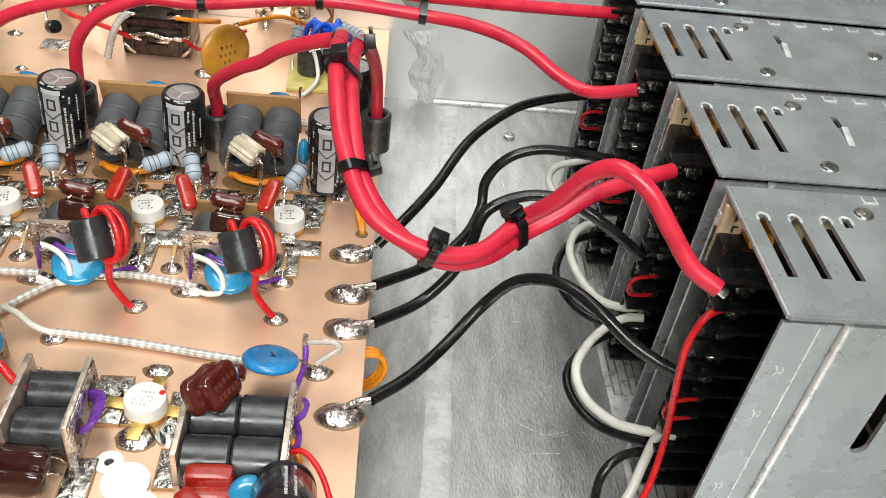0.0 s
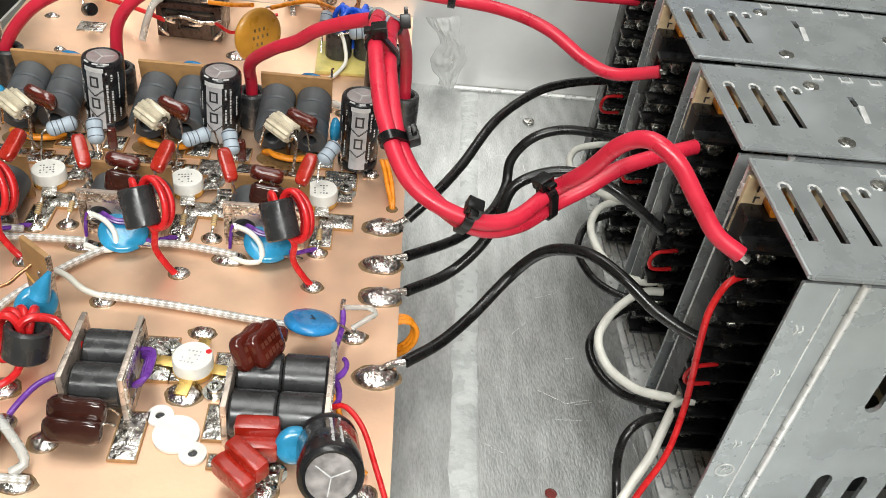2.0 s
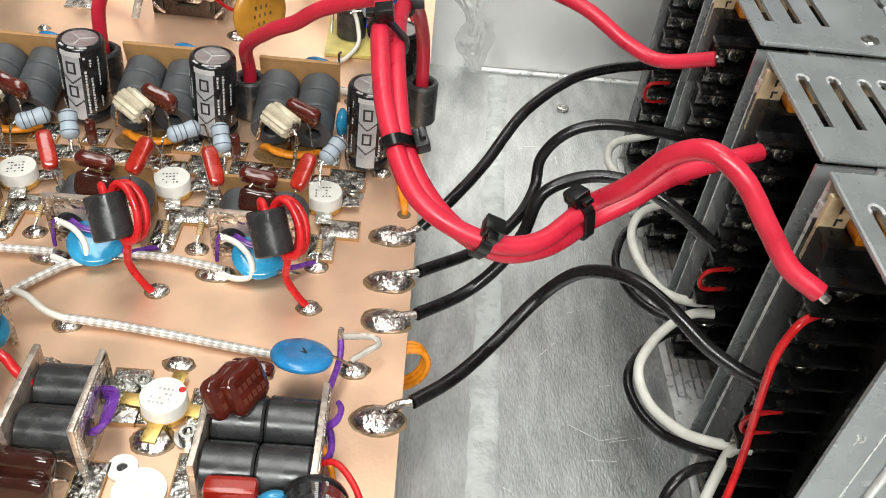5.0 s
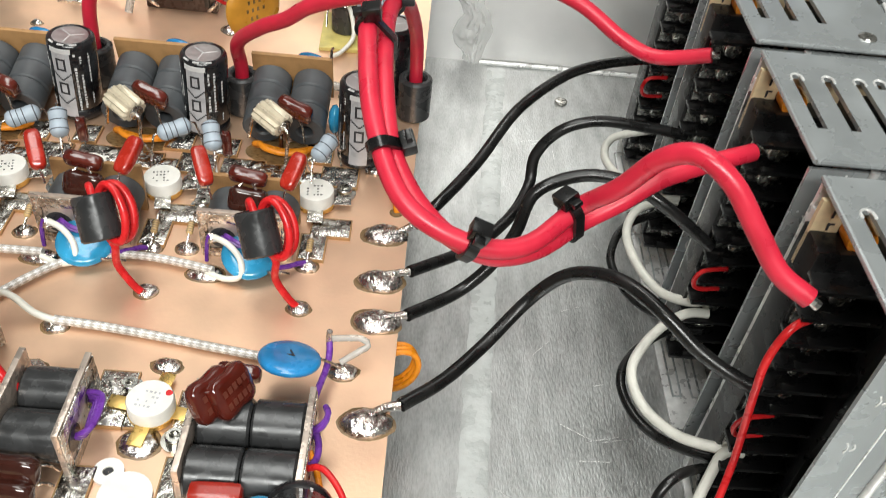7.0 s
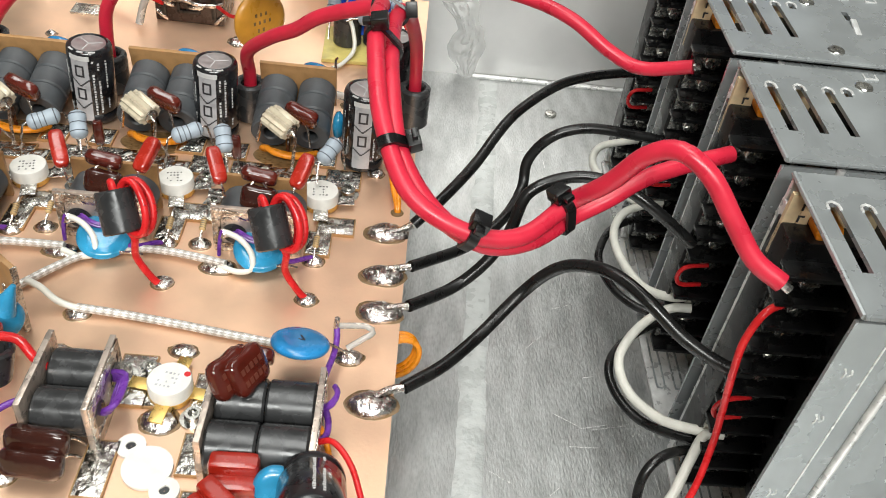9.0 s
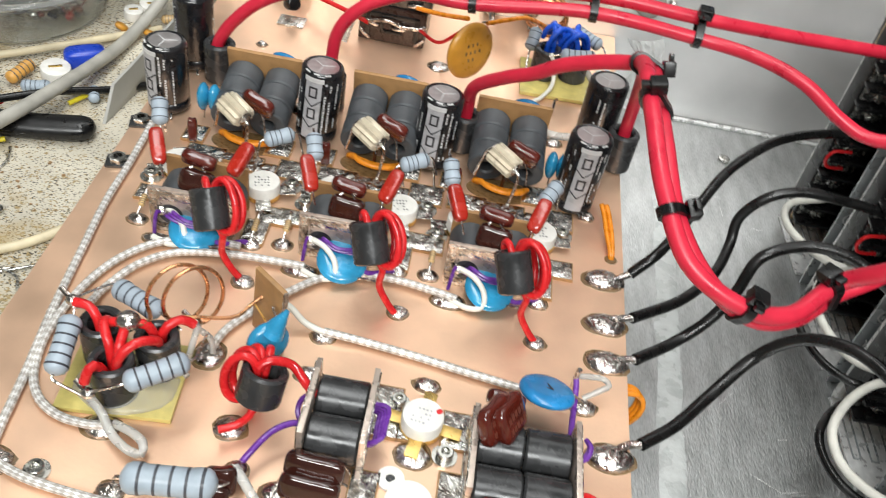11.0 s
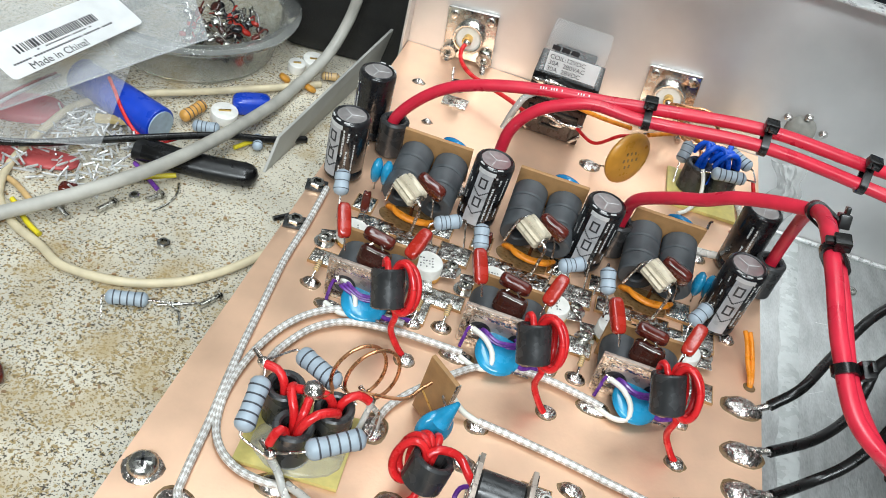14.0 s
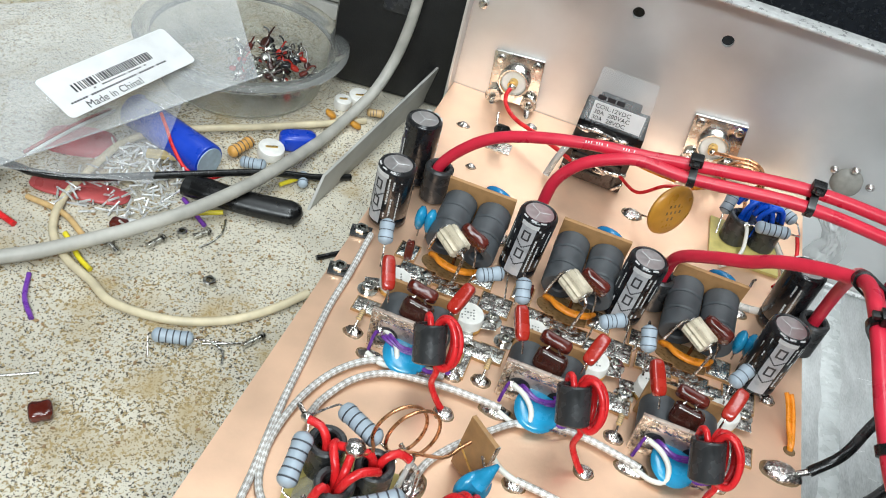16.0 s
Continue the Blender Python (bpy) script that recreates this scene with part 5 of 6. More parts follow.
for k in range(37):
    a = radians(205 - k * 20)
    f = k / 36
    pts.append((-127.5 + f * 8 + 7.4 * math.cos(a) * 0.75, 203.5 + f * 2 + 5.0 * math.cos(a), 23.5 - 2 * f + 10.4 * math.sin(a)))
pts += [(-112, 206, 15), (-108, 211, 16), (-104, 215.5, 18)]
wire_thing("copper_coil", pts, 0.58, COPPER_WIRE, "air-wound coil of bare copper wire", "coil")
for pts in ([(-121, 201, 14), (-117.5, 203, 8), (-117, 203, 2)], [(-120, 201, 15), (-121, 197, 9), (-122, 194, 3), (-121, 193, 2)]):
    wire_thing("clear_sleeve", pts, 0.9, CLEAR_W, "clear plastic sleeve hanging from the joint", "sleeve", "clear sleeves")

# brown divider plate
o = thing("divider_plate", (-104, 213.4, 0), "upright brown laminate plate with tinned edges", "plate", rot=pose(0, 0, 0, 0, 4, -37))
part("plate", box(B(), (0, 0, 13.4), (12.4, 1.5, 25.5), None, 0.1), FR4, o)
part("tinned_edge", box(B(), (6.3, 0, 13.4), (0.5, 1.8, 25.6), None, 0.15), TIN, o, "tinned edge")
part("trace", box(B(), (-1, -0.9, 9), (11, 0.4, 0.6), pose(0, 0, 0, 0, 28, 0)), GOLD, o)

# ---- driver stage along the front ----
transistor(-54.6, 191.4, -8, True)
hex_screw(-47, 183.5, 0, 2.4)
hex_screw(-62, 198.5, 0, 2.2)
o = thing("bare_flange", (-54.7, 167.3, 0), "bare white heat-sink flange with two slotted ears", "flange", rot=pose(0, 0, 0, 0, 0, -47))
bm = B()
lathe(bm, [(0.1, 1.2), (6.3, 1.2), (6.3, 0.1)], seg=30, caps=True)
part("disc", bm, CERAMIC, o)
for sx in (-1, 1):
    part("ear", lathe(B(), [(1.3, 1.0), (3.7, 1.0), (3.7, 0.1), (1.3, 0.1)], (sx * 8.3, 0, 0), (0, 0, 1), 22, caps=False, closed=True), CERAMIC, o)
    # black disc closing the ear, for the dark inside its slot
    part("ear_hole", lathe(B(), [(0.1, 0.5), (1.5, 0.5)], (sx * 8.3, 0, 0), (0, 0, 1), 16, caps=False), FERRITE, o, "dark disc for the shade in the ear's slot")
    part("bridge", box(B(), (sx * 5.6, 0, 0.6), (3.4, 5.6, 1.0)), CERAMIC, o)
tA = transformer((-83.8, 183.5, 0), (-6.3, 6.3), "x", 14, 1, 6.1, (-12.6, 12), 17.5, (TIN, TIN), "black ferrite transformer between two upright plates", FERRITE, "driver transformers", 2.8, 8.2)
tB = transformer((-40, 176.5, 0), (-7, 7), "x", 25.5, 2, 6.7, (-12, 14), 17, (TIN, TIN), "pair of long black ferrite tubes between plates", FERRITE, "driver transformers", 3.0, 8.6)
for k in range(4):
    part("purple_turn", tube(B(), [(15.5, 5, 8 + k), (17.5 + k * 0.7, 4, 8.5 + k), (17.5 + k * 0.7, 0, 8 + k * 0.5), (17.5 + k * 0.6, -5, 7.5 + k), (15.5, -6, 8)], 0.75, 7, 1.2), PURPLE, tA)
part("purple_tail", tube(B(), [(-1, 6, 9), (-4, 5.5, 7), (-4.6, 3, 4), (-2.5, 0, 3), (-1, -4, 7)], 0.75, 7, 1.2), PURPLE, tA)
for k in range(2):
    part("purple_turn", tube(B(), [(26.5, 6, 9), (29.5, 6 + k, 12), (30.5, 9 + k, 13 - k), (29.5, 12, 12)], 0.75, 7, 1.2), PURPLE, tB)
wire_thing("purple_wire", [(-83.5, 181, 6), (-88, 180, 8), (-93, 176, 8), (-97, 170, 6), (-99.5, 166.5, 3)], 0.9, PURPLE, "purple enamelled wire arching over the board", "wire", "purple wires")
wire_thing("purple_wire", [(-12.5, 213, 9), (-12, 210.5, 7), (-12.3, 205, 6), (-13.5, 196, 8), (-14, 190, 9)], 0.9, PURPLE, "purple enamelled wire arching over the board", "wire", "purple wires")
wire_thing("purple_wire", [(-13.5, 186, 8), (-11.5, 182, 7), (-11.2, 176, 8), (-13.5, 172, 9)], 0.9, PURPLE, "purple enamelled wire arching over the board", "wire", "purple wires")
single("pin_post", tube(B(), [(0, 0, 0), (0, 0, 10), (0.3, 0, 12.5)], 0.8, 8), SOLDER, (-12.5, 212.5, 0), "upright solder pin by the blue disc", "pin")
for a in ((-70, -61, 186, 203), (-70.5, -63.5, 158, 174), (-60.6, -57.5, 186, 195), (-48.5, -41, 186, 198), (-47.5, -40.5, 166, 178), (-44.5, -38, 157, 161)):
    tin_pad(*a)
mica((-36.5, 184, 19.5), (13, 4.2, 11), pose(0, 0, 0, -28, 8, 62), leads=((-41, 178, 14),))
mica((-32.5, 186, 19), (13, 4.2, 11), pose(0, 0, 0, -30, 8, 66), leads=((-36, 180, 14),))
mica((-33, 197, 12), (11, 4, 6), pose(0, 0, 0, 20, 0, -5), letters=False)
mica((-79.5, 166.5, 9.8), (15.5, 4.6, 7.6), pose(0, 0, 0, -25, 0, -4), MICA_D, leads=((-89, 165, 1), (-71, 172, 2)), letters=False, lab="large dark brown dipped mica capacitor")
mica((-79.8, 162, 7.2), (15.5, 4.6, 7.6), pose(0, 0, 0, -25, 0, -4), MICA_D, leads=((-88, 163, 1), (-71, 168, 2)), letters=False, lab="large dark brown dipped mica capacitor")
o = disc_cap((-21.5, 203, 11.5), (0.08, 0.34, 0.94), 8.2, 3.2, BLUE, "large blue disc capacitor resting on the tubes", leads=(((-14, 205, 10), (-9, 208, 3)),))
fm = Matrix.Translation(Vector((-1.6, -2.0, 2.36)) * MM) @ pose(0, 0, 0, -20, 5, 25)
lettering("marking", "N", 5, INK, o, fm)
film_cap((-31.5, 161.5, 12.5), (1, 0.02, 0), 12, 4.6, 6.4, power=9)
film_cap((-31.5, 157.5, 9.5), (1, 0.02, 0), 12, 4.6, 6.4, power=9)
film_cap((-33, 152.5, 11.5), (0.75, -0.66, 0), 13, 4.6, 6.4, leads=((-28.5, 151, 2),), power=9)
film_cap((-36, 149.5, 8.5), (0.75, -0.66, 0), 13, 4.6, 6.4, power=9)
disc_cap((-21.5, 158, 11), (0.15, -0.8, 0.55), 5.2, 3.8, BLUE_L, "bright blue disc capacitor beside the red film capacitors", leads=(((-24, 153, 8), (-25, 151, 1)),))
e = electrolytic((-13.5, 164.5, 7), 26, 8.2, turn=-80, seed=11, group="lying electrolytic")
e.matrix_basis = Matrix.Translation(Vector((-13.2, 162, 9)) * MM) @ pose(0, 0, 0, 58, 0, 6)
tagged(e, "black electrolytic capacitor lying slanted on the board edge")
wire_thing("red_lead_wire", [(-13, 172, 10), (-9, 171, 12), (-4, 165, 11), (0, 155, 8), (5, 142, 2), (10, 128, -10), (16, 110, -30), (20, 90, -37), (24, 40, -37.5)], 0.8, RED_T, "thin red wire leaving over the board edge", "wire")
wire_thing("orange_lead_wire", [(-13, 178, 8), (-11, 174, 7), (-9, 168, 5), (-6, 160, 3), (-2, 157, 1)], 0.8, ORANGE, "thin orange wire beside the lying capacitor", "wire")
# red-wound toroid with its blue disc
o = thing("toroid_choke", (-98.3, 186.5, 13.5), "black ferrite ring wound with red wire", "choke", rot=pose(0, 0, 0, -18, 10, 0))
part("ring", pipe(B(), (0, 0, -5), (0, 0, 5), 6.3, 4.0, 30, 0.7), FERRITE, o)
for k, a in enumerate((96, 124, 152, 180)):
    dr = Vector((math.cos(radians(a)), math.sin(radians(a)), 0))
    part("turn", tube(B(), loop_pts(dr * 5.8, dr, (0, 0, 1), 4.2, 6.9), 1.25, 9, 1.6), RED_T, o)
part("lead", tube(B(), [(-2, -1, 5), (0, 0, 7.5), (6, 2, 7), (11, 0, 4), (14, 1, 1)], 1.3, 9), RED_T, o)
part("lead", tube(B(), [(0, -3, -4), (-0.5, -4.6, -7.5), (-3, -6, -10.5), (-7, -8, -12)], 1.1, 9), RED_T, o)
disc_cap((-100.5, 201, 13.5), (0.62, -0.76, 0.2), 6.2, 4.2, BLUE_L, "light blue disc capacitor by the toroid", leads=(((-98, 203, 18), (-101, 208, 20)),))
single("blue_tip", lathe(B(), [(3.6, 0), (2.6, 3), (1.5, 6), (0.7, 8.5)], (0, 0, 0), (0.42, 0.25, 0.87), 16), BLUE_L, (-99.6, 201.8, 16.5), "pointed dipped tip of the blue disc capacitor", "capacitor tip")
# large resistor at the front
resistor((-112.8, 156.4, 9), (0.995, 0.1, 0), 21, 4.0, ((-128, 156, 1), (-98, 163.5, 6)), "front power resistor", "large grey power resistor with dark bands lying near the edge")
joint(-128, 156, 3.6, 3)
mica((-101.5, 160, 7), (8, 4, 8), pose(0, 0, 0, -30, 10, 20), MICA_D, letters=False, lab="small dark brown dipped mica capacitor")
mica((-103, 156.5, 5), (9, 4, 7), pose(0, 0, 0, -30, 10, 10), MICA_D, letters=False, lab="small dark brown dipped mica capacitor")
wire_thing("clear_lead", [(-99, 164, 8), (-95, 160, 7), (-91, 156, 5), (-90, 153.5, 3), (-93, 151.5, 2)], 1.3, CLEAR_W, "clear sleeved lead down to the coax", "wire")
joint(-91.5, 149.5, 5, 3)
joint(-99, 165.5, 3, 2.6, 2.2, 4)

# dark sleeves under the red supply wires
for x, y, h in ((-158, 344, 17), (-112, 338, 16), (-57, 328, 16), (5, 334, 17)):
    o = thing("ferrite_bead", (x, y, 0), "dark ferrite bead threaded on a red supply wire", "ferrite bead", "wire beads")
    part("bead", pipe(B(), (0, 0, 0.2), (0, 0, h), 6.2, 3.5, 26, 0.8), FERRITE, o)

# ---- rear of the board ----
o = thing("relay", (-95, 411, 0), "clear-topped relay with a black base and soldered tags", "relay", rot=pose(0, 0, 0, 0, 0, -1))
part("brown_front", box(B(), (-1, -3, 8.4), (30, 22, 16.8), None, 0.8), mat("dark_brown_plastic", (0.045, 0.022, 0.016), 0.3), o, "dark brown lower housing")
part("base", box(B(), (0, 0, 23.4), (31, 25, 13.2), None, 0.8), BLACK_P, o, "black relay base")
part("inner_block", box(B(), (0, 3, 33), (20, 12, 6), None, 1), BLACK_P, o)
part("label_face", box(B(), (0.5, -12.0, 36.2), (24, 0.2, 9.8), None, 0), PAPER, o, "printed white label")
part("cover", box(B(), (0, 0, 38.4), (28, 23.5, 16.8), None, 1.2), FILM, o, "clear relay cover")
o.children[-1].visible_shadow = False
for k, (tx, sz) in enumerate((("COIL:12VDC", 3.0), ("30A  280VAC", 3.0), ("30A  28VDC", 3.0))):
    lettering("lettering", tx, sz, INK, o, pose(-10.6 * MM, -12.25 * MM, (38.0 - k * 3.0) * MM, 90, 0, 0))
for k in range(3):
    part("maker_mark", box(B(), (-9 + k * 4.4, -12.0, 43.4), (3.6, 0.2, 2.2)), INK, o, "plain dark bar")
for x0, x1, z0, z1 in ((-13, 11, 12.5, 14.5), (-13, -11, 3, 14.5), (9, 11, 3, 14.5), (-6, 4, 5, 6.4), (-6, -4.8, 5, 11), (2.8, 4, 5, 11)):
    part("housing_rib", box(B(), ((x0 + x1) / 2, -14.4, (z0 + z1) / 2), (x1 - x0, 1.2, z1 - z0), None, 0.3), BLACK_P, o)
for x, y, z, a in ((-5, -13.4, 27.5, 12), (6, -13.4, 26.5, -8), (-13, -14, 3, 40), (12, -14, 3, -50), (-12, -13, 26, 10), (-2, -13, 25, -15), (10, -13, 24.5, 0), (-12, -13.5, 20, 5), (8, -13.5, 20, -10), (-10, -14.5, 9, 20), (2, -14.5, 8, 0), (11, -14.5, 10, -20)):
    part("tag", pill(B(), (7, 2.4, 2.2), pose(0, 0, 0, 0, a, 0), 2.5), SOLDER, o, "soldered tag")
    o.children[-1].location = (x * MM, y * MM, z * MM)
for pts in ([(-12, -13.5, 26.5), (-5, -15, 28), (2, -14.5, 27), (10, -13.5, 25)], [(-11, -15, 10), (-3, -16.5, 12), (4, -16, 10), (11, -15, 10)]):
    part("bus_wire", tube(B(), pts, 0.9, 7), SOLDER, o, "bare tinned wire")
for x, z in ((-148, 14.4), (-44.6, 17.4)):
    o = thing("coax_socket", (x, 443.8, z), "square-flanged coaxial socket with a gold centre on the rear wall", "connector", "coax sockets", pose(0, 0, 0, 0, -5, 0))
    part("flange", box(B(), (0, -1.5, 0), (26, 2.6, 27), None, 0.8), NICKEL, o, "nickel-plated flange")
    part("barrel", pipe(B(), (0, -2.8, 0.5), (0, -8.2, 0.5), 8.0, 6.4, 32, 0.5), NICKEL, o, "bright nickel barrel")
    part("insulator", lathe(B(), [(0.1, 0), (6.4, 0), (6.4, 3.2), (5.8, 3.8), (0.1, 3.8)], (0, -2.8, 0.5), (0, -1, 0), 28), CERAMIC, o, "white insulator")
    part("centre_pin", pipe(B(), (0, -6.4, 0.5), (0, -11, 0.5), 2.4, 1.5, 18, 0.2), GOLD, o, "gold centre contact")
    part("pin_solder", ball(B(), (0.3, -11, 0.2), (2.0, 1.8, 1.7)), SOLDER, o, "blob of solder on the contact")
    for sx, sz in ((-9.5, 10), (9.5, 10), (-9.5, -10), (9.5, -10)):
        if sz > 0:
            part("flange_screw", cyl(B(), (sx, -2.8, sz), (sx, -4.6, sz), 2.2, 14, 0.5), SCREW, o)
        else:
            part("nut", lathe(B(), [(1.2, 0), (3.3, 0), (3.3, 2.2), (2.8, 2.8), (1.6, 2.8), (1.2, 1.6)], (sx, -2.8, sz), (0, -1, 0), 6, caps=False, closed=True), SCREW, o)
            lug = part("ring_lug", pipe(B(), (sx, -5.4, sz), (sx, -6.4, sz), 4.2, 1.9, 18, 0.2), TIN, o, "soldered ring lug")
            part("lug_tail", tube(B(), [(sx, -6, sz - 3.6), (sx + 0.6, -9, sz - 6), (sx + 0.9, -12, sz - 7.5)], 1.5, 8), SOLDER, lug)
wire_thing("red_wire", [(-147.8, 432.5, 14.5), (-149, 429, 12), (-147, 424, 9), (-140, 416, 8), (-128, 408, 9), (-116, 400, 10), (-107, 396, 9)], 1.1, RED_T, "red wire from the coax socket to the relay", "wire")
pts = [(-44.4, 433, 17.6), (-40, 428, 21)]
for k in range(38):
    a = radians(120 - k * 25)
    pts.append((-28 + 9.5 * math.cos(a), 426 - k * 0.25, 16 + 8.0 * math.sin(a)))
pts += [(-24, 412, 10), (-24, 406, 9)]
wire_thing("enamel_coil", pts, 0.8, COPPER_WIRE, "small coil of enamelled copper wire", "coil")
gold = disc_cap((-60, 368, 20), (0.70, -0.68, 0.1), 12.2, 4.4, DISC_GOLD, "large mustard-coloured disc capacitor standing on its leads", leads=(((-64, 372, 10), (-71, 383, 2)), ((-57, 373, 31), (-48, 380, 30))))
n = Vector((0.70, -0.68, 0.1)).normalized()
side = Vector((0, 0, 1)).cross(n).normalized()
m = Matrix((side, n.cross(side), n)).transposed().to_4x4()
for row, marks in enumerate(((-3, -0.6, 1.8), (-4, -1.6, 0.8, 3.4), (-2.4, 0))):
    for q in marks:
        part("print_mark", box(B(), n * 2.2 + side * q + n.cross(side) * (3.4 - 3.2 * row), (1.0, 1.5, 0.12), m), FLUX, gold, "dark stamped mark")
wire_thing("orange_hookup", [(-86, 396, 20), (-74, 385, 25), (-63, 374, 31)], 1.0, ORANGE, "orange wire from relay tag to the mustard disc", "wire")
wire_thing("orange_hookup", [(-55, 373, 31), (-46, 380, 31), (-38, 390, 28), (-28, 405, 18)], 1.0, ORANGE, "orange wire from the mustard disc to the toroid", "wire")
wire_thing("red_hookup", [(-84, 396, 10), (-74, 388, 10), (-64, 388, 18), (-54, 390, 20)], 0.8, RED_T, "thin red wire by the relay", "wire")
o = thing("yellow_square", (-20, 390, 0), "square of yellow laminate under the blue toroid", "laminate square", rot=pose(0, 0, 0, 0, 0, 2))
part("square", box(B(), (0, 0, 0.9), (32, 30, 1.6), None, 0.2), FR4Y, o)
for x, y in ((-26, 391), (-13, 393)):
    o = thing("ferrite_core", (x, y, 1.8), "upright black ferrite tube core", "ferrite core", "rear cores")
    part("tube", pipe(B(), (0, 0, 0), (0, 0, 14), 6.2, 3.6, 28, 0.6), FERRITE, o)
for k, (x, y, a) in enumerate(((-27, 392, 40), (-24, 393, 100), (-20, 392, 20), (-16, 394, 80), (-13, 392, 140), (-18, 396, 160), (-22, 395, 10))):
    d = Vector((math.cos(radians(a)), math.sin(radians(a)), 0.3))
    wire_thing("blue_wire", [Vector((x, y, 6)), Vector((x, y, 17)) + d * 1, Vector((x, y, 21)) + d * 6, Vector((x, y, 18)) + d * 10, Vector((x, y, 12)) + d * 12], 1.3, BLUE_W, "blue insulated wire threading the rear cores", "wire", "rear core wires")
resistor((-13.5, 385, 17.5), (0.97, 0.12, 0.05), 14, 2.9, ((-26, 383, 16), (-1, 388, 17)), "rear resistors", "grey power resistor with dark bands")
resistor((-9, 402, 18), (0.8, -0.55, -0.1), 13, 2.9, ((-18, 407, 16), (-1, 389, 17)), "rear resistors", "grey power resistor with dark bands")
resistor((-33, 398, 15), (-0.15, -0.6, -0.7), 9, 2.9, ((-32, 405, 20), (-34, 388, 4)), "rear resistors", "grey power resistor with dark bands")
wire_thing("white_rear_lead", [(-25, 386, 16), (-23, 383, 12), (-22, 379, 5), (-26, 372, 2), (-30, 368, 1.5)], 0.9, WHITE_W, "white wire from the toroid to the board", "wire")
wire_thing("red_rear_lead", [(-2, 389, 17), (1, 384, 10), (0, 375, 4), (-6, 366, 2)], 0.9, RED_T, "thin red wire behind the toroid", "wire")
wire_thing("clear_coax", [(-28, 347, 2), (-18, 345, 2), (-6, 349, 2), (0, 360, 2), (0, 375, 2), (-3, 392, 2), (-8, 408, 2)], 1.6, CLEAR_W, "translucent coax curving over the board", "coax cable")
o = thing("diode", (-143, 402, 0), "small black part on a metal tab", "diode")
part("tab", box(B(), (1, -3, 0.5), (12, 9, 1), None, 0.2), TIN, o)
part("body", cyl(B(), (-2, 3, 6), (2, -2, 9), 3.0, 18, 0.6), BLACK_P, o)
part("lead", tube(B(), [(-2, 3, 6), (-4, 5, 8), (-5, 8, 12)], 0.6, 6), SOLDER, o)
wire_thing("relay_lead", [(-116, 388, 2), (-114, 391, 10), (-111, 395, 17), (-107, 397, 20)], 1.6, CLEAR_W, "clear sleeved lead to the relay", "wire")
single("wall_grommet", lathe(B(), [(0.1, 4), (5, 4), (7, 2.5), (7.6, 0)], (0, 0, 0), (0, -1, 0), 24), mat("grey_rubber", (0.30, 0.29, 0.26), 0.5), (21, 443.6, 21), "round grey fitting on the rear wall", "grommet")
for dx, dz in ((-9, 6), (0, 9), (10, 3)):
    single("wall_tag", ball(B(), (0, 0, 0), (2.2, 2, 2)), SOLDER, (21 + dx, 440, 21 + dz), "small shiny solder tag on the wall fitting", "solder tag", "wall tags")
for x, z in ((-180.4, 35),):
    single("rim_screw", cyl(B(), (0, 0, 0), (0, -3, 0), 2.4, 14, 0.5), SCREW, (-174, 444, 47), "small screw in the wall corner", "screw")

# ---- clutter on the bench ----
Z0 = BENCHZ
tub = thing("plastic_tub", (-304, 453, Z0), "round translucent plastic tub full of small scrap parts", "tub")
bm = B()
lathe(bm, [(44, 0.4), (46, 3), (52, 24), (50.5, 24), (44.5, 4), (43, 2.2), (0.5, 2.0)], seg=48, caps=False)
part("bowl", bm, MILKY, tub, "milky translucent bowl")
bm = B()
lathe(bm, [(52, 24.2), (55, 24.5), (59, 26), (60, 28), (58, 30), (54, 30.5), (51.5, 28), (50.5, 24.2)], seg=48, caps=False, closed=True)
part("rim", bm, MILKY, tub, "wide rolled rim")
random.seed(21)
for k in range(80):
    a, q = random.random() * 6.28, 26 * math.sqrt(random.random())
    c = Vector((q * math.cos(a) + 18, q * math.sin(a) * 0.9 + 2, 5 + random.random() * 14))
    d = Vector((random.random() - 0.5, random.random() - 0.5, 0.4 * random.random()))
    mt, nm, lb = random.choice(((MICA, "scrap_part", "red-brown scrap part"), (SLEEVE, "scrap_part", "black scrap part"), (SCREW, "scrap_part", "metal scrap part"), (SCREW, "scrap_part", "metal scrap part"), (MICA_D, "scrap_part", "dark brown scrap part"), (BLACK_P, "scrap_part", "black scrap part"), (RED_FILM, "scrap_part", "red scrap part")))
    bm = pill(B(), (3 + 3 * random.random(), 2.6, 3.5 + 3 * random.random()), frame_of(d), 3)
    tube(bm, [(0, 0, 0), d * 9 + Vector((0, 2, 2)), d * 18], 0.5, 5)
    ob = single(nm, bm, mt, Vector((-304, 453, Z0)) + c, lb + " heaped in the plastic tub", "component", "scrap parts in the tub")
# black case behind
o = thing("black_case", (-221, 518, Z0), "black leatherette case standing behind the tub", "case", rot=pose(0, 0, 0, 0, 0, 8))
part("body", box(B(), (0, 0, 45), (94, 60, 90), None, 9), mat("leatherette", (0.012, 0.012, 0.012), 0.42, 0, 600, 0.3, 0.5, 1400), o)
part("grille", box(B(), (-12, -30.6, 62), (15, 0.8, 14), None, 0.3), FERRITE, o, "small perforated grille")
bm = B()
for k in range(3):
    box(bm, (0, 0, 8 + k * 12), (30, 22, 10), pose(0, 0, 0, 0, 0, 7 * k), 1)
single("box_stack", bm, CARD, (-300, 560, Z0), "small stack of grey boxes at the back of the bench", "boxes")
# sheet metal card leaning on the board
o = thing("metal_card", (-211, 440, Z0), "dull grey sheet standing on edge against the chassis", "sheet", rot=pose(0, 0, 0, 0, 0, 0))
bm = B()
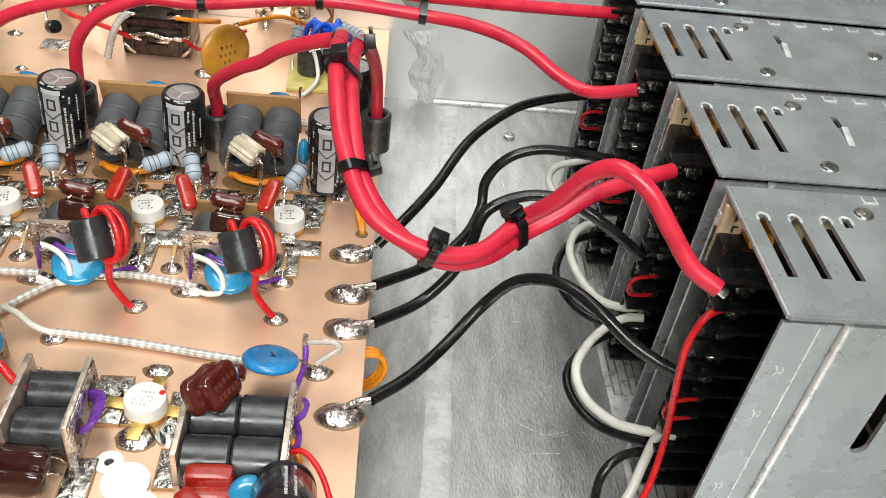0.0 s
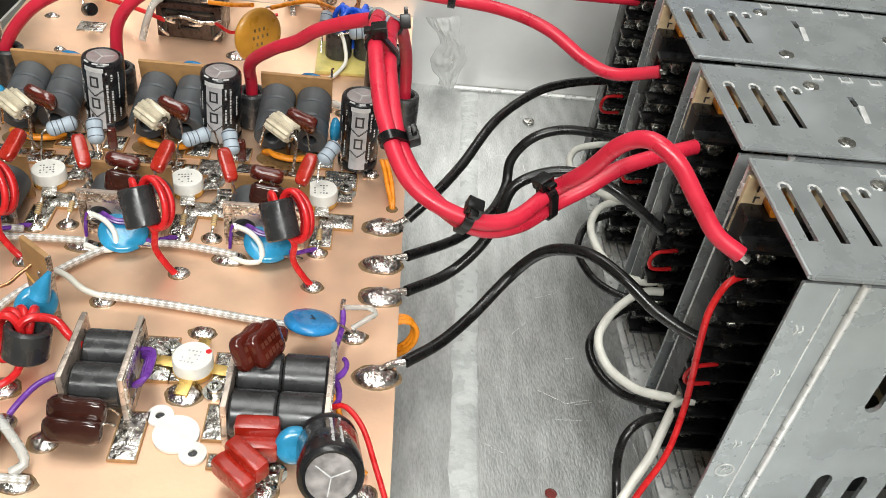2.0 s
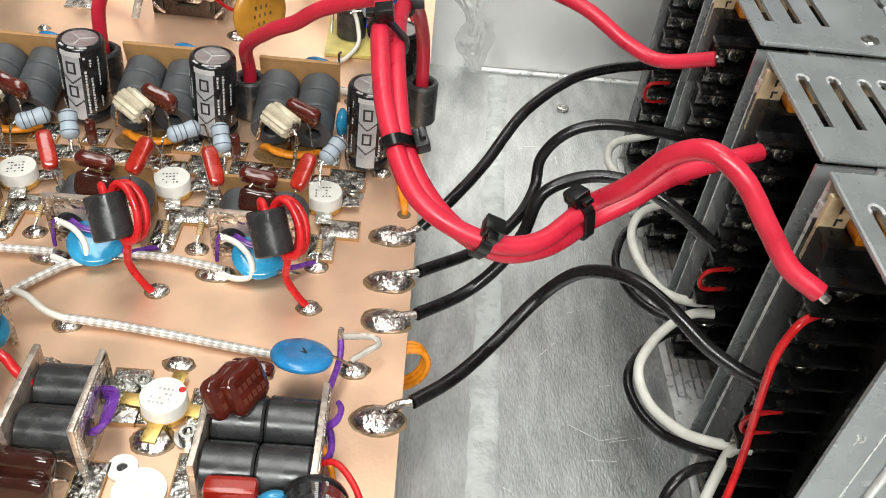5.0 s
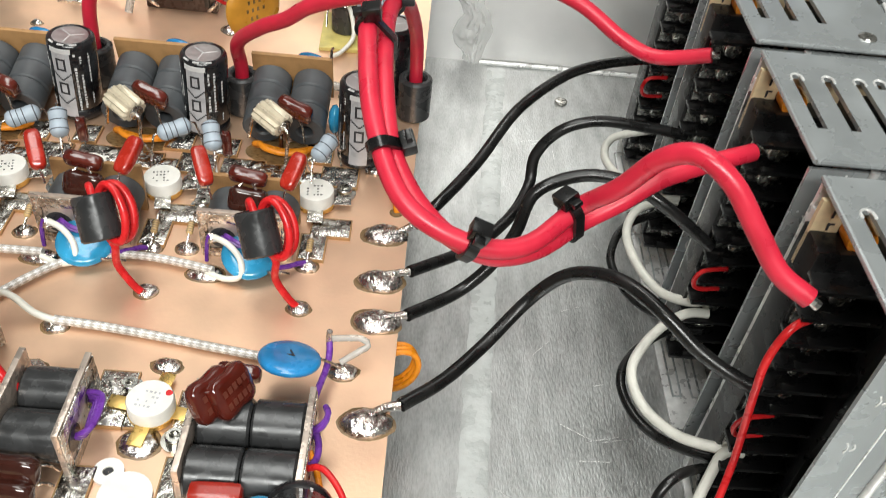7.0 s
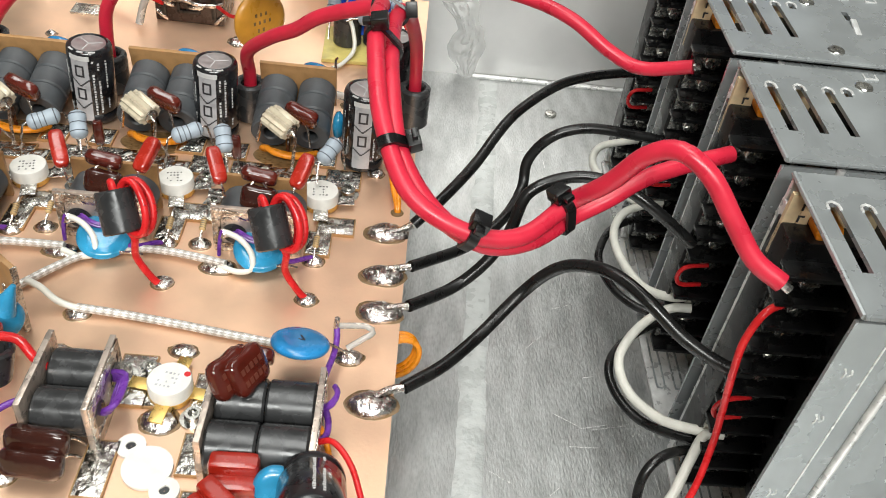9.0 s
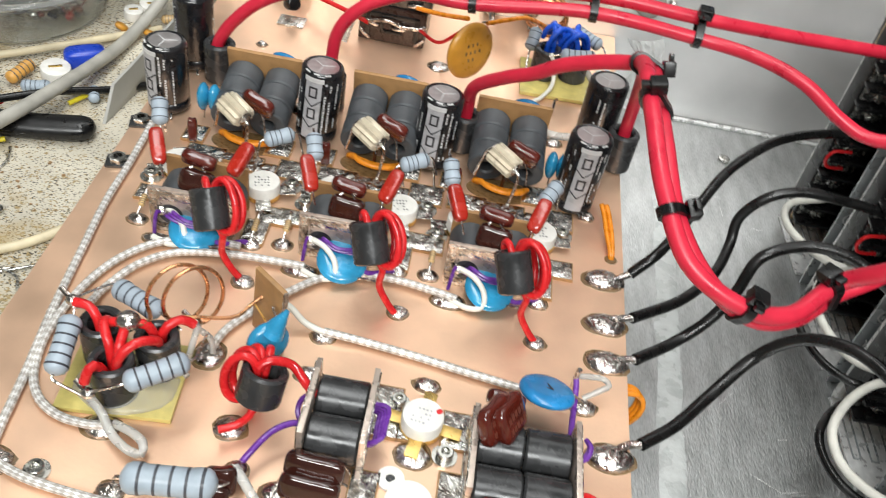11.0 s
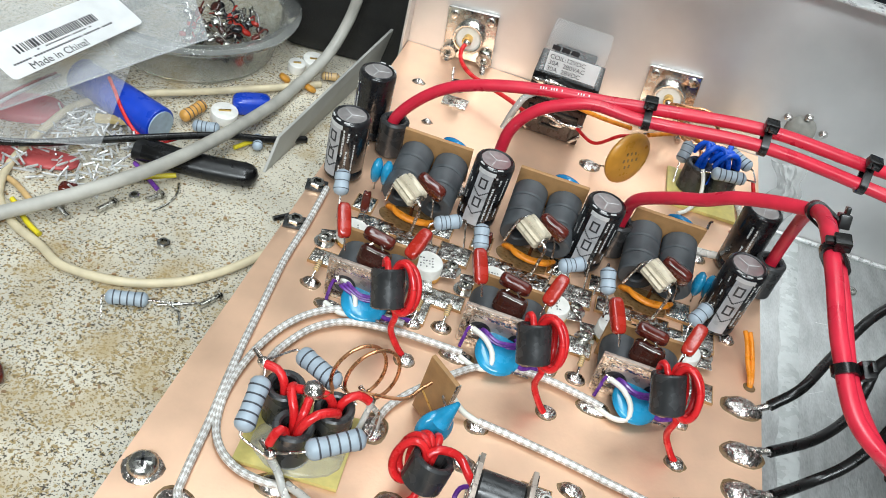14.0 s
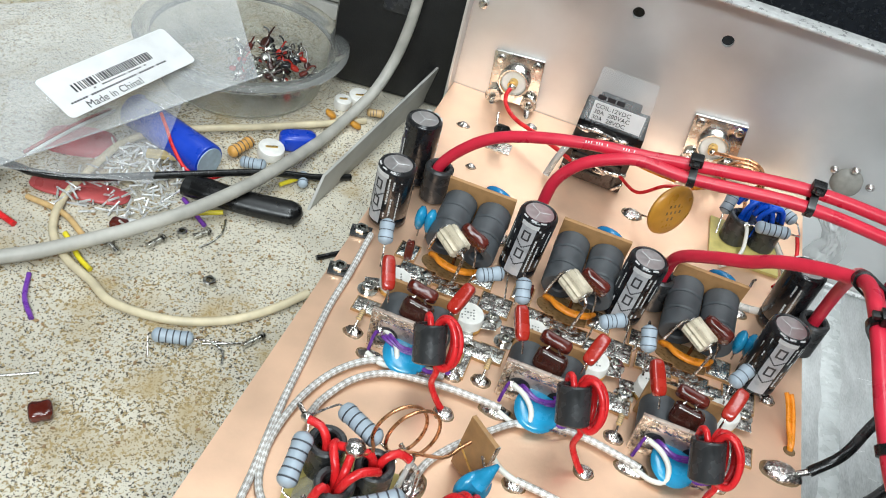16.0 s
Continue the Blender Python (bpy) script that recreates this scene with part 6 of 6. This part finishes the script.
vs = [bm.verts.new(p) for p in ((-10, -76, 0), (8, 66, 0), (14, 66, 30), (-8, -66, 16))]
f = bm.faces.new(vs)
r = bmesh.ops.extrude_face_region(bm, geom=[f])
bmesh.ops.translate(bm, verts=[v for v in r["geom"] if isinstance(v, bmesh.types.BMVert)], vec=(1.4, 0, 0))
part("sheet", bm, CARD, o)
# bags
def sheet_bag(name, quad, mt, lab, seed, amp, nx=26, ny=20):
    """A thin bag lying over things: quad of corner points, crumpled."""
    o = Vector(quad[0])
    bm = B()
    vs, edge = [], []
    for j in range(ny + 1):
        row = []
        for i in range(nx + 1):
            u, v = i / nx, j / ny
            p = Vector(quad[0]).lerp(Vector(quad[1]), u).lerp(Vector(quad[3]).lerp(Vector(quad[2]), u), v)
            e = math.sin(math.pi * u) * math.sin(math.pi * v)
            w = noise.noise((u * 3 + seed, v * 3, 0)) + 0.5 * noise.noise((u * 8, v * 8 + seed, 0)) + 0.25 * noise.noise((u * 19, v * 17 + seed, 0))
            row.append(bm.verts.new(p - o + Vector((0, 0, amp * w * (0.35 + e) + 4 * e))))
            if j == 0:
                edge.append(p + Vector((0, 0, amp * w * 0.35)))
        vs.append(row)
    for j in range(ny):
        for i in range(nx):
            bm.faces.new((vs[j][i], vs[j][i + 1], vs[j + 1][i + 1], vs[j + 1][i]))
    r = bmesh.ops.extrude_face_region(bm, geom=bm.faces[:])
    bmesh.ops.translate(bm, verts=[v for v in r["geom"] if isinstance(v, bmesh.types.BMVert)], vec=(0, 0, -0.35))
    bag = thing(name, quad[0], lab, "plastic bag")
    part("film", bm, mt, bag)
    part("welded_edge", tube(B(), [v - o for v in edge], 0.5, 6, 4), mt, bag, "crimped welded edge")
    return bag


sheet_bag("plastic_bag", [(-348, 274, -30), (-272, 406, -14), (-318, 464, -3), (-430, 360, -14)], HAZE, "crumpled clear plastic bag lying over the tub with a label", 3, 3.0)
zip_bag = sheet_bag("plastic_bag", [(-345, 300, -36), (-284, 326, -36), (-300, 384, -24), (-372, 346, -24)], FILM, "small clear zip bag of tiny metal parts", 9, 3.0)
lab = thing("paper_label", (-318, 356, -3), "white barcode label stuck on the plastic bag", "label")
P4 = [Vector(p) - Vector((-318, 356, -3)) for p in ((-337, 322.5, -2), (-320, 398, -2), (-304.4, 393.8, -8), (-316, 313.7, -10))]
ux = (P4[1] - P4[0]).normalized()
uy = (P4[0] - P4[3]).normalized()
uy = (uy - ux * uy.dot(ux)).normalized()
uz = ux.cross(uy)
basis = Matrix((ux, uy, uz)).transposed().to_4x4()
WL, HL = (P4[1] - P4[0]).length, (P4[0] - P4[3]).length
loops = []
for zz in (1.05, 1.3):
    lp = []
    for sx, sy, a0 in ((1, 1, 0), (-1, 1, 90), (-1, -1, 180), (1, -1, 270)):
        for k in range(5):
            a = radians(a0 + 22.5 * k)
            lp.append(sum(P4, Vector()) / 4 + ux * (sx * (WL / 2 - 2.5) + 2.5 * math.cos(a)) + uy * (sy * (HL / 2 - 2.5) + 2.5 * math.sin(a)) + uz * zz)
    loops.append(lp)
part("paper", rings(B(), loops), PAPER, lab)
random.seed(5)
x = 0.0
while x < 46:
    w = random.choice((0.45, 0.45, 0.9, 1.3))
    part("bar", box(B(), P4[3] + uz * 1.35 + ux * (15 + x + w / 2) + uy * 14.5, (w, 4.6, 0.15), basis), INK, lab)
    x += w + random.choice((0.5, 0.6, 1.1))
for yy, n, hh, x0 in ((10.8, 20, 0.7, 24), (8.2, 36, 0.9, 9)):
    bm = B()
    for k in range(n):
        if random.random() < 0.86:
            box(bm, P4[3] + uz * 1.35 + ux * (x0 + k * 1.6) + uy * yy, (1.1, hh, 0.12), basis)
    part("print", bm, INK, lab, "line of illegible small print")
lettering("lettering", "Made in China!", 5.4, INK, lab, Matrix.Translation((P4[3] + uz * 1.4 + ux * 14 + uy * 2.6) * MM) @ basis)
for mt, off in ((RED_FILM, 0), (PAPER, 2.2)):
    part("press_seal", tube(B(), rel([(-334 + off, 306 - off * 0.3, -27), (-331 + off, 320, -26), (-328 + off, 336, -26), (-323 + off, 354, -26)], (-345, 300, -36)), 0.8, 8), mt, zip_bag, "coloured press-seal strip")
# battery cell
o = thing("battery_cell", (-298, 369, Z0 + 9.2), "blue-wrapped cylindrical battery cell", "battery")
d = Vector((38, -13, 0)).normalized()
part("wrap", cyl(B(), d * -30, d * 26, 9.0, 30, 1.0), BATT, o)
part("end_cap", cyl(B(), d * 26, d * 26.6, 7.6, 26), mat("pale_cap", (0.42, 0.52, 0.60), 0.4), o, "pale end cap")
# cables across the bench
wire_thing("grey_cable", [(-420, 190, Z0 + 4), (-360, 225, Z0 + 4), (-313.6, 261.7, Z0 + 5), (-294.6, 279.4, Z0 + 7), (-274, 301.6, Z0 + 10.5), (-256.9, 325.8, Z0 + 13.4), (-244.6, 357.5, Z0 + 13.4), (-237, 407, Z0 + 7), (-234, 438, Z0 + 5), (-226.4, 461, Z0 + 15), (-221, 474, Z0 + 32), (-217.5, 478, Z0 + 52), (-216, 480, Z0 + 69), (-214, 482, Z0 + 100), (-210, 500, Z0 + 135), (-205, 560, Z0 + 140), (-200, 700, Z0 + 90)], 3.15, GREY_C, "thick grey mains cable crossing the bench", "cable", seg=14)
wire_thing("cream_cable", [(-194.7, 307, Z0 + 4), (-204.8, 291, Z0 + 3), (-218.5, 277, Z0 + 2), (-238.5, 266.3, Z0 + 2), (-262.7, 263.6, Z0 + 2), (-277.7, 270, Z0 + 2), (-294, 276.5, Z0 + 2), (-309, 288.6, Z0 + 2.2), (-317, 306.7, Z0 + 3), (-319, 330.7, Z0 + 4), (-317, 360, Z0 + 5), (-299, 383.5, Z0 + 5), (-271.5, 405.7, Z0 + 5), (-245.7, 429.5, Z0 + 4), (-225, 452, Z0 + 2)], 1.9, CREAM, "thin cream cable looping over the bench", "cable", seg=12)
wire_thing("black_cable", [(-420, 300, Z0 + 6), (-350, 308, Z0 + 10), (-333, 309.4, Z0 + 10), (-313, 318, Z0 + 10), (-283, 340.4, Z0 + 10), (-249, 367, Z0 + 9), (-226, 384, Z0 + 5), (-212, 398, Z0 + 2)], 1.8, BLACK_W, "thin black cable lying over the clutter", "cable", seg=12)
# tool handle
o = thing("tool_handle", (-248, 350, Z0 + 5.2), "black plastic tool handle lying on the bench", "tool")
bm = B()
tube(bm, [(-28, -5, 0), (-14, -4.6, 0), (2, -3, 0), (18, 0, 0), (23, 1.2, 0)], 6.4, 18, 2)
ball(bm, (23, 1.2, 0), (6.7, 6.5, 6.4))
bmesh.ops.scale(bm, vec=(1, 1.1, 0.8), verts=bm.verts)
part("grip", bm, BLACK_P, o)
# loose resistor, scraps, nuts, screws
resistor((-232, 258, Z0 + 3.2), (0.95, 0.3, 0.03), 15, 3.0, ((-236, 246, Z0 + 0.5), (-211, 268, Z0 + 0.6)), "loose resistors", "loose grey resistor with dark bands on the bench")
for p in ([(-221, 262, Z0 + 1), (-213, 266, Z0 + 1.2), (-206, 271, Z0 + 0.6)], [(-219, 264, Z0 + 2), (-212, 262, Z0 + 1), (-209, 256, Z0 + 0.6)], [(-290, 208, Z0 + 0.6), (-278, 213, Z0 + 0.7), (-266, 221, Z0 + 0.6)], [(-250, 335, Z0 + 0.6), (-247, 326, Z0 + 0.8), (-248, 318, Z0 + 0.6), (-251, 312, Z0 + 0.5)]):
    wire_thing("wire_offcut", p, 0.6, SCREW, "bent tinned wire offcut on the bench", "wire offcut", "wire offcuts")
wire_thing("black_offcut", [(-202, 333, Z0 + 1), (-198, 337, Z0 + 1.2), (-193, 343, Z0 + 1)], 1.3, BLACK_W, "short black wire offcut on the bench", "wire offcut", "black offcuts")
for p in ([(-304, 290, Z0 + 1.2), (-290, 280, Z0 + 1.2), (-282, 276, Z0 + 1.2)], [(-274, 322, Z0 + 1.2), (-262, 330, Z0 + 3), (-252, 336, Z0 + 4)], [(-240, 372, Z0 + 2), (-232, 383, Z0 + 3), (-224, 390, Z0 + 2)]):
    wire_thing("yellow_offcut", p, 1.2, YELLOW, "short yellow wire offcut on the bench", "wire offcut", "yellow offcuts")
for p in ([(-301, 262, Z0 + 1), (-294, 250, Z0 + 1.3), (-285, 242, Z0 + 1)], [(-274, 338, Z0 + 1), (-266, 332, Z0 + 2), (-256, 326, Z0 + 1)]):
    wire_thing("purple_offcut", p, 1.1, PURPLE, "short purple wire offcut on the bench", "wire offcut", "purple offcuts")
wire_thing("red_offcut", [(-345, 290, Z0 + 1.2), (-333, 286, Z0 + 1.4), (-325, 284, Z0 + 1.2)], 1.4, RED_T, "short red wire offcut on the bench", "wire offcut")
wire_thing("brown_stick", [(-332, 302, Z0 + 1.5), (-312, 300, Z0 + 1.8), (-296, 292, Z0 + 1.5)], 1.4, TAN, "thin brown stick lying on the bench", "stick")
wire_thing("battery_lead", [(-306, 371, Z0 + 18.8), (-298, 363, Z0 + 17.5), (-291, 357, Z0 + 13), (-281, 352, Z0 + 7), (-271, 353, Z0 + 5), (-264, 359, Z0 + 6)], 0.9, RED_T, "red and white lead on the battery cell", "wire")


def nut(x, y, r=3.2):
    bm = lathe(B(), [(r * 0.5, 0.2), (r, 0.2), (r, 2.4), (r * 0.85, 2.8), (r * 0.55, 2.8), (r * 0.5, 2.4)], seg=6, caps=False, closed=True)
    single("loose_nut", bm, SCREW, (x, y, Z0), "loose steel hex nut on the bench", "nut", "loose nuts")


def loose_screw(x, y, a, L=9):
    o = thing("loose_screw", (x, y, Z0 + 1.8), "loose steel screw lying on the bench", "screw", "loose screws", pose(0, 0, 0, 0, 0, a))
    part("head", lathe(B(), [(0.4, -1.8), (2.0, -1.4), (2.6, -0.4), (2.6, 0)], (L, 0, 0), (-1, 0, 0), 16), SCREW, o)
    bm = B()
    pr = []
    for k in range(int(L * 2)):
        pr += [(1.1, k * 0.5), (1.4, k * 0.5 + 0.25)]
    lathe(bm, pr, (0, 0, 0), (1, 0, 0), 10)
    part("thread", bm, SCREW, o)


nut(-235.9, 294.3)
nut(-262, 316, 2.6)
loose_screw(-206, 268, 62)
loose_screw(-270, 300, 70, 8)
loose_screw(-278, 290, 150, 7)
loose_screw(-256, 316, 60, 7)
mica((-253.5, 205.2, Z0 + 3), (8.5, 8, 5), pose(0, 0, 0, 0, 0, 40), letters=False, lab="loose red-brown capacitor with a notch on the bench", group="loose capacitors")
mica((-287, 305, Z0 + 3), (8, 6, 5), pose(0, 0, 0, 0, 0, 10), letters=False, lab="loose red-brown capacitor among the scraps", group="loose capacitors")
# components heaped behind the cable
resistor((-269, 386, Z0 + 5), (0.35, 0.9, 0.15), 14, 3.2, (None, None), "loose resistors", "loose orange-banded resistor in the heap", mat("orange_enamel", (0.70, 0.36, 0.08), 0.4))
resistor((-258, 378, Z0 + 4), (0.95, 0.2, 0.05), 12, 3.0, (None, None), "loose resistors", "loose grey resistor with dark bands in the heap")
resistor((-231, 380, Z0 + 4), (0.35, -0.9, 0.1), 10, 2.6, (None, None), "loose resistors", "loose grey resistor with dark bands in the heap")
resistor((-222, 460, Z0 + 4), (0.9, 0.3, 0.05), 9, 2.4, (None, None), "loose resistors", "loose tan resistor with dark bands in the heap", TAN)
for x, y, r in ((-256, 394, 7), (-236, 470, 7), (-243, 460, 5)):
    o = thing("trimmer_capacitor", (x, y, Z0 + 0.5), "round white ceramic trimmer with a brass slot", "trimmer", "loose trimmers")
    part("disc", cyl(B(), (0, 0, 0), (0.6, -0.4, 5.5), r, 24, 0.6), CERAMIC, o)
    part("slot", box(B(), (0.6, -0.4, 5.7), (r * 0.9, 1.2, 0.6), pose(0, 0, 0, 0, 0, 30)), GOLD, o)
pillo = pill(B(), (20, 11, 10), pose(0, 0, 0, 0, 0, 30), 4)
single("blue_component", pillo, BATT, (-247, 408, Z0 + 5), "blue box capacitor among the heap", "capacitor")
for x, y in ((-244, 446), (-234, 452), (-228, 444), (-238, 438)):
    single("disc_part", pill(B(), (7, 7, 3.5), pose(0, 0, 0, 30, 10, x), 2.4), DISC_GOLD, (x, y, Z0 + 2.5), "small orange disc capacitor in the heap", "capacitor", "small orange discs")
single("wood_stick", box(B(), (0, 0, 0), (30, 5, 2.4), pose(0, 0, 0, 0, 0, 24), 0.4), mat("bamboo", (0.60, 0.47, 0.22), 0.5), (-290, 360, Z0 + 6), "flat yellow wooden stick under the cable", "stick")
o = thing("black_clip", (-352, 290, Z0), "black clip with metal teeth at the bench edge", "clip")
part("body", box(B(), (0, 0, 8), (16, 24, 16), pose(0, 0, 0, 0, 0, 20), 3), BLACK_P, o)
part("teeth", box(B(), (6, -10, 5), (8, 10, 4), pose(0, 0, 0, 0, 0, 20), 0.5), SCREW, o)
o = thing("red_bag_parts", (-338, 350, Z0), "small pink-red bag corner under the clear bag", "plastic bag")
part("bag", pill(B(), (34, 22, 10), pose(0, 0, 5 * MM, 0, 0, 20), 3), mat("pink_bag", (0.55, 0.06, 0.08), 0.35, 0, 80, 0.2, 0.4, 120), o)
single("red_flat_bag", pill(B(), (46, 14, 3), pose(0, 0, 0, 0, 0, 14), 3), mat("red_film_bag", (0.50, 0.09, 0.09), 0.35, 0, 80, 0.2, 0.4, 120), (-316, 318, Z0 + 1.6), "flat pinkish red bag under the scraps", "plastic bag")
random.seed(31)
bm = B()
for k in range(190):
    c = Vector((-322 + 46 * random.random(), 302 + 64 * random.random(), Z0 + 1 + 5 * random.random()))
    d = Vector((random.random() - 0.5, random.random() - 0.5, 0.3 * (random.random() - 0.3))).normalized()
    tube(bm, [c - d * 3, c + d * (2 + 4 * random.random())], 0.55, 5)
o = single("metal_scraps", bm, STEEL_EDGE, (0, 0, 0), "scattered bright clipped wire ends in the zip bag", "metal scraps", kind="stuff")
bm = B()
for k in range(420):
    x, y = -420 + 240 * random.random(), 120 + 240 * random.random()
    if x > -186:
        continue
    s = 0.3 + 0.7 * random.random()
    box(bm, (x, y, Z0 + s * 0.3), (s * 1.6, s, s * 0.6), pose(0, 0, 0, 0, 0, 180 * random.random()))
single("bench_grit", bm, EDGE, (0, 0, 0), "scattered dark grit and crumbs on the bench", "grit", kind="stuff")
# dark monitor behind the chassis
o = thing("screen", (40, 640, 60), "dark screen behind the chassis wall with a blue glint", "screen")
part("housing", box(B(), (0, 0, 0), (420, 20, 260), None, 4), BLACK_P, o)
part("blue_window", box(B(), (158, -11.0, 64), (150, 0.8, 92)), mat("blue_picture", (0.03, 0.12, 0.55), 0.3, 0, 60, 0.3), o, "blue patch on the display")
part("display", box(B(), (30, -10.4, 20), (300, 0.8, 180)), mat("dark_display", (0.014, 0.016, 0.02), 0.2), o)
